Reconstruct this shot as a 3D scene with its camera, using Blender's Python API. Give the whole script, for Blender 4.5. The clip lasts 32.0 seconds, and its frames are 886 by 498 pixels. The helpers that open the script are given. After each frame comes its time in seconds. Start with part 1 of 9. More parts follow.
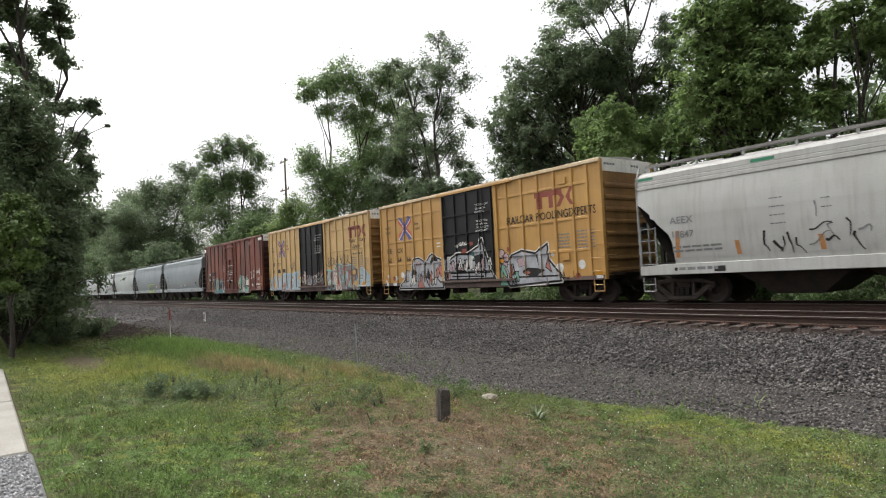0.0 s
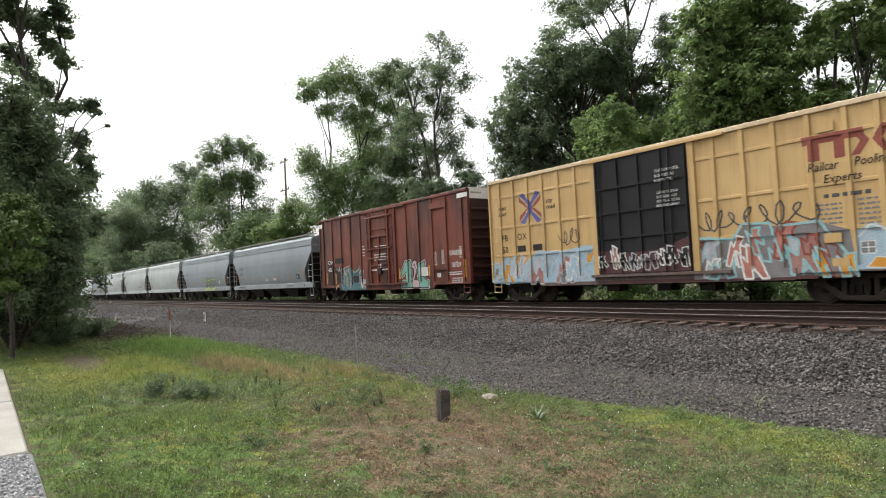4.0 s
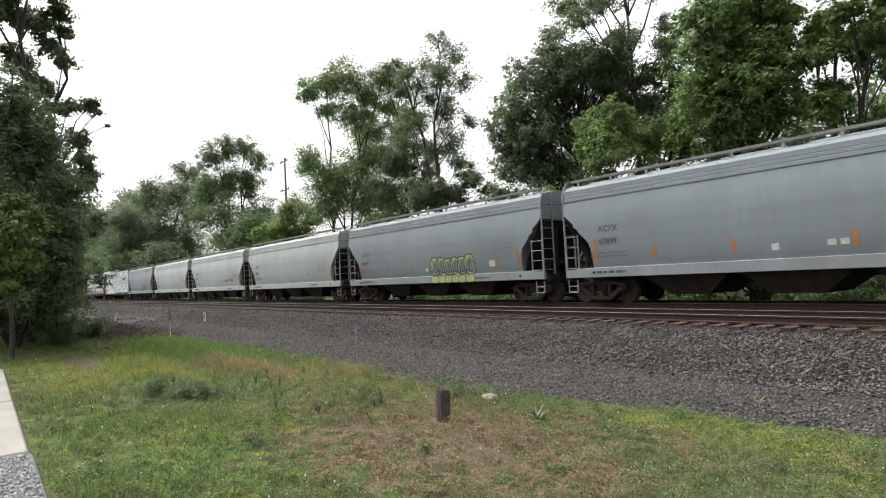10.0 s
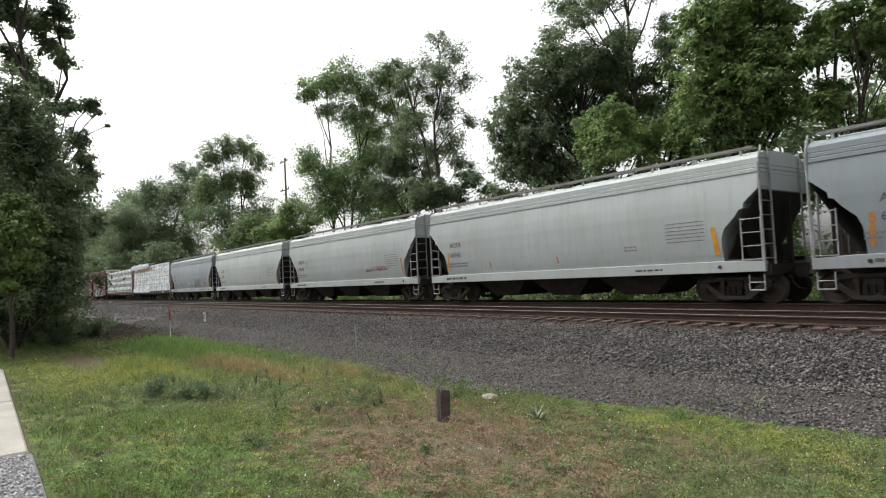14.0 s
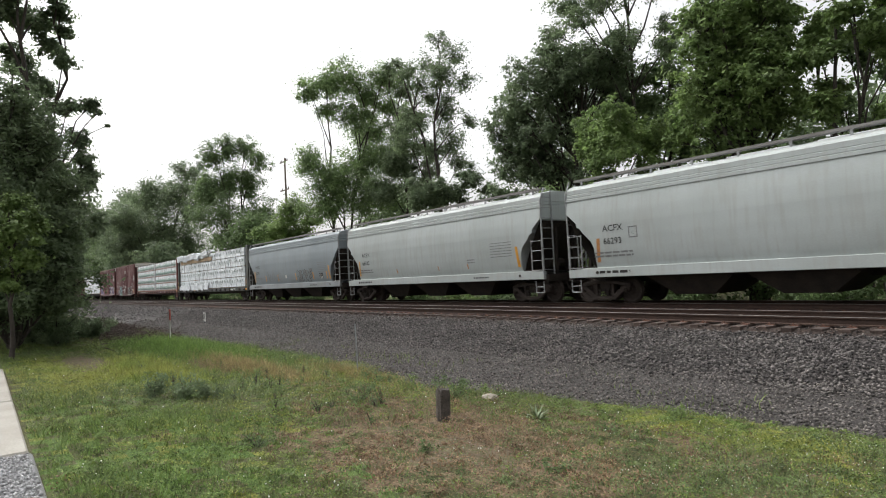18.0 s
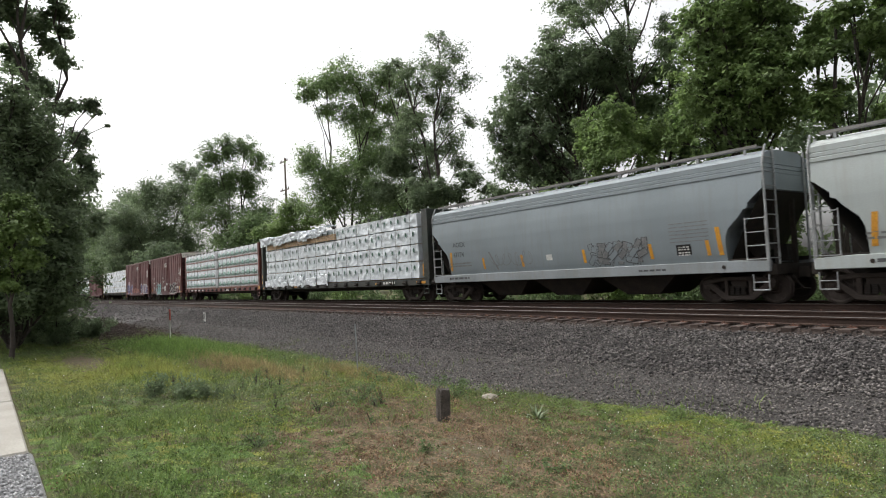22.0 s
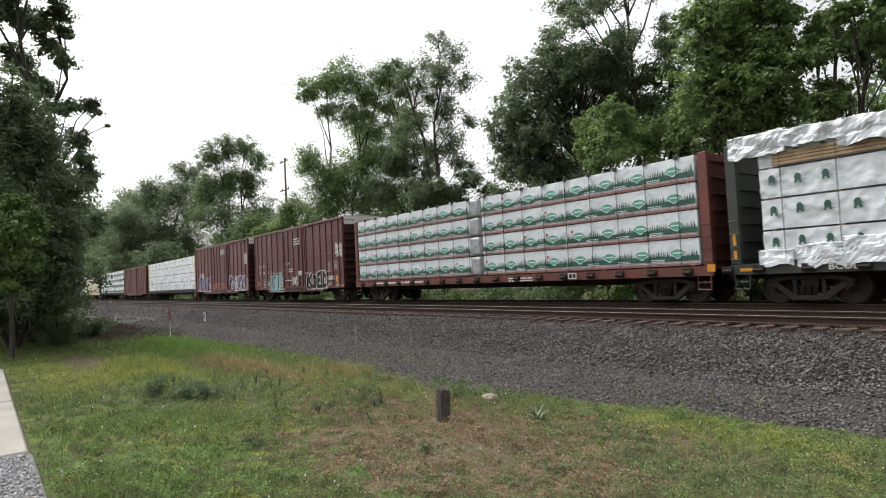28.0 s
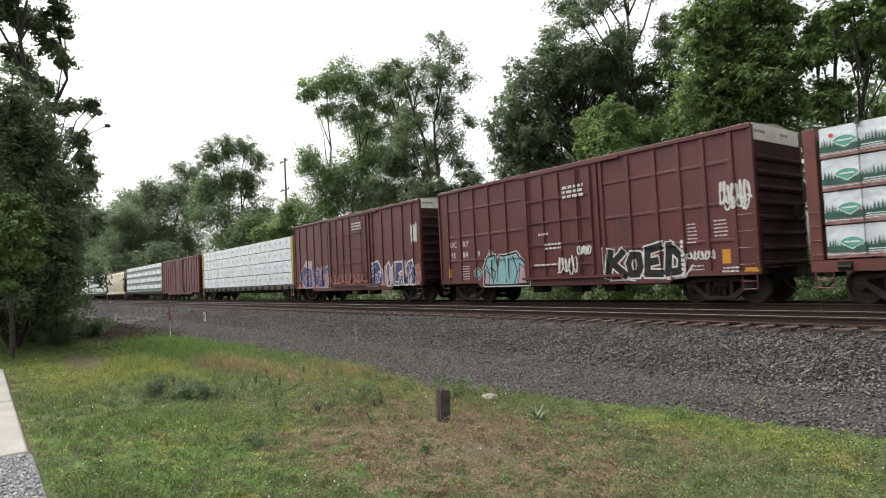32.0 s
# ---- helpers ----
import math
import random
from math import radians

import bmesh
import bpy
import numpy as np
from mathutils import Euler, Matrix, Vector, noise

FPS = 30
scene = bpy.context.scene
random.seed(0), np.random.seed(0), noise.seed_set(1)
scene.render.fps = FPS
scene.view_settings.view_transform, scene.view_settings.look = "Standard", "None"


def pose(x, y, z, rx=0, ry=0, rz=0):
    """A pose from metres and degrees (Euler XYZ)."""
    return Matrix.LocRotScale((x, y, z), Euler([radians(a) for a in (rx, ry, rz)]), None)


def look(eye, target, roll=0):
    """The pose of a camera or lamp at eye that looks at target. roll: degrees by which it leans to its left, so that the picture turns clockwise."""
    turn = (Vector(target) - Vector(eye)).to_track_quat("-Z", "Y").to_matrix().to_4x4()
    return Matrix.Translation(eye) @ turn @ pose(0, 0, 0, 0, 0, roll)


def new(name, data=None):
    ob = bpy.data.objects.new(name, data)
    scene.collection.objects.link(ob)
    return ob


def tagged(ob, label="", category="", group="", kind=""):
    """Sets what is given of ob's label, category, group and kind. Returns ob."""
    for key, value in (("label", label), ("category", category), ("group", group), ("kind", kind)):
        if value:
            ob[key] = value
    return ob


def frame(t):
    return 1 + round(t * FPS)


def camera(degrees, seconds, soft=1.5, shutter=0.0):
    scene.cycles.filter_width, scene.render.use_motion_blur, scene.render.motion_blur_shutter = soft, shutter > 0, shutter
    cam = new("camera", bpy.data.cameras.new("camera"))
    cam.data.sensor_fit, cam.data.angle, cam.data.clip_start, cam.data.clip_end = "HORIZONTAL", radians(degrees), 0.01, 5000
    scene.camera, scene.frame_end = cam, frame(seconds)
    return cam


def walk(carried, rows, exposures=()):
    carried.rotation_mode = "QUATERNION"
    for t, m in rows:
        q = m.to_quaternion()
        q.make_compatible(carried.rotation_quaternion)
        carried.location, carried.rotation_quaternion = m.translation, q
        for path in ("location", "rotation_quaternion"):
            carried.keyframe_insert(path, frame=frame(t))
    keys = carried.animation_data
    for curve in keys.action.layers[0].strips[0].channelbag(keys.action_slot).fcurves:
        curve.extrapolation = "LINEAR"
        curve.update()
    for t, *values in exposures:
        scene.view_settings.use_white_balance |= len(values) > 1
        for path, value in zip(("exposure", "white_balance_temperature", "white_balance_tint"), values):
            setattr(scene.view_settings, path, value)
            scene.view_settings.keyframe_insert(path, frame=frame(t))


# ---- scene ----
SECONDS = 32.0
EYE_Z = 1.228
cam = camera(71.4, SECONDS, soft=1.05, shutter=0.2)
# the camera stands still beside the line; x runs along the track, y away from the lens, z = 0 on the rail heads
AIM = (math.sin(radians(-53.072)) * math.cos(radians(2.545)), math.cos(radians(-53.072)) * math.cos(radians(2.545)), math.sin(radians(2.545)))
STAND = look((0, 0, EYE_Z), (AIM[0] * 10, AIM[1] * 10, EYE_Z + AIM[2] * 10), -2.807)
walk(cam, [(0, STAND), (SECONDS, STAND)], exposures=[(0, 0.88, 6500, 10), (2, 0.98, 6500, 10), (7, 1.08, 6500, 10), (13, 0.97, 6500, 10), (19, 0.83, 6500, 10), (25, 0.81, 6500, 10), (29, 0.82, 6500, 10), (SECONDS, 0.98, 6500, 10)])

TRAIN_Y = 18.77      # centre of the track that the train runs on
NEAR_Y = 14.82       # centre of the empty near track
# metres that the train has run, every second
RUN = [0.0, 6.24, 12.49, 18.75, 25.0, 31.25, 37.49, 43.71, 49.92, 56.11, 62.28, 68.47, 74.71, 81.01, 87.35, 93.72, 100.09, 106.46, 112.83, 119.18, 125.51, 131.81, 138.07, 144.27, 150.43, 156.63, 162.84, 169.04, 175.23, 181.4, 187.53, 193.61, 199.66]


def run_at(t):
    """Metres run at t seconds: a smooth curve through RUN."""
    i = min(int(t), 31)
    u = t - i
    p1, p2 = RUN[i], RUN[i + 1]
    p0 = RUN[i - 1] if i else 2 * p1 - p2
    p3 = RUN[i + 2] if i < 31 else 2 * p2 - p1
    return 0.5 * (2 * p1 + (p2 - p0) * u + (2 * p0 - 5 * p1 + 4 * p2 - p3) * u * u + (3 * p1 - p0 - 3 * p2 + p3) * u ** 3)


# ---- world and sun: a bright, hazy overcast ----
world = bpy.data.worlds.new("overcast")
scene.world = world
world.use_nodes = True
wn, wl = world.node_tree.nodes, world.node_tree.links
sky = wn.new("ShaderNodeTexSky")
sky.sky_type = "NISHITA"
sky.sun_disc = False
SUN_EL, SUN_AZ = radians(55), radians(-105)     # azimuth from +y towards +x
sky.sun_elevation, sky.sun_rotation = SUN_EL, SUN_AZ
sky.air_density, sky.dust_density, sky.ozone_density = 1.0, 6.0, 1.0
haze = wn.new("ShaderNodeHueSaturation")
haze.inputs["Saturation"].default_value = 0.12
wl.new(sky.outputs[0], haze.inputs["Color"])
wl.new(haze.outputs[0], wn["Background"].inputs["Color"])
wn["Background"].inputs["Strength"].default_value = 0.15
sun = new("sun", bpy.data.lights.new("sun", "SUN"))
sun.data.energy, sun.data.angle, sun.data.color = 0.7, radians(40), (1.0, 0.97, 0.92)
sun.matrix_world = look((0, 0, 60), (-60 * math.sin(SUN_AZ) / math.tan(SUN_EL), -60 * math.cos(SUN_AZ) / math.tan(SUN_EL), 0))


# ---- materials ----
def material(name, base, other=None, rough=0.6, metal=0.0, scale=3.0, bump=0.15, bump_scale=40.0, streak=None, streak_amount=0.35,
             island=0.0, through_light=0.0, spec=0.5, fine=0.25, coat=0.0, rnd=0.0, streak_scale=5.0):
    """A weathered surface: two colours mixed by a broad and a fine noise, vertical streaks, fine relief."""
    m = bpy.data.materials.new(name)
    m.use_nodes = True
    n, l = m.node_tree.nodes, m.node_tree.links
    b = n["Principled BSDF"]
    other = other or tuple(c * 0.75 for c in base)
    coord = n.new("ShaderNodeTexCoord")
    big = n.new("ShaderNodeTexNoise")
    big.inputs["Scale"].default_value, big.inputs["Detail"].default_value = scale, 5
    l.new(coord.outputs["Object"], big.inputs["Vector"])
    ramp = n.new("ShaderNodeMapRange")
    ramp.inputs["From Min"].default_value, ramp.inputs["From Max"].default_value = 0.35, 0.68
    l.new(big.outputs["Fac"], ramp.inputs["Value"])
    mix = n.new("ShaderNodeMix")
    mix.data_type = "RGBA"
    mix.inputs["A"].default_value, mix.inputs["B"].default_value = (*base, 1), (*other, 1)
    l.new(ramp.outputs[0], mix.inputs["Factor"])
    colour = mix.outputs["Result"]
    grain = n.new("ShaderNodeTexNoise")
    grain.inputs["Scale"].default_value, grain.inputs["Detail"].default_value = bump_scale, 3
    l.new(coord.outputs["Object"], grain.inputs["Vector"])
    g = n.new("ShaderNodeMapRange")
    g.inputs["From Min"].default_value, g.inputs["From Max"].default_value = 0.3, 0.7
    g.inputs["To Min"].default_value, g.inputs["To Max"].default_value = 1 - fine, 1 + fine
    l.new(grain.outputs["Fac"], g.inputs["Value"])
    mul = n.new("ShaderNodeVectorMath")
    mul.operation = "SCALE"
    l.new(colour, mul.inputs[0])
    l.new(g.outputs[0], mul.inputs["Scale"])
    colour = mul.outputs[0]
    if streak:
        mp = n.new("ShaderNodeMapping")
        mp.inputs["Scale"].default_value = (streak_scale, streak_scale, 0.35 if streak_scale > 3 else 0.22)
        l.new(coord.outputs["Object"], mp.inputs["Vector"])
        sn = n.new("ShaderNodeTexNoise")
        sn.inputs["Scale"].default_value, sn.inputs["Detail"].default_value = 1.6, 6
        l.new(mp.outputs[0], sn.inputs["Vector"])
        sr = n.new("ShaderNodeMapRange")
        sr.inputs["From Min"].default_value, sr.inputs["From Max"].default_value = (0.48, 0.75) if streak_scale > 3 else (0.44, 0.64)
        sr.inputs["To Max"].default_value = streak_amount
        l.new(sn.outputs["Fac"], sr.inputs["Value"])
        m2 = n.new("ShaderNodeMix")
        m2.data_type = "RGBA"
        m2.inputs["B"].default_value = (*streak, 1)
        l.new(colour, m2.inputs["A"])
        l.new(sr.outputs[0], m2.inputs["Factor"])
        colour = m2.outputs["Result"]
    if island or rnd:
        src = n.new("ShaderNodeNewGeometry").outputs["Random Per Island"] if island else n.new("ShaderNodeObjectInfo").outputs["Random"]
        amount = island or rnd
        ir = n.new("ShaderNodeMapRange")
        ir.inputs["To Min"].default_value, ir.inputs["To Max"].default_value = 1 - amount, 1 + amount
        l.new(src, ir.inputs["Value"])
        m3 = n.new("ShaderNodeVectorMath")
        m3.operation = "SCALE"
        l.new(colour, m3.inputs[0])
        l.new(ir.outputs[0], m3.inputs["Scale"])
        colour = m3.outputs[0]
    l.new(colour, b.inputs["Base Color"])
    rr = n.new("ShaderNodeMapRange")
    rr.inputs["To Min"].default_value, rr.inputs["To Max"].default_value = max(0.05, rough - 0.12), min(1.0, rough + 0.12)
    l.new(big.outputs["Fac"], rr.inputs["Value"])
    l.new(rr.outputs[0], b.inputs["Roughness"])
    b.inputs["Metallic"].default_value = metal
    b.inputs["Specular IOR Level"].default_value = spec
    b.inputs["Coat Weight"].default_value = coat
    if bump:
        bp = n.new("ShaderNodeBump")
        bp.inputs["Strength"].default_value, bp.inputs["Distance"].default_value = bump, 0.02
        l.new(grain.outputs["Fac"], bp.inputs["Height"])
        l.new(bp.outputs[0], b.inputs["Normal"])
    if through_light:
        tl = n.new("ShaderNodeBsdfTranslucent")
        l.new(colour, tl.inputs["Color"])
        ms = n.new("ShaderNodeMixShader")
        ms.inputs[0].default_value = through_light
        l.new(b.outputs[0], ms.inputs[1])
        l.new(tl.outputs[0], ms.inputs[2])
        l.new(ms.outputs[0], n["Material Output"].inputs["Surface"])
    return m


def leaf_material(name, a, b, rough=0.55):
    return material(name, a, b, rough=rough, scale=0.5, bump=0.0, fine=0.3, bump_scale=1.1, island=0.24, through_light=0.55, spec=0.3)


GRIME = (0.045, 0.038, 0.033)
M = {
    "hopper_white": material("white_hopper_paint", (0.45, 0.45, 0.435), (0.37, 0.37, 0.35), 0.55, streak=(0.25, 0.22, 0.18), spec=0.3, scale=0.5, bump=0.03, fine=0.06),
    "hopper_blue": material("blue_grey_hopper_paint", (0.235, 0.27, 0.288), (0.20, 0.23, 0.245), 0.58, streak=(0.20, 0.205, 0.20), scale=0.4, bump=0.02, fine=0.05, spec=0.28, streak_amount=0.4),
    "hopper_grey": material("light_grey_hopper_paint", (0.40, 0.435, 0.43), (0.34, 0.37, 0.36), 0.58, streak=(0.30, 0.29, 0.26), scale=0.4, bump=0.02, fine=0.05, spec=0.28, streak_amount=0.45),
    "hopper_sill": material("dusty_sill_paint", (0.255, 0.28, 0.295), (0.20, 0.218, 0.222), 0.6, streak=(0.20, 0.18, 0.15), scale=0.8, bump=0.03, fine=0.1),
    "hopper_tan": material("cream_hopper_paint", (0.55, 0.49, 0.36), (0.48, 0.42, 0.30), 0.5, streak=(0.30, 0.25, 0.18), scale=0.5, bump=0.03),
    "yellow": material("yellow_boxcar_paint", (0.50, 0.285, 0.080), (0.42, 0.225, 0.062), 0.55, streak=(0.19, 0.115, 0.06), scale=0.7, bump=0.04, fine=0.08),
    "yellow_pale": material("faded_yellow_boxcar_paint", (0.55, 0.365, 0.150), (0.47, 0.300, 0.115), 0.58, streak=(0.26, 0.17, 0.09), scale=0.7, bump=0.04, fine=0.08),
    "eave_cream": material("bleached_cream_eave_paint", (0.62, 0.49, 0.32), (0.50, 0.37, 0.21), 0.6, streak=(0.30, 0.20, 0.11), scale=1.5, bump=0.05, fine=0.12),
    "sill_grime": material("grimy_faded_sill_paint", (0.125, 0.080, 0.062), (0.075, 0.055, 0.050), 0.7, streak=(0.20, 0.17, 0.16), scale=1.6, bump=0.06, fine=0.2),
    "red": material("rusty_red_boxcar_paint", (0.182, 0.045, 0.024), (0.142, 0.035, 0.021), 0.6, streak=(0.040, 0.018, 0.014), spec=0.35, scale=0.6, bump=0.04, fine=0.1, streak_amount=0.8, streak_scale=1.1),
    "oxide": material("oxide_red_boxcar_paint", (0.120, 0.028, 0.028), (0.092, 0.023, 0.023), 0.55, streak=(0.045, 0.022, 0.02), scale=0.6, bump=0.04, fine=0.1, streak_amount=0.6),
    # darker copies of the side paints: grime plus the wagon gap's shade
    "end_oxide": material("grimy_shaded_oxide_end_paint", (0.050, 0.020, 0.019), (0.032, 0.018, 0.017), 0.7, streak=(0.02, 0.014, 0.013), scale=0.8, bump=0.05, spec=0.25),
    "end_yellow": material("grimy_shaded_yellow_end_paint", (0.28, 0.155, 0.052), (0.17, 0.095, 0.04), 0.65, streak=(0.07, 0.045, 0.03), scale=0.8, bump=0.05, spec=0.3),
    "black_door": material("black_door_paint", (0.012, 0.012, 0.014), (0.021, 0.020, 0.020), 0.62, scale=0.9, bump=0.03, spec=0.22),
    "galvanised": material("weathered_white_end_panel", (0.80, 0.79, 0.74), (0.66, 0.65, 0.60), 0.6, streak=(0.30, 0.27, 0.22), scale=1.5, bump=0.03),
    "roof": material("galvanised_roof_metal", (0.42, 0.41, 0.38), (0.30, 0.26, 0.21), 0.5, scale=1.0, bump=0.05),
    # grimy underframe steel; also stands for shade on the hoppers' slope sheets
    "grime_and_shade": material("grimy_and_shaded_black_steel", (0.022, 0.019, 0.017), (0.040, 0.032, 0.026), 0.75, scale=3.0, bump=0.15, spec=0.2),
    "truck": material("brown_grimy_cast_steel", (0.058, 0.046, 0.040), (0.036, 0.029, 0.025), 0.8, scale=3.0, bump=0.2, spec=0.2),
    "board": material("dull_grey_walkway_steel", (0.20, 0.195, 0.185), (0.14, 0.13, 0.12), 0.6, scale=2.0, bump=0.1),
    "bright_pipe": material("worn_grey_handrail_paint", (0.30, 0.315, 0.32), (0.21, 0.21, 0.205), 0.5, scale=3.0, bump=0.02),
    "reflector": material("yellow_reflector_tape", (0.62, 0.30, 0.03), (0.50, 0.22, 0.03), 0.4, scale=4.0, bump=0.0),
    "rust_tape": material("faded_orange_reflector_tape", (0.45, 0.20, 0.06), (0.33, 0.15, 0.05), 0.6, scale=6.0, bump=0.02),
    "ink_black": material("black_stencil_paint", (0.018, 0.017, 0.017), (0.035, 0.033, 0.032), 0.7, scale=6.0, bump=0.0, spec=0.2),
    "ink_dark": material("dark_stencil_paint", (0.055, 0.058, 0.06), (0.10, 0.102, 0.103), 0.7, scale=5.0, bump=0.0, spec=0.2),
    "ink_grey": material("faded_grey_stencil_paint", (0.14, 0.145, 0.145), (0.20, 0.20, 0.20), 0.6, scale=8.0, bump=0.0),
    "ink_white": material("white_stencil_paint", (0.66, 0.66, 0.63), (0.50, 0.49, 0.46), 0.6, scale=6.0, bump=0.0),
    "ink_red": material("dull_red_stencil_paint", (0.25, 0.05, 0.03), (0.20, 0.045, 0.03), 0.6, scale=6.0, bump=0.0),
    "emblem_red": material("orange_red_emblem_paint", (0.50, 0.09, 0.05), (0.42, 0.08, 0.05), 0.6, scale=6.0, bump=0.0),
    "ink_blue": material("blue_stencil_paint", (0.07, 0.08, 0.30), (0.08, 0.09, 0.25), 0.6, scale=6.0, bump=0.0),
    "green_tape": material("green_tape", (0.02, 0.20, 0.10), (0.02, 0.16, 0.08), 0.5, scale=6.0, bump=0.0),
    "g_silver": material("silver_spray_paint", (0.43, 0.45, 0.48), (0.29, 0.30, 0.33), 0.5, scale=2.2, bump=0.03, fine=0.15, bump_scale=14.0, streak=(0.20, 0.18, 0.17), streak_amount=0.6),
    "g_teal": material("teal_spray_paint", (0.035, 0.125, 0.145), (0.07, 0.18, 0.20), 0.6, scale=2.0, bump=0.0),
    "g_mint": material("mint_spray_paint", (0.14, 0.33, 0.25), (0.18, 0.38, 0.30), 0.6, scale=2.0, bump=0.0),
    "g_lilac": material("lilac_spray_paint", (0.40, 0.28, 0.30), (0.46, 0.35, 0.36), 0.6, scale=2.0, bump=0.0),
    "g_lime": material("lime_spray_paint", (0.40, 0.47, 0.19), (0.34, 0.42, 0.16), 0.6, scale=2.0, bump=0.0),
    "g_cyan": material("pale_cyan_spray_paint", (0.20, 0.46, 0.47), (0.28, 0.40, 0.42), 0.6, scale=2.0, bump=0.0),
    "g_pink": material("salmon_spray_paint", (0.42, 0.17, 0.13), (0.36, 0.12, 0.09), 0.6, scale=2.0, bump=0.0),
    "g_deep": material("deep_teal_spray_paint", (0.015, 0.065, 0.085), (0.02, 0.08, 0.10), 0.6, scale=2.0, bump=0.0),
    "g_cream": material("cream_spray_paint", (0.50, 0.38, 0.24), (0.42, 0.31, 0.19), 0.6, scale=2.0, bump=0.0),
    "g_grey": material("dull_grey_spray_paint", (0.20, 0.19, 0.19), (0.15, 0.14, 0.14), 0.6, scale=2.0, bump=0.0),
    "g_rose": material("dull_rose_spray_paint", (0.27, 0.12, 0.10), (0.33, 0.18, 0.15), 0.6, scale=2.0, bump=0.0),
    "g_maroon": material("dark_maroon_spray_paint", (0.075, 0.022, 0.022), (0.055, 0.020, 0.020), 0.6, scale=2.0, bump=0.0),
    "g_navy": material("navy_spray_paint", (0.035, 0.03, 0.12), (0.06, 0.05, 0.18), 0.6, scale=2.0, bump=0.0),
    "g_sky": material("pale_blue_spray_paint", (0.28, 0.42, 0.52), (0.38, 0.46, 0.50), 0.6, scale=2.0, bump=0.0),
    "wrap": material("white_plastic_wrap", (0.74, 0.78, 0.81), (0.66, 0.70, 0.73), 0.28, scale=1.6, bump=0.75, bump_scale=6.5, fine=0.08),
    "wrap_grey": material("grey_plastic_wrap", (0.36, 0.37, 0.39), (0.30, 0.31, 0.33), 0.35, scale=2.0, bump=0.4, bump_scale=6.0),
    "print_green": material("dark_green_print", (0.025, 0.085, 0.06), (0.035, 0.11, 0.075), 0.4, scale=2.0, bump=0.3, bump_scale=6.0),
    "print_mint": material("sea_green_print", (0.10, 0.33, 0.24), (0.13, 0.38, 0.28), 0.4, scale=2.0, bump=0.3, bump_scale=6.0),
    "print_brown": material("red_brown_print", (0.24, 0.10, 0.09), (0.33, 0.18, 0.16), 0.45, scale=5.0, bump=0.3, bump_scale=6.0),
    "print_red": material("red_print", (0.55, 0.06, 0.05), (0.50, 0.08, 0.06), 0.4, scale=2.0, bump=0.1),
    "lumber": material("pale_lumber", (0.45, 0.32, 0.19), (0.38, 0.26, 0.15), 0.7, scale=8.0, bump=0.2, streak=None),
    "dark_green_car": material("dark_green_flatcar_paint", (0.028, 0.036, 0.030), (0.045, 0.043, 0.036), 0.6, scale=1.0, bump=0.1),
    "red_car": material("oxide_red_flatcar_paint", (0.16, 0.042, 0.03), (0.10, 0.035, 0.028), 0.6, streak=(0.06, 0.03, 0.025), scale=1.0, bump=0.1),
    "yellow_car": material("yellow_flatcar_paint", (0.46, 0.33, 0.10), (0.38, 0.26, 0.08), 0.6, streak=(0.15, 0.1, 0.05), scale=1.0, bump=0.1),
    "strap": material("black_strap", (0.03, 0.03, 0.03), (0.06, 0.055, 0.05), 0.6, scale=6.0, bump=0.0),
    "rail": material("rusty_rail_steel", (0.040, 0.026, 0.021), (0.056, 0.035, 0.027), 0.8, scale=4.0, bump=0.15, spec=0.2),
    "rail_head": material("polished_rail_head", (0.15, 0.135, 0.125), (0.10, 0.085, 0.078), 0.46, metal=0.7, scale=6.0, bump=0.02),
    "tie": material("weathered_timber_sleeper", (0.070, 0.046, 0.036), (0.045, 0.031, 0.025), 0.9, scale=4.0, bump=0.4, rnd=0.3),
    "plate": material("rusty_tie_plate", (0.14, 0.065, 0.04), (0.10, 0.05, 0.035), 0.8, scale=8.0, bump=0.2),
    "stone": material("grey_ballast_stone", (0.100, 0.090, 0.085), (0.060, 0.054, 0.052), 0.85, scale=1.2, bump=0.2, island=0.9, fine=0.2),
    "bed_stone": material("rust_stained_ballast_stone", (0.066, 0.047, 0.038), (0.042, 0.031, 0.026), 0.85, scale=1.2, bump=0.2, island=0.7, fine=0.2),
    "gravel": material("fine_grey_gravel", (0.130, 0.117, 0.107), (0.092, 0.083, 0.077), 0.85, scale=1.2, bump=0.2, island=0.75, fine=0.2),
    "pale_stone": material("crushed_pale_stone_pieces", (0.36, 0.36, 0.36), (0.27, 0.27, 0.275), 0.85, scale=2.0, bump=0.2, island=0.45),
    "post_white": material("white_marker_post", (0.70, 0.70, 0.68), (0.55, 0.54, 0.50), 0.5, scale=5.0, bump=0.03),
    "post_red": material("orange_red_marker_post", (0.45, 0.06, 0.03), (0.36, 0.06, 0.03), 0.5, scale=5.0, bump=0.03),
    "steel_rod": material("galvanised_rod", (0.34, 0.36, 0.37), (0.24, 0.25, 0.25), 0.5, metal=0.5, scale=8.0, bump=0.05),
    "old_wood": material("grey_weathered_wood", (0.095, 0.082, 0.070), (0.048, 0.040, 0.035), 0.9, scale=9.0, bump=0.6, bump_scale=60.0, fine=0.4),
    "rock": material("pale_rock", (0.30, 0.27, 0.22), (0.22, 0.20, 0.16), 0.85, scale=9.0, bump=0.4),
    "concrete": material("pale_concrete", (0.29, 0.275, 0.24), (0.22, 0.205, 0.175), 0.8, scale=1.5, bump=0.15, fine=0.12),
    "gravel_top": material("crushed_pale_stone", (0.20, 0.20, 0.20), (0.15, 0.15, 0.155), 0.85, scale=2.0, bump=0.6, bump_scale=60.0, fine=0.4),
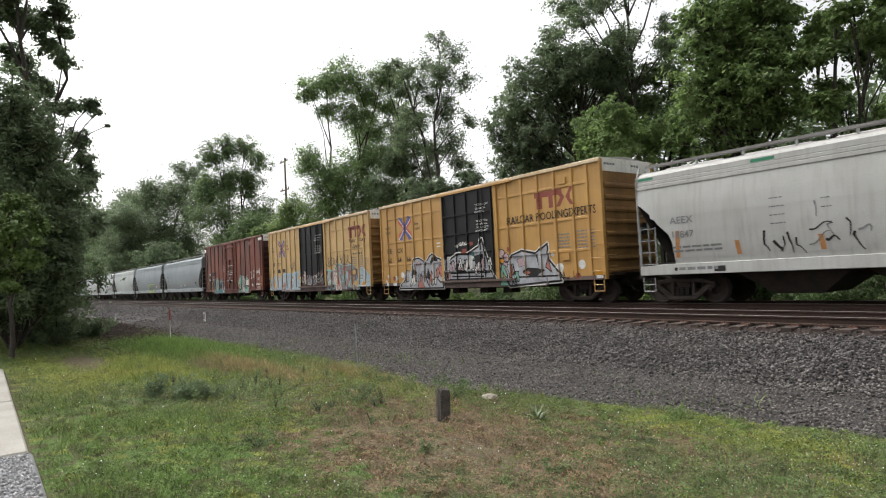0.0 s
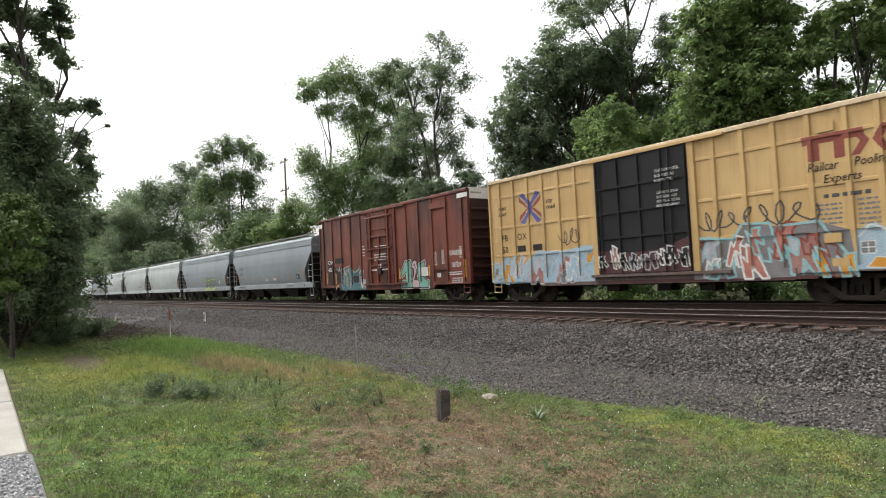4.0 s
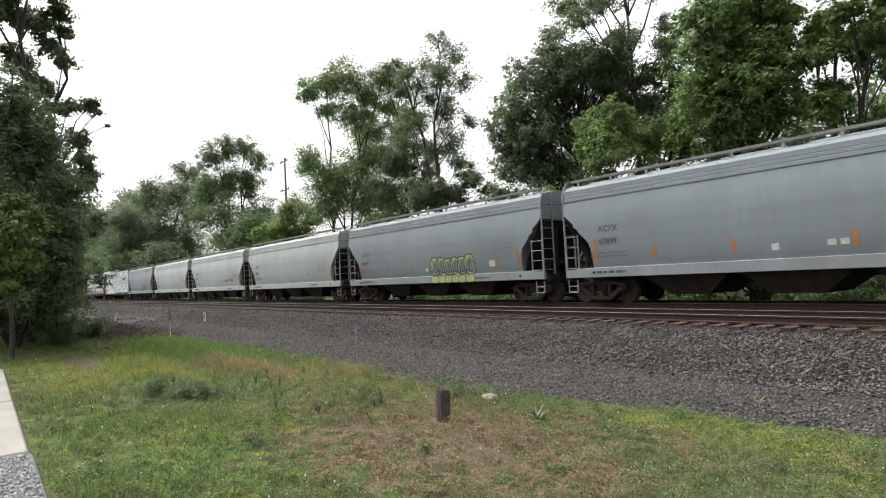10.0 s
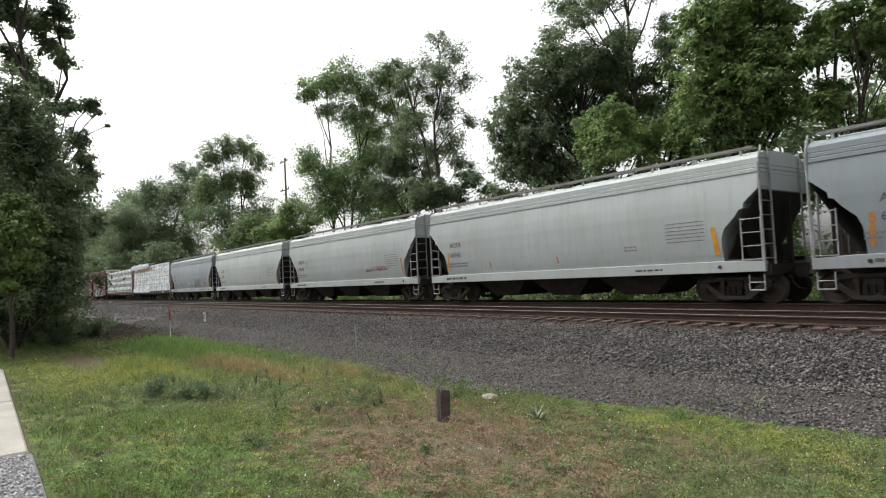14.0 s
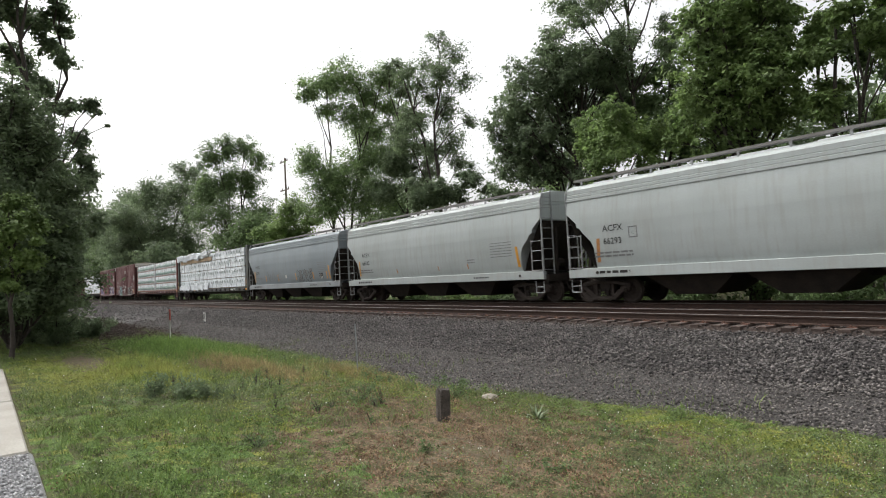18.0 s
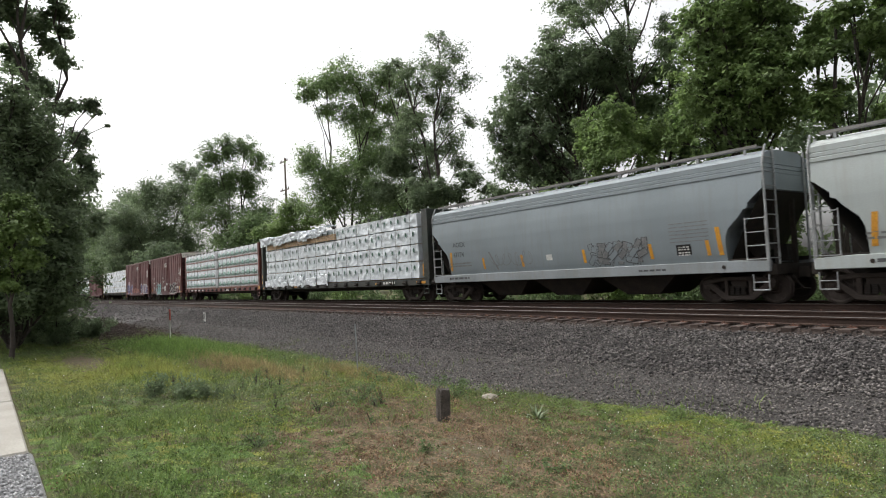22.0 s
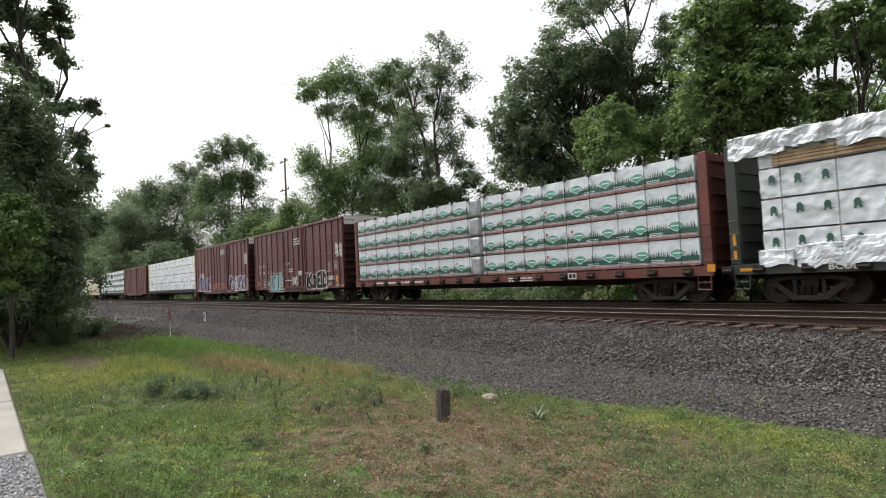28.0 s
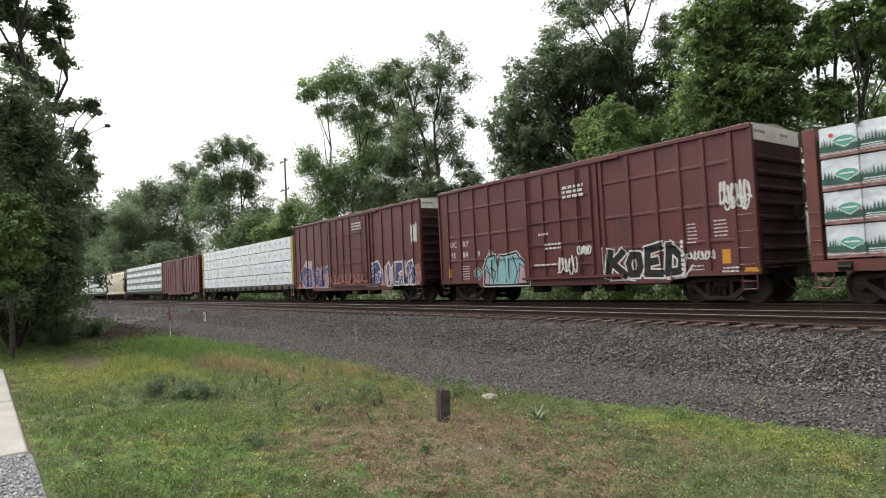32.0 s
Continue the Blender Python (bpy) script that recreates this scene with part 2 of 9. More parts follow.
    "brick": material("red_brick", (0.33, 0.15, 0.10), (0.27, 0.12, 0.08), 0.85, scale=9.0, bump=0.3),
    "pole_wood": material("brown_pole_timber", (0.19, 0.155, 0.125), (0.13, 0.105, 0.085), 0.9, scale=4.0, bump=0.2),
    "bark": material("grey_brown_bark", (0.060, 0.048, 0.040), (0.035, 0.028, 0.024), 0.9, scale=3.0, bump=0.6, bump_scale=14.0),
    "leaf_dark": leaf_material("dark_green_leaves", (0.132, 0.180, 0.102), (0.168, 0.220, 0.118)),
    "leaf_mid": leaf_material("mid_green_leaves", (0.124, 0.184, 0.080), (0.152, 0.214, 0.092)),
    "leaf_light": leaf_material("fresh_green_leaves", (0.205, 0.285, 0.096), (0.155, 0.228, 0.084)),
    "leaf_far": leaf_material("greyed_green_leaves", (0.146, 0.198, 0.108), (0.176, 0.228, 0.122)),
    "leaf_soft": leaf_material("soft_light_green_leaves", (0.205, 0.285, 0.120), (0.165, 0.240, 0.100)),
    "twig_red": material("dead_red_brown_brush", (0.068, 0.046, 0.036), (0.045, 0.032, 0.026), 0.9, scale=3.0, bump=0.2, island=0.4),
    "blade": material("grass_blades", (0.120, 0.175, 0.042), (0.155, 0.190, 0.054), 0.6, scale=0.55, bump=0.0, fine=0.5, bump_scale=5.5, island=0.45, through_light=0.3, spec=0.25),
    "blade_tall": material("lush_grass_blades", (0.095, 0.158, 0.040), (0.122, 0.175, 0.046), 0.6, scale=0.5, bump=0.0, fine=0.5, bump_scale=5.5, island=0.45, through_light=0.3, spec=0.25),
    "blade_lime": material("yellow_green_grass_blades", (0.250, 0.262, 0.058), (0.150, 0.205, 0.044), 0.6, scale=0.8, bump=0.0, fine=0.5, bump_scale=5.5, island=0.45, through_light=0.3, spec=0.25),
    "blade_olive": material("dusty_olive_herbs", (0.105, 0.148, 0.060), (0.128, 0.165, 0.070), 0.65, scale=0.9, bump=0.0, fine=0.5, bump_scale=5.5, island=0.45, through_light=0.25, spec=0.2),
    "blade_dry": material("dry_grass_blades", (0.225, 0.150, 0.092), (0.155, 0.110, 0.072), 0.7, scale=0.8, bump=0.0, fine=0.5, bump_scale=5.5, island=0.45, through_light=0.25, spec=0.2),
    "blade_straw": material("straw_grass_blades", (0.33, 0.255, 0.125), (0.25, 0.20, 0.095), 0.7, scale=0.8, bump=0.0, fine=0.4, bump_scale=5.5, island=0.35, through_light=0.25, spec=0.2),
    "blade_fresh": material("fresh_green_grass_blades", (0.150, 0.245, 0.050), (0.120, 0.205, 0.042), 0.6, scale=0.5, bump=0.0, fine=0.4, bump_scale=5.5, island=0.35, through_light=0.35, spec=0.25),
    "spiky_leaf": material("pale_grey_green_leaf", (0.24, 0.30, 0.18), (0.18, 0.24, 0.13), 0.5, scale=6.0, bump=0.0),
    "petal": material("white_petals", (0.75, 0.75, 0.70), (0.65, 0.66, 0.60), 0.6, scale=9.0, bump=0.0),
}


def ground_material(name, colours, scales, bump=0.5, bump_scale=90.0):
    """Soil and grass roots: three colours in patches of two sizes."""
    m = bpy.data.materials.new(name)
    m.use_nodes = True
    n, l = m.node_tree.nodes, m.node_tree.links
    coord = n.new("ShaderNodeTexCoord")
    colour = None
    for c, sc in zip(colours, scales):
        if colour is None:
            rgb = n.new("ShaderNodeRGB")
            rgb.outputs[0].default_value = (*c, 1)
            colour = rgb.outputs[0]
            continue
        t = n.new("ShaderNodeTexNoise")
        t.inputs["Scale"].default_value, t.inputs["Detail"].default_value = sc, 6
        l.new(coord.outputs["Object"], t.inputs["Vector"])
        r = n.new("ShaderNodeMapRange")
        r.inputs["From Min"].default_value, r.inputs["From Max"].default_value = 0.42, 0.60
        l.new(t.outputs["Fac"], r.inputs["Value"])
        x = n.new("ShaderNodeMix")
        x.data_type = "RGBA"
        x.inputs["B"].default_value = (*c, 1)
        l.new(colour, x.inputs["A"])
        l.new(r.outputs[0], x.inputs["Factor"])
        colour = x.outputs["Result"]
    l.new(colour, n["Principled BSDF"].inputs["Base Color"])
    n["Principled BSDF"].inputs["Roughness"].default_value = 0.95
    n["Principled BSDF"].inputs["Specular IOR Level"].default_value = 0.2
    t = n.new("ShaderNodeTexNoise")
    t.inputs["Scale"].default_value, t.inputs["Detail"].default_value = bump_scale, 4
    l.new(coord.outputs["Object"], t.inputs["Vector"])
    bp = n.new("ShaderNodeBump")
    bp.inputs["Strength"].default_value, bp.inputs["Distance"].default_value = bump, 0.03
    l.new(t.outputs["Fac"], bp.inputs["Height"])
    l.new(bp.outputs[0], n["Principled BSDF"].inputs["Normal"])
    return m


M["track_bed"] = ground_material("rust_stained_track_bed", [(0.046, 0.032, 0.026), (0.034, 0.025, 0.021), (0.060, 0.044, 0.036), (0.014, 0.012, 0.011)], [0, 1.0, 22.0, 30.0], 1.0, 26.0)
M["soil"] = ground_material("grassy_soil", [(0.080, 0.088, 0.034), (0.105, 0.088, 0.048), (0.066, 0.078, 0.028), (0.040, 0.042, 0.020), (0.115, 0.115, 0.052)], [0, 0.6, 1.7, 9.0, 38.0], 1.0, 60.0)
M["soil_lime"] = ground_material("yellow_green_sward", [(0.185, 0.200, 0.045), (0.150, 0.170, 0.040), (0.105, 0.140, 0.030), (0.060, 0.080, 0.020), (0.240, 0.240, 0.060)], [0, 0.6, 1.7, 9.0, 38.0], 1.0, 60.0)
M["soil_lush"] = ground_material("lush_green_sward", [(0.075, 0.140, 0.030), (0.095, 0.150, 0.036), (0.060, 0.110, 0.024), (0.035, 0.062, 0.016), (0.115, 0.180, 0.045)], [0, 0.6, 1.7, 9.0, 38.0], 1.0, 60.0)
M["soil_dry"] = ground_material("dry_brown_sward", [(0.165, 0.118, 0.070), (0.140, 0.115, 0.060), (0.115, 0.085, 0.050), (0.060, 0.046, 0.030), (0.210, 0.155, 0.098)], [0, 0.6, 1.7, 9.0, 38.0], 1.0, 60.0)
M["ballast"] = ground_material("ballast_bed", [(0.034, 0.030, 0.028), (0.026, 0.023, 0.021), (0.056, 0.050, 0.047), (0.014, 0.012, 0.012)], [0, 1.0, 22.0, 30.0], 1.0, 26.0)
M["fines"] = ground_material("gravel_fines", [(0.058, 0.052, 0.050), (0.044, 0.040, 0.038), (0.095, 0.087, 0.082), (0.022, 0.020, 0.019)], [0, 0.8, 25.0, 45.0], 0.8, 45.0)
M["dirt"] = ground_material("bare_brown_dirt", [(0.100, 0.072, 0.048), (0.080, 0.062, 0.038), (0.075, 0.085, 0.030), (0.145, 0.112, 0.078)], [0, 2.0, 5.0, 22.0], 0.8, 50.0)


# ---- mesh helpers ----
def box(bm, x0, x1, y0, y1, z0, z1):
    v = [bm.verts.new(p) for p in ((x0, y0, z0), (x1, y0, z0), (x1, y1, z0), (x0, y1, z0), (x0, y0, z1), (x1, y0, z1), (x1, y1, z1), (x0, y1, z1))]
    for f in ((3, 2, 1, 0), (4, 5, 6, 7), (0, 1, 5, 4), (1, 2, 6, 5), (2, 3, 7, 6), (3, 0, 4, 7)):
        bm.faces.new([v[i] for i in f])


def prism(bm, pts, y0, y1):
    """A plate with an outline in x and z, from y0 to y1."""
    a = [bm.verts.new((x, y0, z)) for x, z in pts]
    b = [bm.verts.new((x, y1, z)) for x, z in pts]
    bm.faces.new(a)
    bm.faces.new(b[::-1])
    for i in range(len(pts)):
        j = (i + 1) % len(pts)
        bm.faces.new((a[j], a[i], b[i], b[j]))


def tube(bm, pts, r, seg=6, r_end=None):
    """A round bar along a line of points."""
    pts = [Vector(p) for p in pts]
    rings = []
    for i, p in enumerate(pts):
        d = (pts[min(i + 1, len(pts) - 1)] - pts[max(i - 1, 0)]).normalized()
        side = d.cross(Vector((0, 0, 1))) if abs(d.z) < 0.9 else d.cross(Vector((1, 0, 0)))
        side.normalize()
        up = side.cross(d)
        rr = r if r_end is None else r + (r_end - r) * i / (len(pts) - 1)
        rings.append([bm.verts.new(p + (side * math.cos(a) + up * math.sin(a)) * rr) for a in (2 * math.pi * k / seg for k in range(seg))])
    for a, b in zip(rings, rings[1:]):
        for k in range(seg):
            bm.faces.new((a[k], a[(k + 1) % seg], b[(k + 1) % seg], b[k]))
    bm.faces.new(rings[0][::-1])
    bm.faces.new(rings[-1])


def lathe(bm, profile, seg=24):
    """A turned solid round the y axis; profile rows are (radius, y)."""
    rings = [[bm.verts.new((r * math.cos(a), y, r * math.sin(a))) for a in (2 * math.pi * k / seg for k in range(seg))] for r, y in profile]
    for a, b in zip(rings, rings[1:]):
        for k in range(seg):
            bm.faces.new((a[k], a[(k + 1) % seg], b[(k + 1) % seg], b[k]))
    bm.faces.new(rings[0][::-1])
    bm.faces.new(rings[-1])


def finish(name, bm, mat, bevel=0.0, smooth=False):
    bmesh.ops.recalc_face_normals(bm, faces=bm.faces)
    if bevel:
        bmesh.ops.bevel(bm, geom=list(bm.edges), offset=bevel, segments=1, affect="EDGES", clamp_overlap=True)
    me = bpy.data.meshes.new(name)
    bm.to_mesh(me)
    bm.free()
    for m in mat if isinstance(mat, (list, tuple)) else [mat]:
        me.materials.append(m)
    if smooth:
        me.polygons.foreach_set("use_smooth", [True] * len(me.polygons))
    return me


def part(name, bm, mat, parent=None, label="", bevel=0.0, smooth=False):
    """Links a bmesh as one mesh object under a thing or a part."""
    ob = new(name, finish(name, bm, mat, bevel, smooth))
    ob.parent = parent
    return tagged(ob, label)


KEPT = {}


def shared(name, key, build, mat, parent, m=None, label="", bevel=0.0, smooth=False):
    """Like part(), with one mesh for all that have the same key."""
    if key not in KEPT:
        bm = bmesh.new()
        build(bm)
        KEPT[key] = finish(name, bm, mat, bevel, smooth)
    ob = new(name, KEPT[key])
    ob.parent = parent
    if m is not None:
        ob.matrix_basis = m
    return tagged(ob, label)


def raw_mesh(name, verts, faces, mat):
    """A large mesh from number arrays; faces all have the same count of corners."""
    verts, faces = np.asarray(verts, dtype=np.float32), np.asarray(faces, dtype=np.int32)
    me = bpy.data.meshes.new(name)
    k = faces.shape[1]
    me.vertices.add(len(verts))
    me.vertices.foreach_set("co", verts.ravel())
    me.loops.add(faces.size)
    me.loops.foreach_set("vertex_index", faces.ravel())
    me.polygons.add(len(faces))
    me.polygons.foreach_set("loop_start", np.arange(0, faces.size, k, dtype=np.int32))
    me.update(calc_edges=True)
    for m in mat if isinstance(mat, (list, tuple)) else [mat]:
        me.materials.append(m)
    return me


# ---- painted marks: lettering, numbers and graffiti, cut where they run over ribs ----
def clip(poly, x0, x1, z0, z1):
    for axis, limit, sign in ((0, x0, 1), (0, x1, -1), (1, z0, 1), (1, z1, -1)):
        out = []
        for i, p in enumerate(poly):
            q = poly[i - 1]
            a, b = (q[axis] - limit) * sign, (p[axis] - limit) * sign
            if a * b < 0:
                u = a / (a - b)
                out.append((q[0] + (p[0] - q[0]) * u, q[1] + (p[1] - q[1]) * u))
            if b >= 0:
                out.append(p)
        poly = out
        if len(poly) < 3:
            return []
    return poly


def marks(name, shapes, mats, parent, y, ribs=(), rib_y=None, label=""):
    """Flat paint. shapes: (outline in x and z, material index, layer); ribs: rectangles x0, x1, z0, z1 that stand out to rib_y."""
    bm = bmesh.new()

    def add(poly, yy, k):
        clean = [p for i, p in enumerate(poly) if abs(p[0] - poly[i - 1][0]) + abs(p[1] - poly[i - 1][1]) > 1e-5]
        if len(clean) > 2:
            bm.faces.new([bm.verts.new((px, yy, pz)) for px, pz in clean]).material_index = k
    shapes = sorted(shapes, key=lambda one: one[2])
    step = min(6e-5, 0.012 / max(1, len(shapes)))
    for rank, (poly, k, layer) in enumerate(shapes):   # every stroke lies on the one before it
        depth = 0.004 + step * rank
        add(poly, y - depth, k)
        for j, r in enumerate(ribs):
            c = clip(poly, *r)
            if c:
                add(c, rib_y - depth - 3e-5 * j, k)
    bm.normal_update()
    for f in bm.faces:
        if f.normal.y > 0:
            f.normal_flip()
    me = bpy.data.meshes.new(name)
    bm.to_mesh(me)
    bm.free()
    for m in mats:
        me.materials.append(M[m] if isinstance(m, str) else m)
    ob = new(name, me)
    ob.parent = parent
    return tagged(ob, label, "", "", "stuff" if name in ("data_lettering", "sill_lettering", "door_lettering", "placard_lettering", "reporting_mark", "print", "graffiti", "emblem") else "")


LETTERS = {}


def words(text, height, x, z, k=0, stretch=1.0, slant=0.0, layer=0):
    """Outlines of a line of lettering whose capitals are that high, from x on."""
    if text not in LETTERS:
        cu = bpy.data.curves.new("letters", "FONT")
        cu.body, cu.size, cu.resolution_u = text, 1.0, 2
        cu.offset = 0.008
        ob = bpy.data.objects.new("letters", cu)
        me = bpy.data.meshes.new_from_object(ob)
        LETTERS[text] = [[(me.vertices[i].co.x, me.vertices[i].co.y) for i in p.vertices] for p in me.polygons]
        bpy.data.meshes.remove(me)
        bpy.data.objects.remove(ob)
        bpy.data.curves.remove(cu)
    s = height / 0.70
    return [([(x + (px * stretch + py * slant) * s, z + py * s) for px, py in poly], k, layer) for poly in LETTERS[text]]


def bars(x, z, w, rows, height, gap, k=0, seed=0, layer=0):
    """Small print that cannot be read: rows of plain bars."""
    rng = random.Random(seed)
    out = []
    for r in range(rows):
        zz, px = z - r * (height + gap), x
        while px < x + w:
            step = rng.uniform(0.10, 0.26) * max(0.5, w)
            end = min(px + step, x + w)
            if end - px > 0.02:
                out.append(([(px, zz), (end, zz), (end, zz + height), (px, zz + height)], k, layer))
            px = end + height * 0.7
    return out


def rect(x0, x1, z0, z1, k=0, layer=0):
    return [([(x0, z0), (x1, z0), (x1, z1), (x0, z1)], k, layer)]


def stroke(pts, w, k=0, layer=0):
    """A brush stroke along points, as quads."""
    out = []
    for (x0, z0), (x1, z1) in zip(pts, pts[1:]):
        d = math.hypot(x1 - x0, z1 - z0) or 1
        nx, nz = -(z1 - z0) / d * w / 2, (x1 - x0) / d * w / 2
        ex, ez = (x1 - x0) / d * w * 0.3, (z1 - z0) / d * w * 0.3
        out.append(([(x0 + nx - ex, z0 + nz - ez), (x0 - nx - ex, z0 - nz - ez), (x1 - nx + ex, z1 - nz + ez), (x1 + nx + ex, z1 + nz + ez)], k, layer))
    return out


FORMS = [  # interlocking sprayed forms in a unit box: bars, hooks, arrows and bends
    [[(0.1, 0.0), (0.25, 1.0), (0.7, 0.85)], [(0.25, 0.45), (0.95, 0.6), (0.75, 0.05)]],
    [[(0.9, 1.0), (0.2, 0.75), (0.85, 0.4), (0.05, 0.1)], [(0.5, 0.0), (1.0, 0.2)]],
    [[(0.0, 0.7), (0.4, 1.0), (0.35, 0.0)], [(0.35, 0.25), (0.9, 0.5), (0.95, 1.05)]],
    [[(0.1, 1.0), (0.5, 0.3), (0.05, 0.0)], [(0.9, 0.9), (0.5, 0.3), (1.0, -0.05)], [(0.55, 0.75), (0.75, 0.75)]],
    [[(0.05, 0.2), (0.3, 0.95), (0.8, 1.0), (0.95, 0.45), (0.55, 0.4), (0.9, 0.0)]],
    [[(0.15, 1.05), (0.2, 0.1), (0.95, 0.0)], [(0.45, 0.95), (0.6, 0.35), (1.0, 0.8)]],
]


def throwup(x0, x1, z0, z1, count, fills, line, seed, w=0.05, shine=None, halo=None):
    """Bold sprayed letter-like shapes with outline, highlights and drips; no legible word."""
    rng = random.Random(seed)
    out, step, tall = [], (x1 - x0) / count, z1 - z0
    bold = min(step * 0.46, tall * 0.36)
    under, over, top = [], [], []
    for i in range(count):
        bx, wide = x0 + step * i - 0.04 * step, step * rng.uniform(0.98, 1.12)
        bz, high, lean = z0 + bold * 0.4 + tall * rng.uniform(0, 0.05), (tall - bold * 0.8) * rng.uniform(0.86, 1.04), rng.uniform(-0.15, 0.2)
        for line_pts in FORMS[rng.randrange(len(FORMS))]:
            pts = [(bx + wide * (0.06 + 0.92 * (px + rng.uniform(-0.10, 0.10))) + lean * (pz - 0.5) * high * 0.5, bz + high * (pz + rng.uniform(-0.05, 0.05))) for px, pz in line_pts]
            if halo is not None:
                under += stroke(pts, bold + 5 * w, halo, 0)
            over += stroke(pts, bold + 2 * w, line, 1)
            top += stroke(pts, bold, fills[i % len(fills)], 2)
            if shine is not None:
                top += stroke([(px - bold * 0.22, pz + bold * 0.15) for px, pz in pts[:2]], w * 0.8, shine, 3)
        if rng.random() < 0.5:
            dx = bx + wide * rng.uniform(0.2, 0.8)
            over += stroke([(dx, z0), (dx, z0 - 0.12 * tall)], w * 0.6, line, 1)
    for k, (poly, m, layer) in enumerate(under + over + top):
        out.append((poly, m, layer + 0.001 * k))
    return out


def piece(pts, fill, line, w=0.05, halo=None, layer=0, inner=()):
    """One sprayed shape: fill, outline, a halo behind it and inner lines."""
    out, loop = [], list(pts) + [pts[0]]
    if halo is not None:
        out += [(p, halo, layer + 0.0001 * i) for i, (p, _, _) in enumerate(stroke(loop, w * 2.2, halo))]
    out.append((list(pts), fill, layer + 0.3))
    out += [(p, line, layer + 0.5 + 0.001 * i) for i, (p, _, _) in enumerate(stroke(loop, w, line))]
    for q in inner:
        out += [(p, line, layer + 0.7 + 0.001 * i) for i, (p, _, _) in enumerate(stroke(q, w * 0.8, line))]
    return out


def wildstyle(x0, x1, z0, z1, count, fills, lines, seed, w=0.035, size=0.55):
    """Tangled sprayed arrows and wedges, overlapping, each with its own outline; no legible word."""
    rng = random.Random(seed)
    out = []
    for i in range(count):
        cx, cz = x0 + (x1 - x0) * (i + rng.uniform(0.1, 0.9)) / count, rng.uniform(z0 + 0.15 * (z1 - z0), z1 - 0.3 * (z1 - z0))
        tall, wide, lean = size * rng.uniform(0.6, 1.25), size * rng.uniform(0.45, 1.0), rng.uniform(-0.35, 0.35)
        ring = [(-0.5, -0.5), (-0.15, -0.55), (-0.05, 0.05), (0.25, -0.5), (0.55, -0.4), (0.3, 0.35), (0.5, 0.55), (-0.1, 0.5 + rng.uniform(0, 0.3)), (-0.2, 0.2), (-0.5, 0.45)]
        pts = [(min(x1, max(x0, cx + wide * px + lean * tall * pz)), min(z1, max(z0, cz + tall * pz * 0.9))) for px, pz in ring]
        out += piece(pts, rng.choice(fills), rng.choice(lines), w * rng.uniform(0.7, 1.4), None, i * 0.9)
    return out


def blossom(x, z, r, petal, heart, line, layer=1):
    """A sprayed five-lobed flower."""
    out = []
    for k in range(5):
        a = 2 * math.pi * k / 5 + 0.4
        cx, cz = x + r * 0.62 * math.cos(a), z + r * 0.62 * math.sin(a)
        ring = [(cx + r * 0.45 * math.cos(q), cz + r * 0.45 * math.sin(q)) for q in (2 * math.pi * i / 9 for i in range(9))]
        out += piece(ring, petal, line, r * 0.07, None, layer + 0.01 * k)
    ring = [(x + r * 0.28 * math.cos(q), z + r * 0.28 * math.sin(q)) for q in (2 * math.pi * i / 8 for i in range(8))]
    return out + piece(ring, heart, line, r * 0.06, None, layer + 1)


def spot(x, z, r, k=0, layer=0):
    return [([(x + r * math.cos(q), z + r * math.sin(q)) for q in (2 * math.pi * i / 12 for i in range(12))], k, layer)]


def scrawl(x0, x1, z0, z1, seed, w=0.03, k=0, turns=16, layer=1):
    """A quick tag: one wandering line."""
    rng = random.Random(seed)
    pts, n, ph, size = [], turns * 5, rng.uniform(0, 6), 1.0
    step = (x1 - x0) / turns
    for i in range(n + 1):      # looping hand, every loop of its own height
        u, th = i / n, 2 * math.pi * (i / n) * turns * 0.62 + ph
        if i % 8 == 0:
            size = rng.uniform(0.55, 1.0)
        pts.append((x0 + (x1 - x0) * u + step * 0.75 * math.cos(th * 1.0), (z0 + z1) / 2 + (z1 - z0) * 0.5 * size * math.sin(th + 0.7 * math.sin(th * 0.37 + ph))))
    return stroke(pts, w, k, layer)


# ---- ground: one sheet with the railway's bank, the ditch and the lawn ----
PROFILE = [(-3000, -0.4), (-60, -0.36), (0.4, -0.38), (4.8, -0.64), (8.3, -0.88), (9.6, -0.80), (10.3, -0.68), (12.6, -0.38), (13.44, -0.315), (13.6, -0.245), (20.6, -0.235),
           (22.2, -0.75), (24.0, -0.85), (30.0, -0.5), (60.0, 0.5), (3000, 4.0)]


def land(x, y):
    """Height of the ground."""
    z = float(np.interp(y, [p[0] for p in PROFILE], [p[1] for p in PROFILE]))
    if -1.0 < y < 9.5 and abs(x) < 80:
        fade = min(1.0, (9.5 - y) / 2.0) * min(1.0, (y + 1.0) / 1.6)
        z += fade * (0.09 * noise.noise((x * 0.22, y * 0.3, 0)) + 0.035 * noise.noise((x * 0.9, y * 0.9, 5)))
    elif 8 < y < 13 and abs(x) < 80:
        z += 0.05 * noise.noise((x * 0.5, y * 0.7, 3))
    return z


def grass_edge(x):
    """Where the lawn ends and the railway's gravel begins."""
    way = np.interp(x, [-60, -28.6, -21.4, -15.9, -13.5, -11.5, -10.1, -8.9, -8.0, -6.9, -5.4, -3.8, -2.8, 5], [7.4, 6.5, 7.0, 7.1, 7.3, 6.95, 6.5, 6.4, 6.85, 7.3, 7.75, 8.15, 8.25, 8.5])
    return float(way) + 0.12 * noise.noise((x * 0.8, 0, 1)) + 0.16 * noise.noise((x * 2.3, 2, 1))


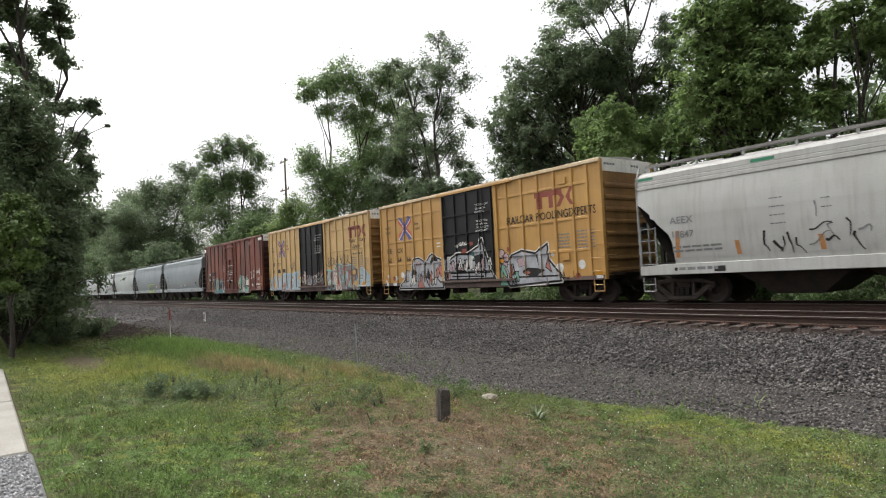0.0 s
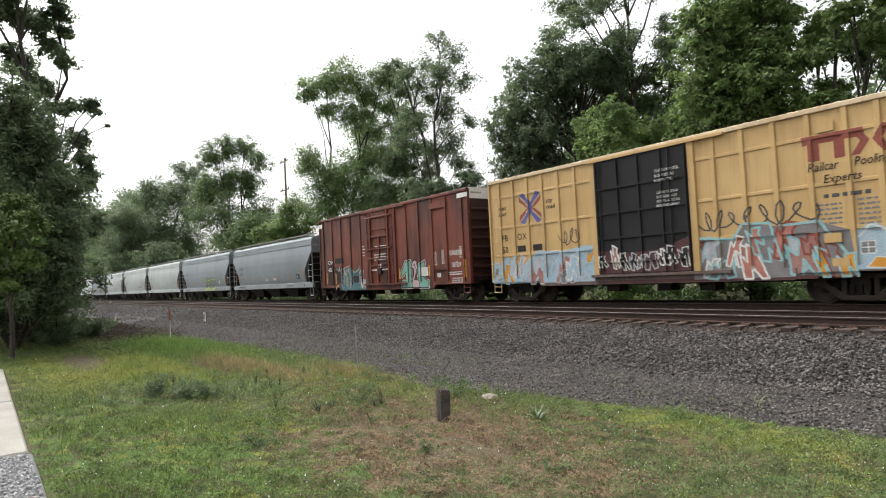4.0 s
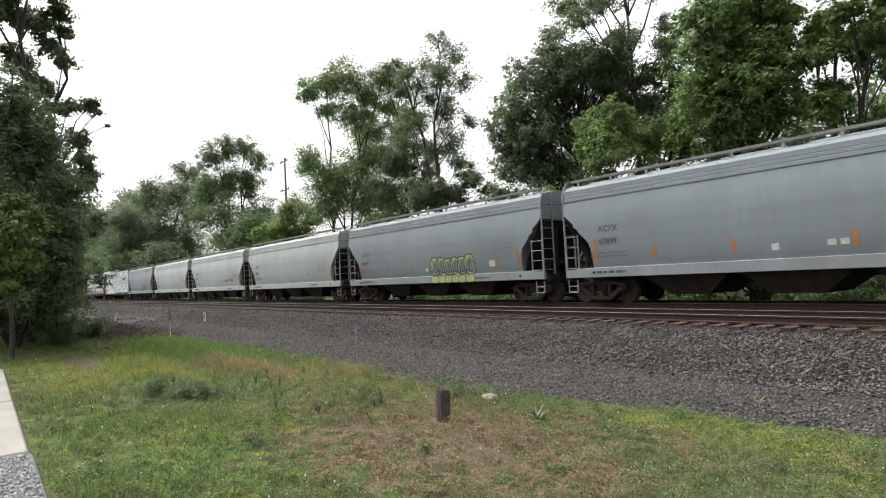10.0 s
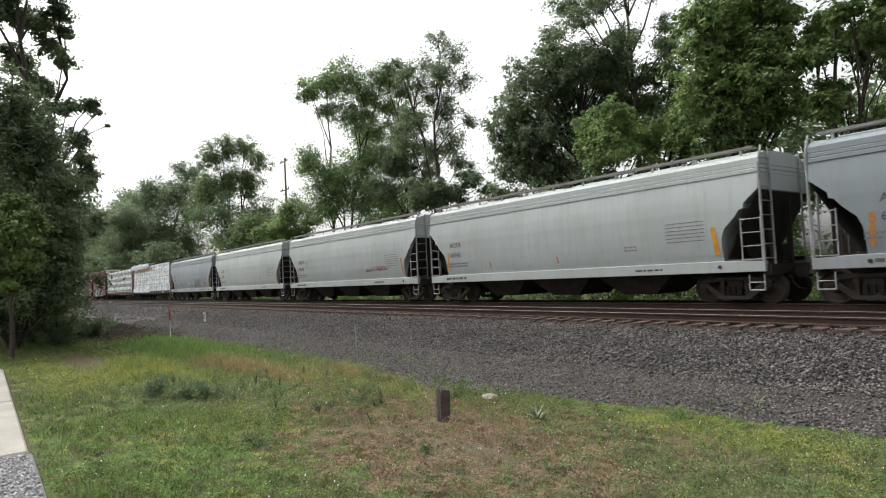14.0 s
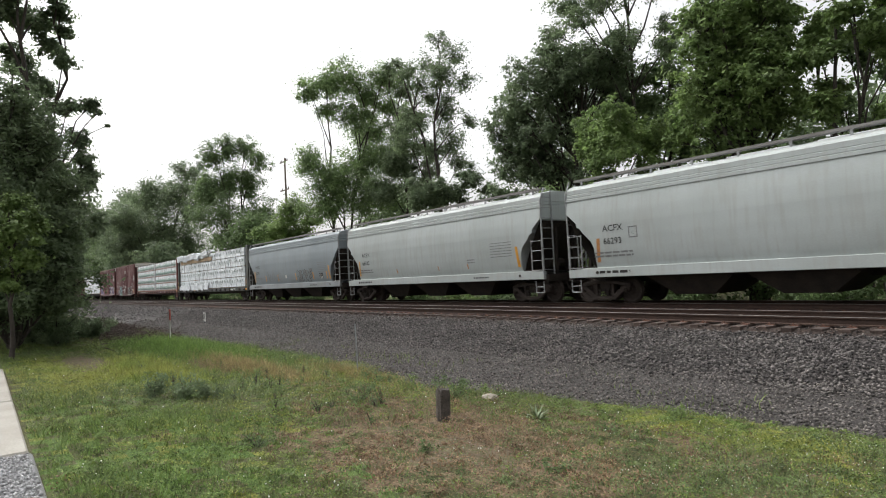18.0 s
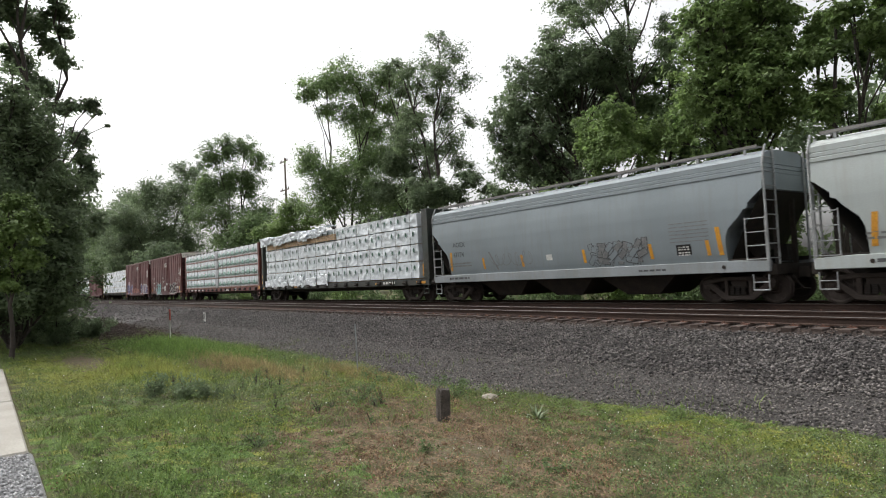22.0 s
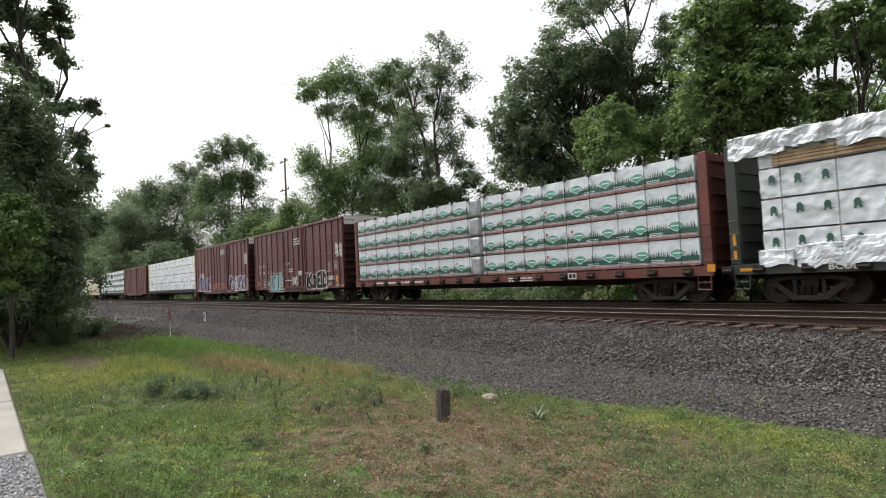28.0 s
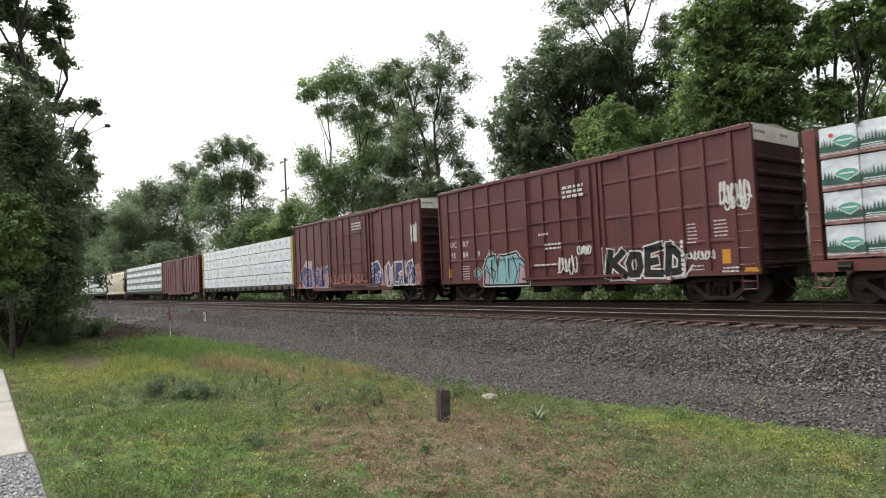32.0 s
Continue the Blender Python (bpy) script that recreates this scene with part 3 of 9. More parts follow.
def bare(x, y):
    """How far the grass is worn away: 0 lush, 1 bare earth."""
    worn = 0.62 * math.exp(-((x + 4.9) / 2.2) ** 2 - ((y - 3.9) / 1.15) ** 2) + 0.30 * math.exp(-((x + 6.6) / 1.6) ** 2 - ((y - 4.6) / 0.8) ** 2) + 2.2 * math.exp(-((x + 18.0) / 2.2) ** 2 - ((y - 2.1) / 0.6) ** 2)
    return worn + 0.45 * noise.noise((x * 1.1, y * 1.4, 6)) * min(1, worn * 2) + 0.3 * noise.noise((x * 3.1, y * 3.4, 16)) * min(1, worn * 2)


def near(x, y, cx, cy, sx, sy):
    return math.exp(-((x - cx) / sx) ** 2 - ((y - cy) / sy) ** 2)


def growth(x, y):
    """What grows here: shares of dry, yellow-green, lush, dusty-olive and plain grass."""
    a, b, c_ = noise.noise((x * 0.32 + 7, y * 0.4, 2)), noise.noise((x * 1.1, y * 1.2, 8)), noise.noise((x * 2.6, y * 2.8, 12))
    dry = 1.5 * near(x, y, -5.2, 4.0, 2.3, 1.35) + 3.0 * near(x, y, -15.2, 4.35, 1.4, 0.5) + 0.5 * near(x, y, -8.5, 5.2, 2.2, 1.2) + 0.45 * near(x, y, -4.2, 6.0, 2.0, 0.9) + 0.10 + 0.5 * (b + 0.8 * c_) * (0.4 + near(x, y, -6, 4.6, 4.5, 2.4))
    lime = 0.3 * near(x, y, -3.6, 7.0, 2.2, 0.9) + 2.3 * near(x, y, -15.2, 1.9, 3.0, 0.9) + 1.7 * near(x, y, -17.0, 3.3, 3.0, 0.7) + 0.2 * near(x, y, -3.9, 6.8, 1.6, 0.6) + 0.45 * near(x, y, -13, 3.6, 6.5, 3.2) + 0.08 + 0.45 * a + 0.5 * c_
    lush = 1.5 * near(x, y, -19, 4.8, 5.0, 1.6) + 0.9 * near(x, y, -13.4, 3.0, 1.6, 0.6) + 0.9 * near(x, y, -7.8, 1.6, 3.8, 1.2) + 0.1 * near(x, y, -2.6, 5.4, 1.8, 1.1) + 0.16 + 0.6 * b - 0.4 * c_
    olive = 0.9 * near(x, y, -11.5, 2.2, 3.2, 1.5) + 0.8 * near(x, y, -3.2, 5.2, 2.2, 1.6) + 0.25 - 0.6 * a - 0.6 * c_ + 0.4 * b
    return [max(0.0, v) ** 2.6 for v in (dry, lime, lush, olive, 0.55)]


xs = sorted({*[-3000, -1500, -700, -400, -250], *[-180 + 4 * i for i in range(33)], *[-50 + 0.5 * i for i in range(56)], *[-22 + 0.2 * i for i in range(120)], *[2 + 0.5 * i for i in range(20)], *[12 + 4 * i for i in range(9)], *[80, 200, 700, 3000]})
ys = sorted({p[0] for p in PROFILE} | {-300, -20, -6, -1.0, -0.4, 0.0, 45} | {round(0.4 + 0.15 * i, 2) for i in range(56)} | {round(8.9 + 0.25 * i, 2) for i in range(18)} | {22.8, 23.4, 26, 28})
sow = random.Random(17)
bm = bmesh.new()
grid = [[bm.verts.new((x, y, land(x, y))) for y in ys] for x in xs]
for i in range(len(xs) - 1):
    for j in range(len(ys) - 1):
        f = bm.faces.new((grid[i][j], grid[i + 1][j], grid[i + 1][j + 1], grid[i][j + 1]))
        cx, cy = (xs[i] + xs[i + 1]) / 2, (ys[j] + ys[j + 1]) / 2
        e = grass_edge(cx)
        spill = cx < -25.0 and 2.2 < cy < 7.0 + 0.5 * noise.noise((cx * 0.5, cy, 3)) and cx + 1.3 * cy < -24.5
        lawn = sow.choices((7, 5, 6, 0, 0), growth(cx, cy))[0] if 0.3 < cy < 9 and -45 < cx < 1 else 0
        f.material_index = (3 if spill or 0 < cy < 8 and bare(cx, cy) > 0.62 else lawn) if cy < e or cy > 22.0 else (2 if cy < 10.2 else 4 if 13.2 < cy < 20.8 else 1)
ground = part("ground", bm, [M["soil"], M["ballast"], M["fines"], M["dirt"], M["track_bed"], M["soil_lime"], M["soil_lush"], M["soil_dry"]], None, "rough lawn falling to a grey ballast railway bank", smooth=True)
tagged(ground, "", "ground", "", "structure")


# ---- tracks ----
RAIL = [(-0.075, -0.175), (0.075, -0.175), (0.075, -0.162), (0.014, -0.145), (0.010, -0.05), (0.036, -0.038), (0.036, -0.012), (-0.036, -0.012), (-0.036, -0.038), (-0.010, -0.05), (-0.014, -0.145), (-0.075, -0.162)]
HEAD = [(-0.036, -0.011), (0.036, -0.011), (0.036, -0.004), (0.030, 0.0), (-0.030, 0.0), (-0.036, -0.004)]


def extrude_x(bm, pts, x0, x1, y):
    a = [bm.verts.new((x0, y + py, pz)) for py, pz in pts]
    b = [bm.verts.new((x1, y + py, pz)) for py, pz in pts]
    for i in range(len(pts)):
        j = (i + 1) % len(pts)
        bm.faces.new((a[i], a[j], b[j], b[i]))
    bm.faces.new(a)
    bm.faces.new(b[::-1])


def track(yc, label):
    root = tagged(new("railway_track"), label, "track", "tracks")
    root.location = (0, yc, 0)
    for side in (-0.7175 - 0.036, 0.7175 + 0.036):
        bm = bmesh.new()
        extrude_x(bm, RAIL, -420, 160, side)
        r = part("rail", bm, M["rail"], root, "rusty brown steel rail")
        bm = bmesh.new()
        extrude_x(bm, HEAD, -420, 160, side)
        part("rail_head", bm, M["rail_head"], r, "polished running surface")
    return root


near_track = track(NEAR_Y, "empty railway track with rusty rails on timber sleepers in ballast")
far_track = track(TRAIN_Y, "railway track that the freight train runs on, rails on timber sleepers")


# ---- rolling stock: parts that all wagons share ----
def side_frame_shape(bm):
    """Cast frame: bowed top member, two slanting tension members, columns, spring seat and axle boxes."""
    prism(bm, [(-1.10, 0.57), (-0.75, 0.63), (-0.40, 0.68), (0.40, 0.68), (0.75, 0.63), (1.10, 0.57), (1.10, 0.68), (0.70, 0.77), (0.40, 0.80), (-0.40, 0.80), (-0.70, 0.77), (-1.10, 0.68)], -0.09, 0.07)
    for s in (-1, 1):
        prism(bm, [(s * 1.04, 0.60), (s * 0.80, 0.60), (s * 0.34, 0.27), (s * 0.34, 0.13), (s * 0.46, 0.13)][::s], -0.08, 0.06)
        box(bm, s * 0.36 - 0.055, s * 0.36 + 0.055, -0.075, 0.06, 0.2, 0.70)
        box(bm, s * 0.92 - 0.15, s * 0.92 + 0.15, -0.07, 0.07, 0.47, 0.64)
    box(bm, -0.42, 0.42, -0.09, 0.07, 0.12, 0.25)


def spring_shape(bm):
    for i in range(3):
        cx = -0.17 + 0.17 * i
        for k in range(5):
            zz = 0.28 + k * 0.052
            prism(bm, [(cx - 0.062, zz), (cx + 0.062, zz), (cx + 0.062, zz + 0.03), (cx - 0.062, zz + 0.03)], -0.115, -0.06)


def wheel_shape(bm):
    for s in (-1, 1):
        prof = [(0.10, 0.66), (0.13, 0.66), (0.16, 0.69), (0.33, 0.70), (0.36, 0.675), (0.483, 0.675), (0.483, 0.70), (0.458, 0.715), (0.455, 0.80), (0.40, 0.81), (0.36, 0.765), (0.18, 0.755), (0.13, 0.83), (0.05, 0.84)]
        lathe(bm, [(r, s * y) for r, y in prof], 22)
    tube(bm, [(0, -0.70, 0), (0, 0.70, 0)], 0.085, 10)
    for s in (-1, 1):   # small bolts on the bearing caps, so that the turning shows
        tube(bm, [(0, s * 0.83, 0), (0, s * 1.10, 0)], 0.075, 10)
        for k in range(3):
            a = 2 * math.pi * k / 3
            tube(bm, [(0.045 * math.cos(a), s * 1.09, 0.045 * math.sin(a)), (0.045 * math.cos(a), s * 1.13, 0.045 * math.sin(a))], 0.014, 6)


def bolster_shape(bm):
    box(bm, -0.22, 0.22, -1.0, 1.0, 0.46, 0.74)
    box(bm, -0.30, 0.30, -0.35, 0.35, 0.70, 0.84)


WHEELSETS = []


def truck(wagon, x):
    t = shared("truck", "bolster", bolster_shape, M["truck"], wagon, pose(x, 0, 0), "grimy brown cast-steel truck")
    for s in (-1, 1):
        shared("side_frame", "side_frame", side_frame_shape, M["truck"], t, pose(0, s * 1.0, 0, 0, 0, 0 if s < 0 else 180), bevel=0.015)
        shared("spring_nest", "springs", spring_shape, M["grime_and_shade"], t, pose(0, s * 1.0, 0, 0, 0, 0 if s < 0 else 180))
    for s in (-0.92, 0.92):
        w = shared("wheelset", "wheels", wheel_shape, M["truck"], t, pose(s, 0, 0.457), "worn steel wheels on an axle")
        WHEELSETS.append((w, s))
    return t


def coupler_shape(bm):
    box(bm, -0.1, 0.75, -0.09, 0.09, 0.78, 0.95)
    prism(bm, [(0.70, 0.72), (1.02, 0.72), (1.02, 1.02), (0.70, 1.02)], -0.17, 0.12)
    box(bm, -0.1, 0.1, -0.45, 0.45, 0.70, 1.02)


def hose_shape(bm):
    tube(bm, [(0, 0, 0.85), (0.12, -0.03, 0.75), (0.22, -0.05, 0.55), (0.34, -0.03, 0.42), (0.5, 0, 0.40)], 0.028, 6)


def wagon_base(name, centre, half, truck_at, label, category, group):
    w = tagged(new(name), label, category, group)
    w["centre"] = centre
    for s in (-1, 1):
        truck(w, s * truck_at)
        shared("coupler", "coupler", coupler_shape, M["grime_and_shade"], w, pose(s * half, 0, 0, 0, 0, 0 if s > 0 else 180))
        shared("brake_hose", "hose", hose_shape, M["grime_and_shade"], w, pose(s * half, -0.35 * s, 0, 0, 0, 0 if s > 0 else 180))
    return w


def ladder(parent, x0, x1, y, z0, z1, rungs, mat, stiles=True, r=0.014):
    """A ladder flat on a side: stiles and rungs."""
    bm = bmesh.new()
    if stiles:
        for x in (x0, x1):
            box(bm, x - 0.016, x + 0.016, y - 0.03, y + 0.01, z0 - 0.05, z1 + 0.05)
    for i in range(rungs):
        z = z0 + (z1 - z0) * i / max(1, rungs - 1)
        if not stiles:
            bm = bmesh.new()
        tube(bm, [(x0, y + 0.03, z), (x0, y - 0.04, z), (x1, y - 0.04, z), (x1, y + 0.03, z)], r, 5)
        if not stiles:
            part("grab_rung", bm, mat, parent)
    return part("ladder", bm, mat, parent) if stiles else None


def stirrup(parent, x, y, mat, z1=0.85, z0=0.42, w=0.42):
    bm = bmesh.new()
    pts = [(x - w / 2, y, z1), (x - w / 2, y, z0), (x + w / 2, y, z0), (x + w / 2, y, z1)]
    for a, b in zip(pts, pts[1:]):
        tube(bm, [a, b], 0.02, 5)
    tube(bm, [(x - w / 2, y, (z0 + z1) / 2), (x + w / 2, y, (z0 + z1) / 2)], 0.015, 5)
    return part("step", bm, mat, parent)


# ---- covered hopper ----
HS = [(1.22, 1.40), (1.45, 1.47), (1.85, 1.53), (2.3, 1.565), (2.75, 1.58), (3.2, 1.565), (3.55, 1.53), (3.74, 1.50)]
HR = [(4.11, 1.46), (4.17, 1.42), (4.25, 1.30), (4.31, 1.08), (4.35, 0.80), (4.38, 0.45), (4.39, 0.0)]


def hopper_end(z, half):
    """Half length of the body at a height: upright end, sloped sheet, rounded cut above the truck."""
    return float(np.interp(z, [1.22, 1.6, 1.95, 2.20, 2.50, 2.70, 2.74, 2.88, 3.24, 5], [half - 1.22, half - 1.23, half - 1.20, half - 1.10, half - 0.78, half - 0.62, half - 0.50, half - 0.48, half - 0.06, half - 0.05]))


def hopper(centre, half, paint, sill_paint, label, seed, dark_ends=True):
    w = wagon_base("covered_hopper", centre, half, half - 1.17, label, "hopper wagon", "covered hoppers of the freight train")
    rng = random.Random(seed)
    bm = bmesh.new()
    zs = sorted({z for z, _ in HS} | {1.4, 1.6, 1.95, 2.1, 2.20, 2.35, 2.50, 2.6, 2.70, 2.74, 2.88, 3.05, 3.24, 3.4})
    rows = []
    for z in zs:
        y = float(np.interp(z, [p[0] for p in HS], [p[1] for p in HS]))
        e = hopper_end(z, half)
        rows.append([bm.verts.new(p) for p in ((-e, -y, z), (-e / 3, -y, z), (e / 3, -y, z), (e, -y, z), (e, y, z), (e / 3, y, z), (-e / 3, y, z), (-e, y, z))])
    for a, b in zip(rows, rows[1:]):
        for i in range(8):
            j = (i + 1) % 8
            bm.faces.new((a[i], a[j], b[j], b[i]))
    bm.faces.new(rows[0][::-1])
    bm.faces.new(rows[-1])
    bmesh.ops.recalc_face_normals(bm, faces=bm.faces)
    body = part("body", bm, paint, w, smooth=True)
    try:
        body.data.set_sharp_from_angle(angle=radians(25))
    except AttributeError:
        pass
    # stepped seam below the roof and the roof itself
    e = half - 0.05
    bm = bmesh.new()
    for z0, z1, y in ((3.70, 3.82, 1.535), (3.83, 3.94, 1.515), (3.95, 4.12, 1.49)):
        box(bm, -e, e, -y, y, z0, z1)
    part("roof_seam", bm, paint, w, bevel=0.012)
    bm = bmesh.new()
    rows = []
    for z, y in HR:
        rows.append([bm.verts.new((-e, -y, z)), bm.verts.new((e, -y, z)), bm.verts.new((e, y, z)), bm.verts.new((-e, y, z))])
    for a, b in zip(rows, rows[1:-1]):
        for i in range(4):
            j = (i + 1) % 4
            bm.faces.new((a[i], a[j], b[j], b[i]))
    bm.faces.new(rows[0][::-1])
    bm.faces.new(rows[-2])
    part("roof", bm, paint, w, smooth=False)
    # side sill
    for s in (-1, 1):
        bm = bmesh.new()
        prism(bm, [(-half, 0.93), (half, 0.93), (half, 1.22), (half - 0.9, 1.27), (-half + 0.9, 1.27), (-half, 1.22)], s * 1.46 - 0.08, s * 1.44 + 0.08)
        part("side_sill", bm, sill_paint, w, bevel=0.015)
    bm = bmesh.new()
    box(bm, -half, half, -0.25, 0.25, 0.72, 1.1)
    for s in (-1, 1):
        box(bm, s * half - 0.12, s * half + 0.12, -1.42, 1.42, 0.84, 1.12)
        box(bm, s * (half - 1.1) - 0.5, s * (half - 1.1) + 0.5, -1.3, 1.3, 1.08, 1.16)
    part("centre_sill", bm, M["grime_and_shade"], w)
    # running boards along the roof edge on brackets
    for s in (-1, 1):
        bm = bmesh.new()
        box(bm, -half + 0.25, half - 0.25, s * 0.98 - 0.02 if s > 0 else -1.28, 1.28 if s > 0 else -0.98 + 0.02, 4.44, 4.475)
        box(bm, -half + 0.25, half - 0.25, s * 1.28 - 0.02, s * 1.28 + 0.02, 4.42, 4.50)
        board = part("running_board", bm, M["board"], w, "dull grey open-mesh roof walkway")
        for k in range(11):
            x = -half + 0.6 + (2 * half - 1.2) * k / 10
            bm = bmesh.new()
            prism(bm, [(x - 0.035, 4.12), (x + 0.035, 4.12), (x + 0.035, 4.44), (x - 0.035, 4.44)], s * 1.27 - 0.02, s * 1.27 + 0.02)
            part("bracket", bm, M["bright_pipe"], board)
    for k in range(6):
        x = -half + 1.4 + (2 * half - 2.8) * k / 5
        bm = bmesh.new()
        box(bm, x - 1.0, x + 1.0, -0.4, 0.4, 4.36, 4.46)
        part("roof_hatch", bm, paint, w, bevel=0.03)
    # ends: corner posts with bent tops, ladders, end sheet posts
    for s in (-1, 1):
        ex = s * (half - 0.02)
        for y in (-1, 1):
            bm = bmesh.new()
            tube(bm, [(ex, y * 1.50, 0.95), (ex, y * 1.52, 3.95), (ex, y * 1.40, 4.25), (ex, y * 1.29, 4.46)], 0.035, 6)
            post = part("corner_post", bm, M["bright_pipe"], w)
            bm = bmesh.new()
            tube(bm, [(ex + s * 0.03, y * 0.95, 0.95), (ex + s * 0.03, y * 0.95, 4.40)], 0.03, 6)
            for k in range(8):
                z = 1.3 + 0.40 * k
                tube(bm, [(ex + s * 0.05, y * 0.95, z), (ex + s * 0.05, y * 1.50, z)], 0.016, 5)
            part("end_ladder", bm, M["bright_pipe"], w)
        ladder(w, s * (half - 0.62), s * (half - 0.06), -1.50, 1.28, 2.42, 4, M["bright_pipe"])
        stirrup(w, s * (half - 0.28), -1.48, M["bright_pipe"], 0.86)
        # dark inside of the end: posts, brake gear
        bm = bmesh.new()
        for y in (-0.55, 0.55):
            box(bm, s * (half - 0.22) - 0.06, s * (half - 0.22) + 0.06, y - 0.06, y + 0.06, 1.1, 3.1)
        for y in (-1.38, 1.38):
            prism(bm, [(s * (half - 1.35), 1.2), (s * (half - 0.12), 1.2), (s * (half - 0.12), 1.32), (s * (half - 1.35), 1.32)], y - 0.03, y + 0.03)
        part("end_frame", bm, M["grime_and_shade"], w)
        bm = bmesh.new()
        tube(bm, [(s * (half - 0.75), -0.6, 1.55), (s * (half - 0.75), 0.3, 1.55)], 0.22, 10)
        box(bm, s * (half - 0.55) - 0.15, s * (half - 0.55) + 0.15, 0.45, 0.8, 1.2, 1.7)
        part("brake_gear", bm, M["grime_and_shade"], w)
        # slope sheet blackened: the end recess's shade is put into its colour
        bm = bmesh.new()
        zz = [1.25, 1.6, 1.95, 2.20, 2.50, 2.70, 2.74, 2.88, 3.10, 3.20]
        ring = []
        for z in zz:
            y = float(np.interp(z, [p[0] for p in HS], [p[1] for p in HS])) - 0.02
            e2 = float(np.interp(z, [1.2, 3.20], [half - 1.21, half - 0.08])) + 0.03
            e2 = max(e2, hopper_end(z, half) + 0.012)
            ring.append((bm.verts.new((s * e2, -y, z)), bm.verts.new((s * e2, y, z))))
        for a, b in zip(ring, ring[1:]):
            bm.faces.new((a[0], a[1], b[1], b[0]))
        part("slope_sheet", bm, M["grime_and_shade"], w, "sloping end sheet, blackened to stand for shade")
    # discharge pockets between the trucks
    for k in range(3):
        x = (-1 + k) * (2 * half - 5.8) / 3
        bm = bmesh.new()
        hw = (2 * half - 5.8) / 6.2
        a = [bm.verts.new(p) for p in ((x - hw, -1.3, 1.0), (x + hw, -1.3, 1.0), (x + hw, 1.3, 1.0), (x - hw, 1.3, 1.0))]
        b = [bm.verts.new(p) for p in ((x - hw * 0.4, -0.9, 0.30), (x + hw * 0.4, -0.9, 0.30), (x + hw * 0.4, 0.9, 0.30), (x - hw * 0.4, 0.9, 0.30))]
        for i in range(4):
            j = (i + 1) % 4
            bm.faces.new((a[i], a[j], b[j], b[i]))
        bm.faces.new(a[::-1])
        bm.faces.new(b)
        part("discharge_pocket", bm, M["grime_and_shade"], w)
    w["side"] = -1.58
    return w


def hopper_y(z):
    return -float(np.interp(z, [p[0] for p in HS], [p[1] for p in HS])) - 0.004


def on_hopper(w, name, shapes, mats, label=""):
    """Marks that follow the curve of a hopper's side."""
    ob = marks(name, shapes, mats, w, 0.0, label=label)
    for v in ob.data.vertices:
        v.co.y += hopper_y(v.co.z)
    return tagged(ob, label, "", "", "stuff") if name == "graffiti" else ob


def strip_on_hopper(w, x, z0, z1, width, mat, lean=0.0):
    pts = []
    n = 5
    for i in range(n):
        za, zb = z0 + (z1 - z0) * i / n, z0 + (z1 - z0) * (i + 1) / n
        xa, xb = x - lean * i / n, x - lean * (i + 1) / n
        pts.append(([(xa, za), (xa + width, za), (xb + width, zb), (xb, zb)], 0, 0))
    return on_hopper(w, "reflector", pts, [mat])


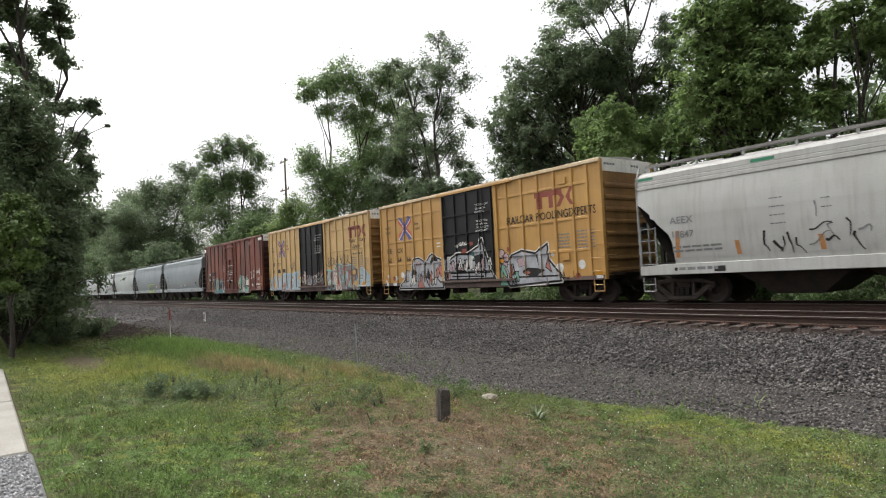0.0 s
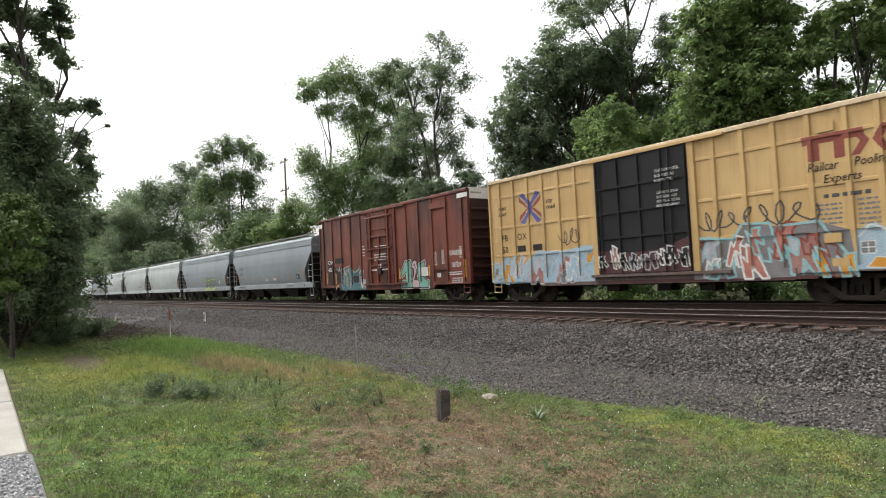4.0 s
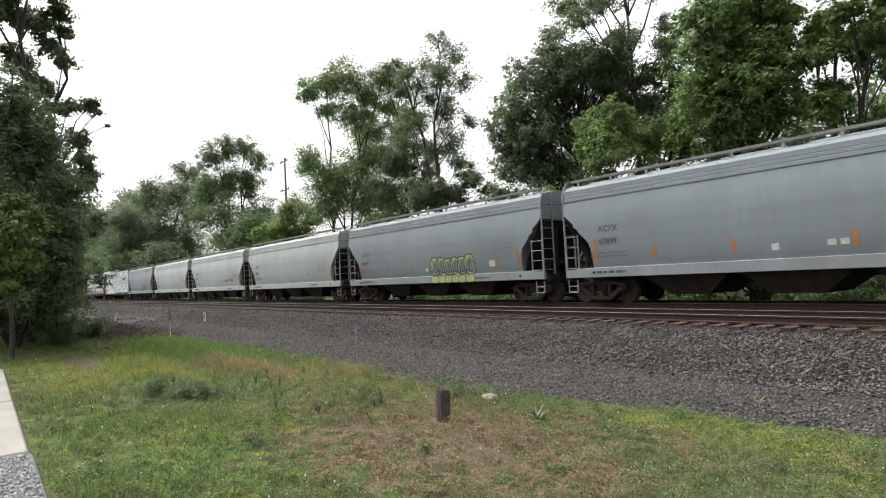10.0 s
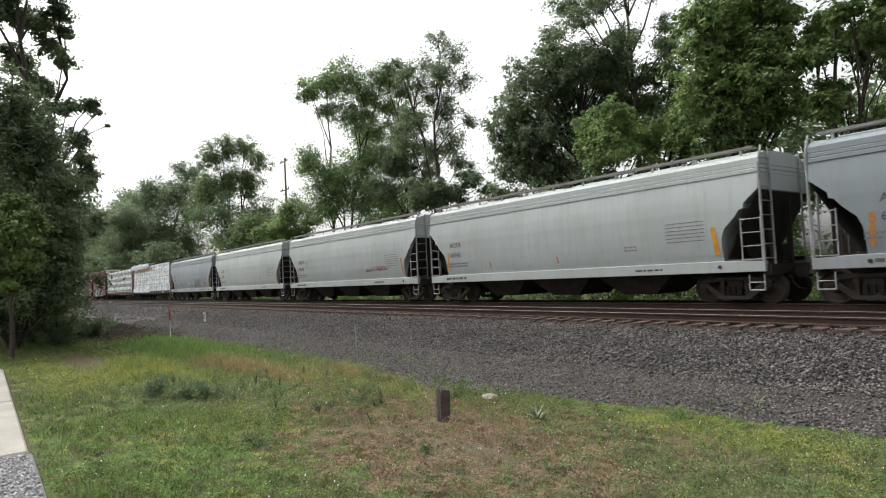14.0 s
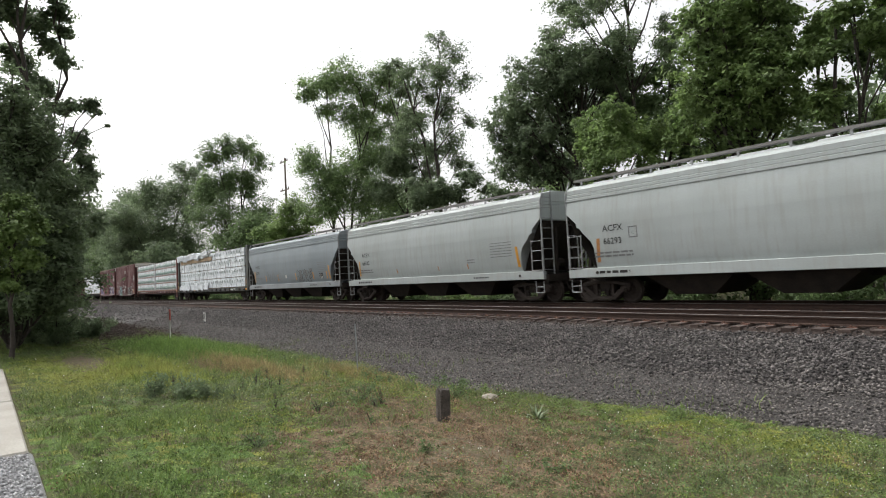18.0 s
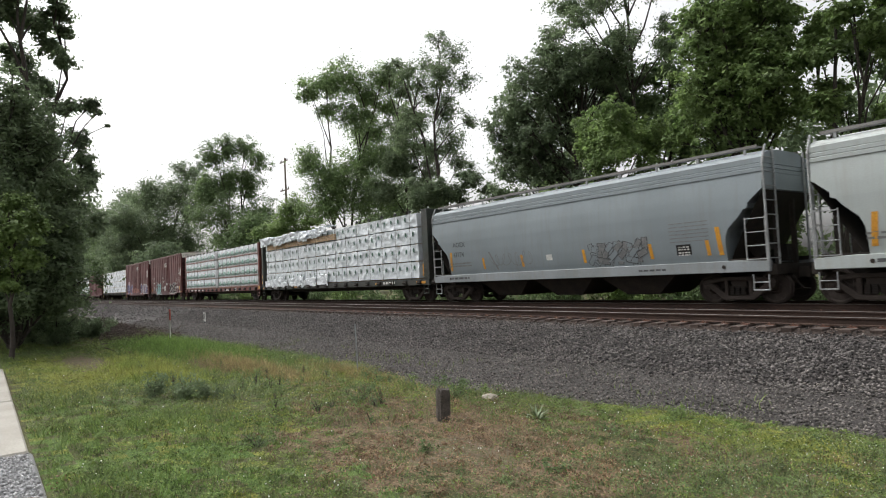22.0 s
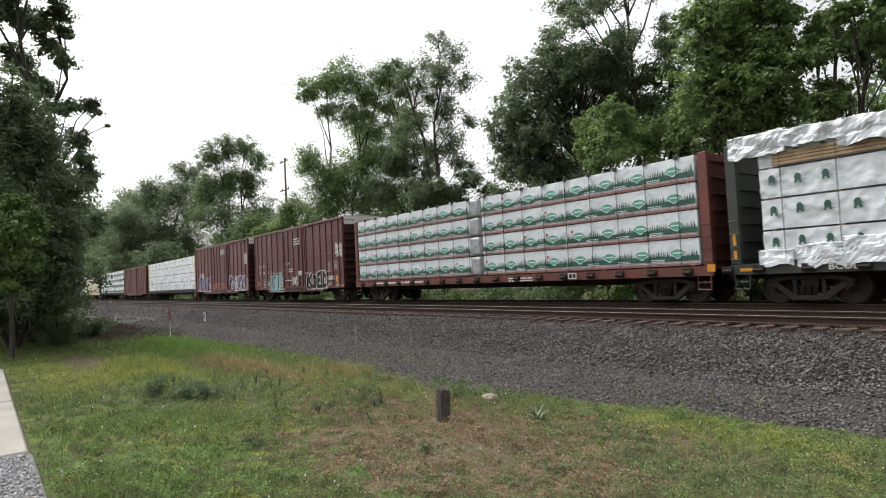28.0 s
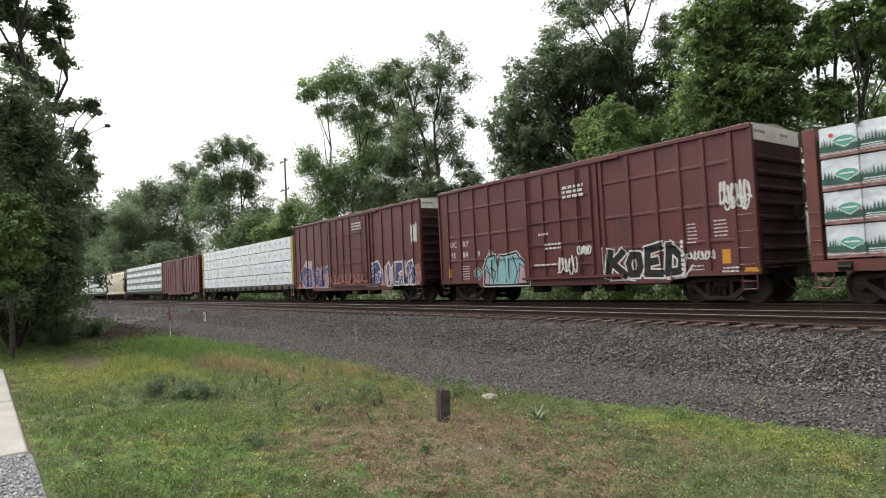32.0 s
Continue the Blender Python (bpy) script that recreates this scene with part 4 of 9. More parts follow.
# ---- boxcar ----
def boxcar(centre, half, paint, top, label, grid_ribs, ribs_at, door, seed, end_panel, roof_mat, eave=5.07, sill=None, end=None):
    """Boxcar with outside posts. door: (x0, x1, material); ribs_at: post places; grid_ribs: heights of the rails between the posts."""
    w = wagon_base("boxcar", centre, half, half - 1.45, label, "boxcar", "boxcars of the freight train")
    Y, YR = 1.50, 1.545
    bm = bmesh.new()
    box(bm, -half, half, -Y, Y, 1.0, eave)
    part("body", bm, paint, w)
    bm = bmesh.new()
    prism(bm, [(-half, 1.0), (-half, 0.86), (-half + 2.6, 0.86), (-half + 2.8, 0.68), (half - 2.8, 0.68), (half - 2.6, 0.86), (half, 0.86), (half, 1.0)], -YR, -Y + 0.1)
    prism(bm, [(-half, 1.0), (-half, 0.86), (half, 0.86), (half, 1.0)], Y - 0.1, YR)
    part("side_sill", bm, sill or paint, w)
    bm = bmesh.new()
    box(bm, -half, half, -1.40, 1.40, 0.86, 1.0)
    box(bm, -half, half, -0.3, 0.3, 0.6, 0.9)
    for x in (-1.6, 0.4, 1.9):
        box(bm, x - 0.25, x + 0.25, -1.1, -0.6, 0.42, 0.86)
    part("underframe", bm, M["grime_and_shade"], w)
    rects = [(-half, -half + 2.7, 0.86, 1.0), (-half + 2.75, half - 2.75, 0.68, 1.0), (half - 2.7, half, 0.86, 1.0)]
    for i, x in enumerate(ribs_at):
        wide = 0.07
        bm = bmesh.new()
        prism(bm, [(x - wide, 1.0), (x + wide, 1.0), (x + wide, eave - 0.1), (x - wide, eave - 0.1)], -YR, -Y + 0.02)
        part("side_post", bm, paint, w, bevel=0.012)
        rects.append((x - wide, x + wide, 1.0, eave - 0.1))
    for z in grid_ribs:
        spans = [(-half + 0.3, door[0] - 0.25), (door[1] + 0.25, half - 0.5)]
        for a, b in spans:
            bm = bmesh.new()
            box(bm, a, b, -YR + 0.02, -Y + 0.02, z - 0.05, z + 0.05)
            part("side_rail", bm, paint, w, bevel=0.012)
            rects.append((a, b, z - 0.05, z + 0.05))
    for s in (-1, 1):   # corner posts
        for y0, y1 in ((-YR, -Y + 0.1), (Y - 0.1, YR)):
            bm = bmesh.new()
            box(bm, s * half - 0.04, s * half + 0.04, y0, y1, 0.86, eave)
            part("corner_post", bm, paint, w)
    for y0, y1 in ((-YR - 0.02, -Y + 0.05), (Y - 0.05, YR + 0.02)):
        bm = bmesh.new()
        box(bm, -half - 0.04, half + 0.04, y0, y1, eave - 0.10, eave + 0.04)
        part("top_chord", bm, top, w, bevel=0.015)
    # roof: shallow ridge with panels
    bm = bmesh.new()
    a = [bm.verts.new(p) for p in ((-half, -Y, eave + 0.02), (half, -Y, eave + 0.02), (half, 0, eave + 0.17), (-half, 0, eave + 0.17), (half, Y, eave + 0.02), (-half, Y, eave + 0.02))]
    bm.faces.new((a[0], a[1], a[2], a[3]))
    bm.faces.new((a[3], a[2], a[4], a[5]))
    bm.faces.new((a[1], a[4], a[2]))
    bm.faces.new((a[0], a[3], a[5]))
    roof = part("roof", bm, roof_mat, w)
    for k in range(13):
        x = -half + 0.3 + (2 * half - 0.6) * k / 12
        bm = bmesh.new()
        a = [(-Y, eave + 0.02), (0, eave + 0.17), (Y, eave + 0.02)]
        for (y0, z0), (y1, z1) in zip(a, a[1:]):
            v = [bm.verts.new(p) for p in ((x - 0.04, y0, z0 - 0.02), (x + 0.04, y0, z0 - 0.02), (x + 0.04, y1, z1 - 0.02), (x - 0.04, y1, z1 - 0.02), (x - 0.04, y0, z0 + 0.05), (x + 0.04, y0, z0 + 0.05), (x + 0.04, y1, z1 + 0.05), (x - 0.04, y1, z1 + 0.05))]
            for f in ((0, 1, 5, 4), (1, 2, 6, 5), (2, 3, 7, 6), (3, 0, 4, 7), (4, 5, 6, 7), (3, 2, 1, 0)):
                bm.faces.new([v[i] for i in f])
        part("roof_seam", bm, roof_mat, roof)
    # ends: white upper panel, horizontal corrugations
    for s in (-1, 1):
        x0, x1 = sorted((s * half, s * (half + 0.035)))
        bm = bmesh.new()
        box(bm, x0, x1, -Y + 0.02, Y - 0.02, eave - 0.42, eave + 0.05)
        panel = part("end_panel", bm, end_panel, w, "pale panel across the top of the end")
        if s > 0 and end_panel == M["galvanised"]:
            bm = bmesh.new()
            for k in range(7):
                yb = -1.30 + 0.16 * k + (0.9 if k > 3 else 0)
                box(bm, x1, x1 + 0.004, yb, yb + 0.11, eave - 0.20, eave - 0.12)
            tagged(part("panel_lettering", bm, M["ink_grey"], panel), "", "", "", "stuff")
        # end paint is darker than the sides, with shade put into the colour
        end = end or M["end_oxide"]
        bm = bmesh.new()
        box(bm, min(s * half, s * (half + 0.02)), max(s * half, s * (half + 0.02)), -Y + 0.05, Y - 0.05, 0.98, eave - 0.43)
        part("end_wall", bm, end, w, "grimy corrugated end, painted darker for shade")
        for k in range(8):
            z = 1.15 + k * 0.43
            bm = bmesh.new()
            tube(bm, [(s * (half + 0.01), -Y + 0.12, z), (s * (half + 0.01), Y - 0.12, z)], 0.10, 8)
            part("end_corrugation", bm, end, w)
        bm = bmesh.new()
        tube(bm, [(s * (half + 0.25), 0.55, 2.6), (s * (half + 0.19), 0.55, 2.6)], 0.22, 14)
        part("brake_wheel", bm, M["grime_and_shade"], w)
        for k in range(4):
            bm = bmesh.new()
            tube(bm, [(s * (half + 0.02), -1.42, 1.3 + 0.4 * k), (s * (half + 0.09), -1.42, 1.3 + 0.4 * k), (s * (half + 0.09), -1.0, 1.3 + 0.4 * k), (s * (half + 0.02), -1.0, 1.3 + 0.4 * k)], 0.014, 5)
            part("end_rung", bm, paint, w)
        bm = bmesh.new()
        box(bm, s * (half + 0.20) - 0.2, s * (half + 0.20) + 0.2, -1.2, 1.2, 1.02, 1.06)
        part("crossover_platform", bm, M["grime_and_shade"], w)
        ladder(w, s * (half - 0.50), s * (half - 0.06), -YR - 0.01, 1.15, 2.55, 4, paint, stiles=False)
        stirrup(w, s * (half - 0.28), -YR + 0.03, paint, 0.9, 0.45)
    # sliding door on its rails
    d0, d1, dm = door
    bm = bmesh.new()
    box(bm, d0, d1, -YR - 0.03, -Y + 0.01, 1.02, eave - 0.14)
    dd = part("sliding_door", bm, dm, w, bevel=0.012)
    for z in (1.45, 2.25, 3.1, 3.95):
        bm = bmesh.new()
        box(bm, d0 + 0.05, d1 - 0.05, -YR - 0.075, -YR - 0.025, z - 0.035, z + 0.035)
        part("door_rib", bm, dm, dd)
    if d1 - d0 > 3:
        for x in (d0 + 0.07, d0 + 0.95, d0 + 1.78, d0 + 2.62, d1 - 0.07):
            bm = bmesh.new()
            box(bm, x - 0.03, x + 0.03, -YR - 0.078, -YR - 0.025, 1.06, eave - 0.2)
            part("door_rib", bm, dm, dd)
    for x in (d0 + 0.22, d1 - 0.6):
        bm = bmesh.new()
        tube(bm, [(x, -YR - 0.07, 1.1), (x, -YR - 0.07, eave - 0.2)], 0.02, 6)
        part("lock_rod", bm, dm, dd)
    for y0, z0, z1 in ((-YR - 0.10, 0.93, 1.02), (-YR - 0.08, eave - 0.14, eave - 0.06)):
        bm = bmesh.new()
        box(bm, d0 - 0.3, d1 + 1.2, y0, -YR + 0.02, z0, z1)
        part("door_rail", bm, (sill or paint) if z0 < 2 else paint, w)
    for x in (d0 - 0.12, d1 + 0.12):
        bm = bmesh.new()
        box(bm, x - 0.11, x + 0.11, -YR - 0.02, -Y + 0.02, 0.95, eave - 0.1)
        part("door_post", bm, paint, w, bevel=0.01)
    rects += [(d0, d1, 1.02, eave - 0.14)]
    w["half"] = half
    return w, rects, -Y, -YR


def even(a, b, n):
    return [a + (b - a) * i / (n - 1) for i in range(n)]


# ---- centre-beam flat wagon with wrapped lumber ----
def folds(bm, x0, x1, y, z0, z1, seed, depth=0.05, nx=14, nz=8, back=0.12):
    """A bulging, creased sheet of wrap with a thickness, in front of a stack."""
    rng = random.Random(seed)
    ox, oz = rng.uniform(0, 50), rng.uniform(0, 50)
    def yy(x, z):
        v = Vector((x * 1.3 + ox + 0.5 * z, z * 1.3 + oz, 0))
        r = 1 - abs(noise.noise(v * 1.4)) * 2
        q = 1 - abs(noise.noise(Vector((x * 3.4 - z * 2.2 + oz, z * 2.4 + x * 0.8, ox)))) * 2
        c_ = 1 - abs(noise.noise(Vector((x * 5.5 - z * 4.5 + ox, x * 0.9 + z * 1.1, oz)))) * 2
        return y - depth * (0.45 * noise.noise(v * 0.8) + 0.45 * max(0, r) ** 4 + 0.45 * max(0, q) ** 5 + 0.5 * max(0, c_) ** 6)
    rows = [[bm.verts.new((x0 + (x1 - x0) * i / nx, yy(x0 + (x1 - x0) * i / nx, z0 + (z1 - z0) * j / nz), z0 + (z1 - z0) * j / nz)) for i in range(nx + 1)] for j in range(nz + 1)]
    for a, b in zip(rows, rows[1:]):
        for i in range(nx):
            bm.faces.new((a[i], a[i + 1], b[i + 1], b[i]))
    edge = rows[0] + [r[-1] for r in rows[1:]] + rows[-1][::-1][1:] + [r[0] for r in rows[::-1]][1:-1]
    rear = [bm.verts.new((v.co.x, y + back, v.co.z)) for v in edge]
    for i in range(len(edge)):
        j = (i + 1) % len(edge)
        bm.faces.new((edge[j], edge[i], rear[i], rear[j]))
    bm.faces.new(rear[::-1])


def bundle(parent, x0, x1, z0, z1, seed, wrap, depth=0.04):
    """One wrapped bundle on the near side, with its twin on the far side as a plain stack behind the beam."""
    bm = bmesh.new()
    folds(bm, x0, x1, -1.38, z0 + 0.035, z1 - 0.015, seed, depth, max(8, int((x1 - x0) * 11)), 12, 1.18)
    b = part("wrapped_pack", bm, wrap, parent, "pack of boards in white plastic wrap", smooth=True)
    b.data.set_sharp_from_angle(angle=radians(50))
    bm = bmesh.new()
    box(bm, x0 + 0.02, x1 - 0.02, 0.22, 1.38, z0 + 0.035, z1 - 0.02)
    part("wrapped_pack", bm, wrap, parent, "pack of boards in white plastic wrap")
    return b


def centre_beam(centre, half, paint, bulkhead_paint, label, deck=1.16, top=4.58):
    w = wagon_base("centre_beam_wagon", centre, half, half - 1.9, label, "flat wagon", "lumber wagons of the freight train")
    bm = bmesh.new()
    box(bm, -half, half, -1.40, 1.40, deck - 0.10, deck)
    part("deck", bm, paint, w)
    for s in (-1, 1):
        bm = bmesh.new()
        prism(bm, [(-half, deck - 0.02), (-half, 0.86), (half, 0.86), (half, deck - 0.02)], s * 1.40 - 0.05, s * 1.40 + 0.05)
        sill = part("side_sill", bm, paint, w)
        if s < 0:
            for k in range(18):
                x = -half + 0.8 + (2 * half - 1.6) * k / 16
                bm = bmesh.new()
                box(bm, x - 0.16, x + 0.16, -1.50, -1.44, 0.90, deck - 0.05)
                tube(bm, [(x - 0.14, -1.52, 0.98), (x + 0.14, -1.52, 0.98)], 0.05, 6)
                part("strap_winch", bm, M["grime_and_shade"], sill)
    bm = bmesh.new()
    prism(bm, [(-half, 0.95), (-half + 3.4, 0.62), (half - 3.4, 0.62), (half, 0.95), (half, 1.06), (-half, 1.06)], -0.5, 0.5)
    part("centre_sill", bm, M["grime_and_shade"], w)
    # bulkheads: ribbed end walls
    for s in (-1, 1):
        x0, x1 = sorted((s * half, s * (half - (0.48 if s > 0 and bulkhead_paint == M["dark_green_car"] else 0.30))))
        bm = bmesh.new()
        box(bm, x0, x1, -1.42, -1.22, deck, top)
        box(bm, x0, x1, 1.22, 1.42, deck, top)
        box(bm, min(x0, x1) + 0.12, max(x0, x1) - 0.12, -1.22, 1.22, deck, top)
        bh = part("bulkhead", bm, bulkhead_paint, w, bevel=0.012)
        for k in range(7):
            z = deck + 0.2 + k * 0.5
            bm = bmesh.new()
            box(bm, min(x0, x1) + 0.02, max(x0, x1) - 0.02, -1.21, 1.21, z - 0.05, z + 0.05)
            part("bulkhead_rib", bm, bulkhead_paint, bh)
        ladder(w, s * (half - 0.03), s * (half - 0.03) - s * 0.26, -1.44, 1.3, 2.4, 4, bulkhead_paint, stiles=False)
        stirrup(w, s * (half - 0.3), -1.42, bulkhead_paint, 0.88, 0.45)
    bm = bmesh.new()
    box(bm, -half + 0.3, half - 0.3, -0.16, 0.16, top - 0.16, top)
    for k in range(13):
        x = -half + 0.9 + (2 * half - 1.8) * k / 12
        box(bm, x - 0.08, x + 0.08, -0.12, 0.12, deck, top - 0.16)
    part("centre_beam", bm, paint, w)
    return w


def strap_lines(w, xs_, z0, z1, y=-1.46):
    for x in xs_:
        bm = bmesh.new()
        box(bm, x - 0.010, x + 0.010, y - 0.008, y + 0.004, z0, z1)
        box(bm, x - 0.045, x + 0.045, y - 0.02, y + 0.1, z1 - 0.1, z1 + 0.02)
        part("tie_down_strap", bm, M["strap"], w, "black webbing strap")


# ---- the train, from its head; each wagon stands at its place at the start ----
def span(a, b):
    return (a + b) / 2, (b - a) / 2


TRAIN = []


def enlist(w):
    TRAIN.append(w)
    return w


def reflectors(shapes, mats, w, y, ribs=(), rib_y=None):
    for one in shapes:
        marks("reflector", [one], mats, w, y, ribs, rib_y)


def tapes(w, places, mat, z0=1.50, z1=1.92, width=0.13):
    for x in places:
        strip_on_hopper(w, x, z0, z1, width, mat, 0.04)


def hopper_marks(w, mark, number, ink, half, seed, tape, inset=1.2):
    sh = words(mark, 0.21, -half + inset, 2.50, stretch=1.08) + words(number, 0.21, -half + inset, 2.06, stretch=1.02)
    on_hopper(w, "reporting_mark", sh, [ink], "stencilled reporting mark and wagon number")
    sh = bars(-half + 1.2, 1.74, 1.6, 2, 0.06, 0.06, 0, seed) + bars(half - 3.0, 2.48, 1.3, 6, 0.028, 0.085, 0, seed + 1)
    sh += bars(half - 4.6, 1.86, 0.5, 2, 0.05, 0.06, 0, seed + 5)
    on_hopper(w, "data_lettering", sh, ["ink_grey"], "small stencilled data too fine to read")
    for s in (-1, 1):
        strip_on_hopper(w, s * (half - 1.36) - 0.07, 1.45, 2.28, 0.14, M[tape], 0.07 * s)
    marks("sill_lettering", bars(-half + 1.4, 1.06, 1.25, 1, 0.09, 0.05, 0, seed + 2) + bars(half - 4.2, 1.06, 1.0, 1, 0.06, 0.05, 0, seed + 3), [ink], w, -1.54)
    for s in (-1, 1):
        bm = bmesh.new()
        tube(bm, [(s * (half - 1.3), -1.56, 1.1), (s * (half - 1.3), -1.53, 1.1)], 0.055, 10)
        part("jacking_hole", bm, M["grime_and_shade"], w)


# white hopper
c, h = span(-12.26, 3.4)
w = enlist(hopper(c, h, M["hopper_white"], M["hopper_white"], "dirty white covered hopper wagon with black scrawls and green tape", 1))
hopper_marks(w, "AEEX", "18847", "ink_grey", h, 10, "rust_tape")
tapes(w, (-4.6, -2.4), M["rust_tape"], 1.45, 1.85)
rr = random.Random(4)
sh = bars(-3.6, 2.9, 0.4, 4, 0.03, 0.2, 1, 6) + bars(-2.3, 2.75, 0.25, 2, 0.03, 0.2, 1, 8)
def swash(x, z, wide, tall, bend, w_, k):
    """A runny curved brush stroke that thins towards its end."""
    pts = [(x + wide * u + bend * math.sin(3.1 * u), z - tall * u + 0.06 * math.sin(6.0 * u + x)) for u in (i / 9 for i in range(10))]
    return [one for i, q in enumerate(zip(pts, pts[1:])) for one in stroke(q, w_ * (1.15 - 0.08 * i), k, 1 + 0.01 * i)]


for x, z, wide, tall, bend, w_, k in ((-3.78, 2.0, 0.10, 0.55, -0.08, 0.06, 0), (-3.55, 1.72, 0.16, 0.28, 0.10, 0.07, 0), (-3.3, 1.85, -0.06, 0.42, 0.05, 0.035, 0), (-3.18, 1.95, 0.10, 0.55, 0.02, 0.05, 0), (-2.98, 1.8, 0.22, 0.42, -0.08, 0.045, 0), (-2.66, 1.62, 0.50, -0.30, 0.05, 0.035, 1), (-2.62, 2.02, 0.55, -0.10, 0.0, 0.04, 0), (-2.1, 2.2, 0.04, 0.35, -0.12, 0.035, 1), (-2.25, 1.75, 0.30, 0.05, 0.0, 0.06, 0), (-1.75, 2.25, 0.04, 0.45, 0.06, 0.04, 0), (-1.6, 1.9, 0.18, 0.45, -0.10, 0.055, 0), (-1.5, 1.95, 0.25, 0.05, 0.1, 0.05, 1), (-2.45, 2.75, 0.02, 0.42, 0.02, 0.035, 1), (-0.6, 1.8, 0.12, 0.4, -0.08, 0.045, 1)):
    sh += swash(x, z, wide, tall, bend, w_, k)
on_hopper(w, "graffiti", sh, ["ink_black", "ink_grey"], "black sprayed scrawls")
for one in rect(-7.75, -7.2, 4.0, 4.08) + rect(-4.05, -3.4, 3.98, 4.07) + rect(0.2, 0.9, 3.98, 4.07):
    marks("green_tape", [one], ["green_tape"], w, -1.49)
marks("sill_mark", rect(-5.3, -4.95, 0.99, 1.15), ["ink_black"], w, -1.54)

# two yellow boxcars with black doors
def yellow_boxcar(a, b, paint, label, seed, second):
    c, h = span(a, b)
    ribs = even(-h + 0.60, -2.75, 6) + even(2.55, 6.05, 5) + [6.75]
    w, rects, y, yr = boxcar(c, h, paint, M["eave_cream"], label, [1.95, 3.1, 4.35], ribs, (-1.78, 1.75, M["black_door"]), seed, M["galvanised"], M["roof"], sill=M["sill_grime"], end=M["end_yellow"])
    door_ribs = [(-1.73, 1.70, z - 0.035, z + 0.035) for z in (1.45, 2.25, 3.1, 3.95)] + [(x - 0.03, x + 0.03, 1.06, 4.78) for x in (-1.71, -0.83, 0.0, 0.84, 1.68)]
    cross, ex, ez = [], -5.03, 3.75     # two chevrons point to point, each banded red inside and blue outside
    for sx in (-1, 1):
        for sz in (-1, 1):
            cross += [([(ex + sx * 0.02, ez + sz * 0.02), (ex + sx * 0.22, ez + sz * 0.02), (ex + sx * 0.62, ez + sz * 0.30), (ex + sx * 0.62, ez + sz * 0.52)], 0, 0)]
            cross += [([(ex + sx * 0.02, ez + sz * 0.06), (ex + sx * 0.58, ez + sz * 0.54), (ex + sx * 0.34, ez + sz * 0.62), (ex, ez + sz * 0.22)], 1, 0)]
            cross += stroke([(ex + sx * 0.05, ez + sz * 0.05), (ex + sx * 0.62, ez + sz * 0.53)], 0.05, 2, 1)
    cross += [([(ex - 0.14, ez), (ex, ez - 0.22), (ex + 0.14, ez), (ex, ez + 0.22)], 1, 2)]
    marks("emblem", cross, ["emblem_red", "ink_blue", "ink_white"] if not second else ["ink_red", "ink_blue", "yellow_pale"], w, y, rects, yr, "faded crossed emblem")
    sh = words("next", 0.17, -6.85, 3.82, slant=0.15) + words("load", 0.17, -6.85, 3.58, slant=0.15) + words("any", 0.17, -4.2, 3.84, slant=0.15) + words("road", 0.17, -4.2, 3.60, slant=0.15)
    sh += words("FB", 0.25, -6.75, 2.54) + words("OX", 0.25, -5.85, 2.54) + words("50", 0.25, -6.75, 2.06)
    if not second:
        sh += words("64", 0.25, -5.85, 2.06) + words("66", 0.25, -4.98, 2.06)
    else:
        sh += rect(-5.85, -5.4, 2.06, 2.30) + rect(-4.98, -4.5, 2.06, 2.30)
    if not second:
        sh += words("RAILCAR", 0.30, 2.55, 3.20, stretch=0.88) + words("POOLING", 0.30, 4.22, 3.20, stretch=0.86) + words("EXPERTS", 0.30, 5.85, 3.20, stretch=0.76)
    else:
        sh += words("Railcar", 0.22, 5.12, 3.46, stretch=0.82, slant=0.15) + words("Pooling", 0.22, 6.18, 3.46, stretch=0.82, slant=0.15) + words("Experts", 0.22, 5.46, 3.12, stretch=0.9, slant=0.15)
    marks("lettering", sh, ["ink_black"], w, y, rects, yr, "black painted lettering")
    x, z = (4.15, 3.62) if not second else (5.02, 3.72)
    sh = rect(x, x + 1.42, z + 0.44, z + 0.66) + rect(x + 0.14, x + 0.40, z, z + 0.44) + rect(x + 0.74, x + 1.0, z, z + 0.44)
    for sx in (-1, 1):      # two facing chevrons
        mx = x + 1.56 + sx * 0.03
        sh += [([(mx, z + 0.33), (mx + sx * 0.22, z + 0.66), (mx + sx * 0.42, z + 0.66), (mx + sx * 0.20, z + 0.33), (mx + sx * 0.42, z), (mx + sx * 0.22, z)], 0, 0)]
    marks("logo", sh, ["ink_red"], w, y, rects, yr, "faded red block logo")
    sh = []
    for k, line in enumerate(("CLOSE AND LOCK", "DOOR BEFORE", "MOVING CAR")):
        sh += words(line, 0.09, 0.62, 4.20 - 0.16 * k, 0, 0.80)
    for k, line in enumerate(("CIERRE Y PONGA", "EL SEGURO A LA", "PUERTA ANTES DE", "MOVER EL CARRO")):
        sh += words(line, 0.085, 0.66, 3.50 - 0.14 * k, 0, 0.80)
    marks("door_lettering", sh, ["ink_white"], w, -1.575, door_ribs, -1.625, label="white door notices in two languages")
    marks("data_lettering", bars(5.1, 2.55, 0.75, 5, 0.05, 0.07, 0, seed + 5) + bars(6.2, 2.6, 0.8, 6, 0.05, 0.07, 0, seed + 6), ["ink_grey"], w, y)
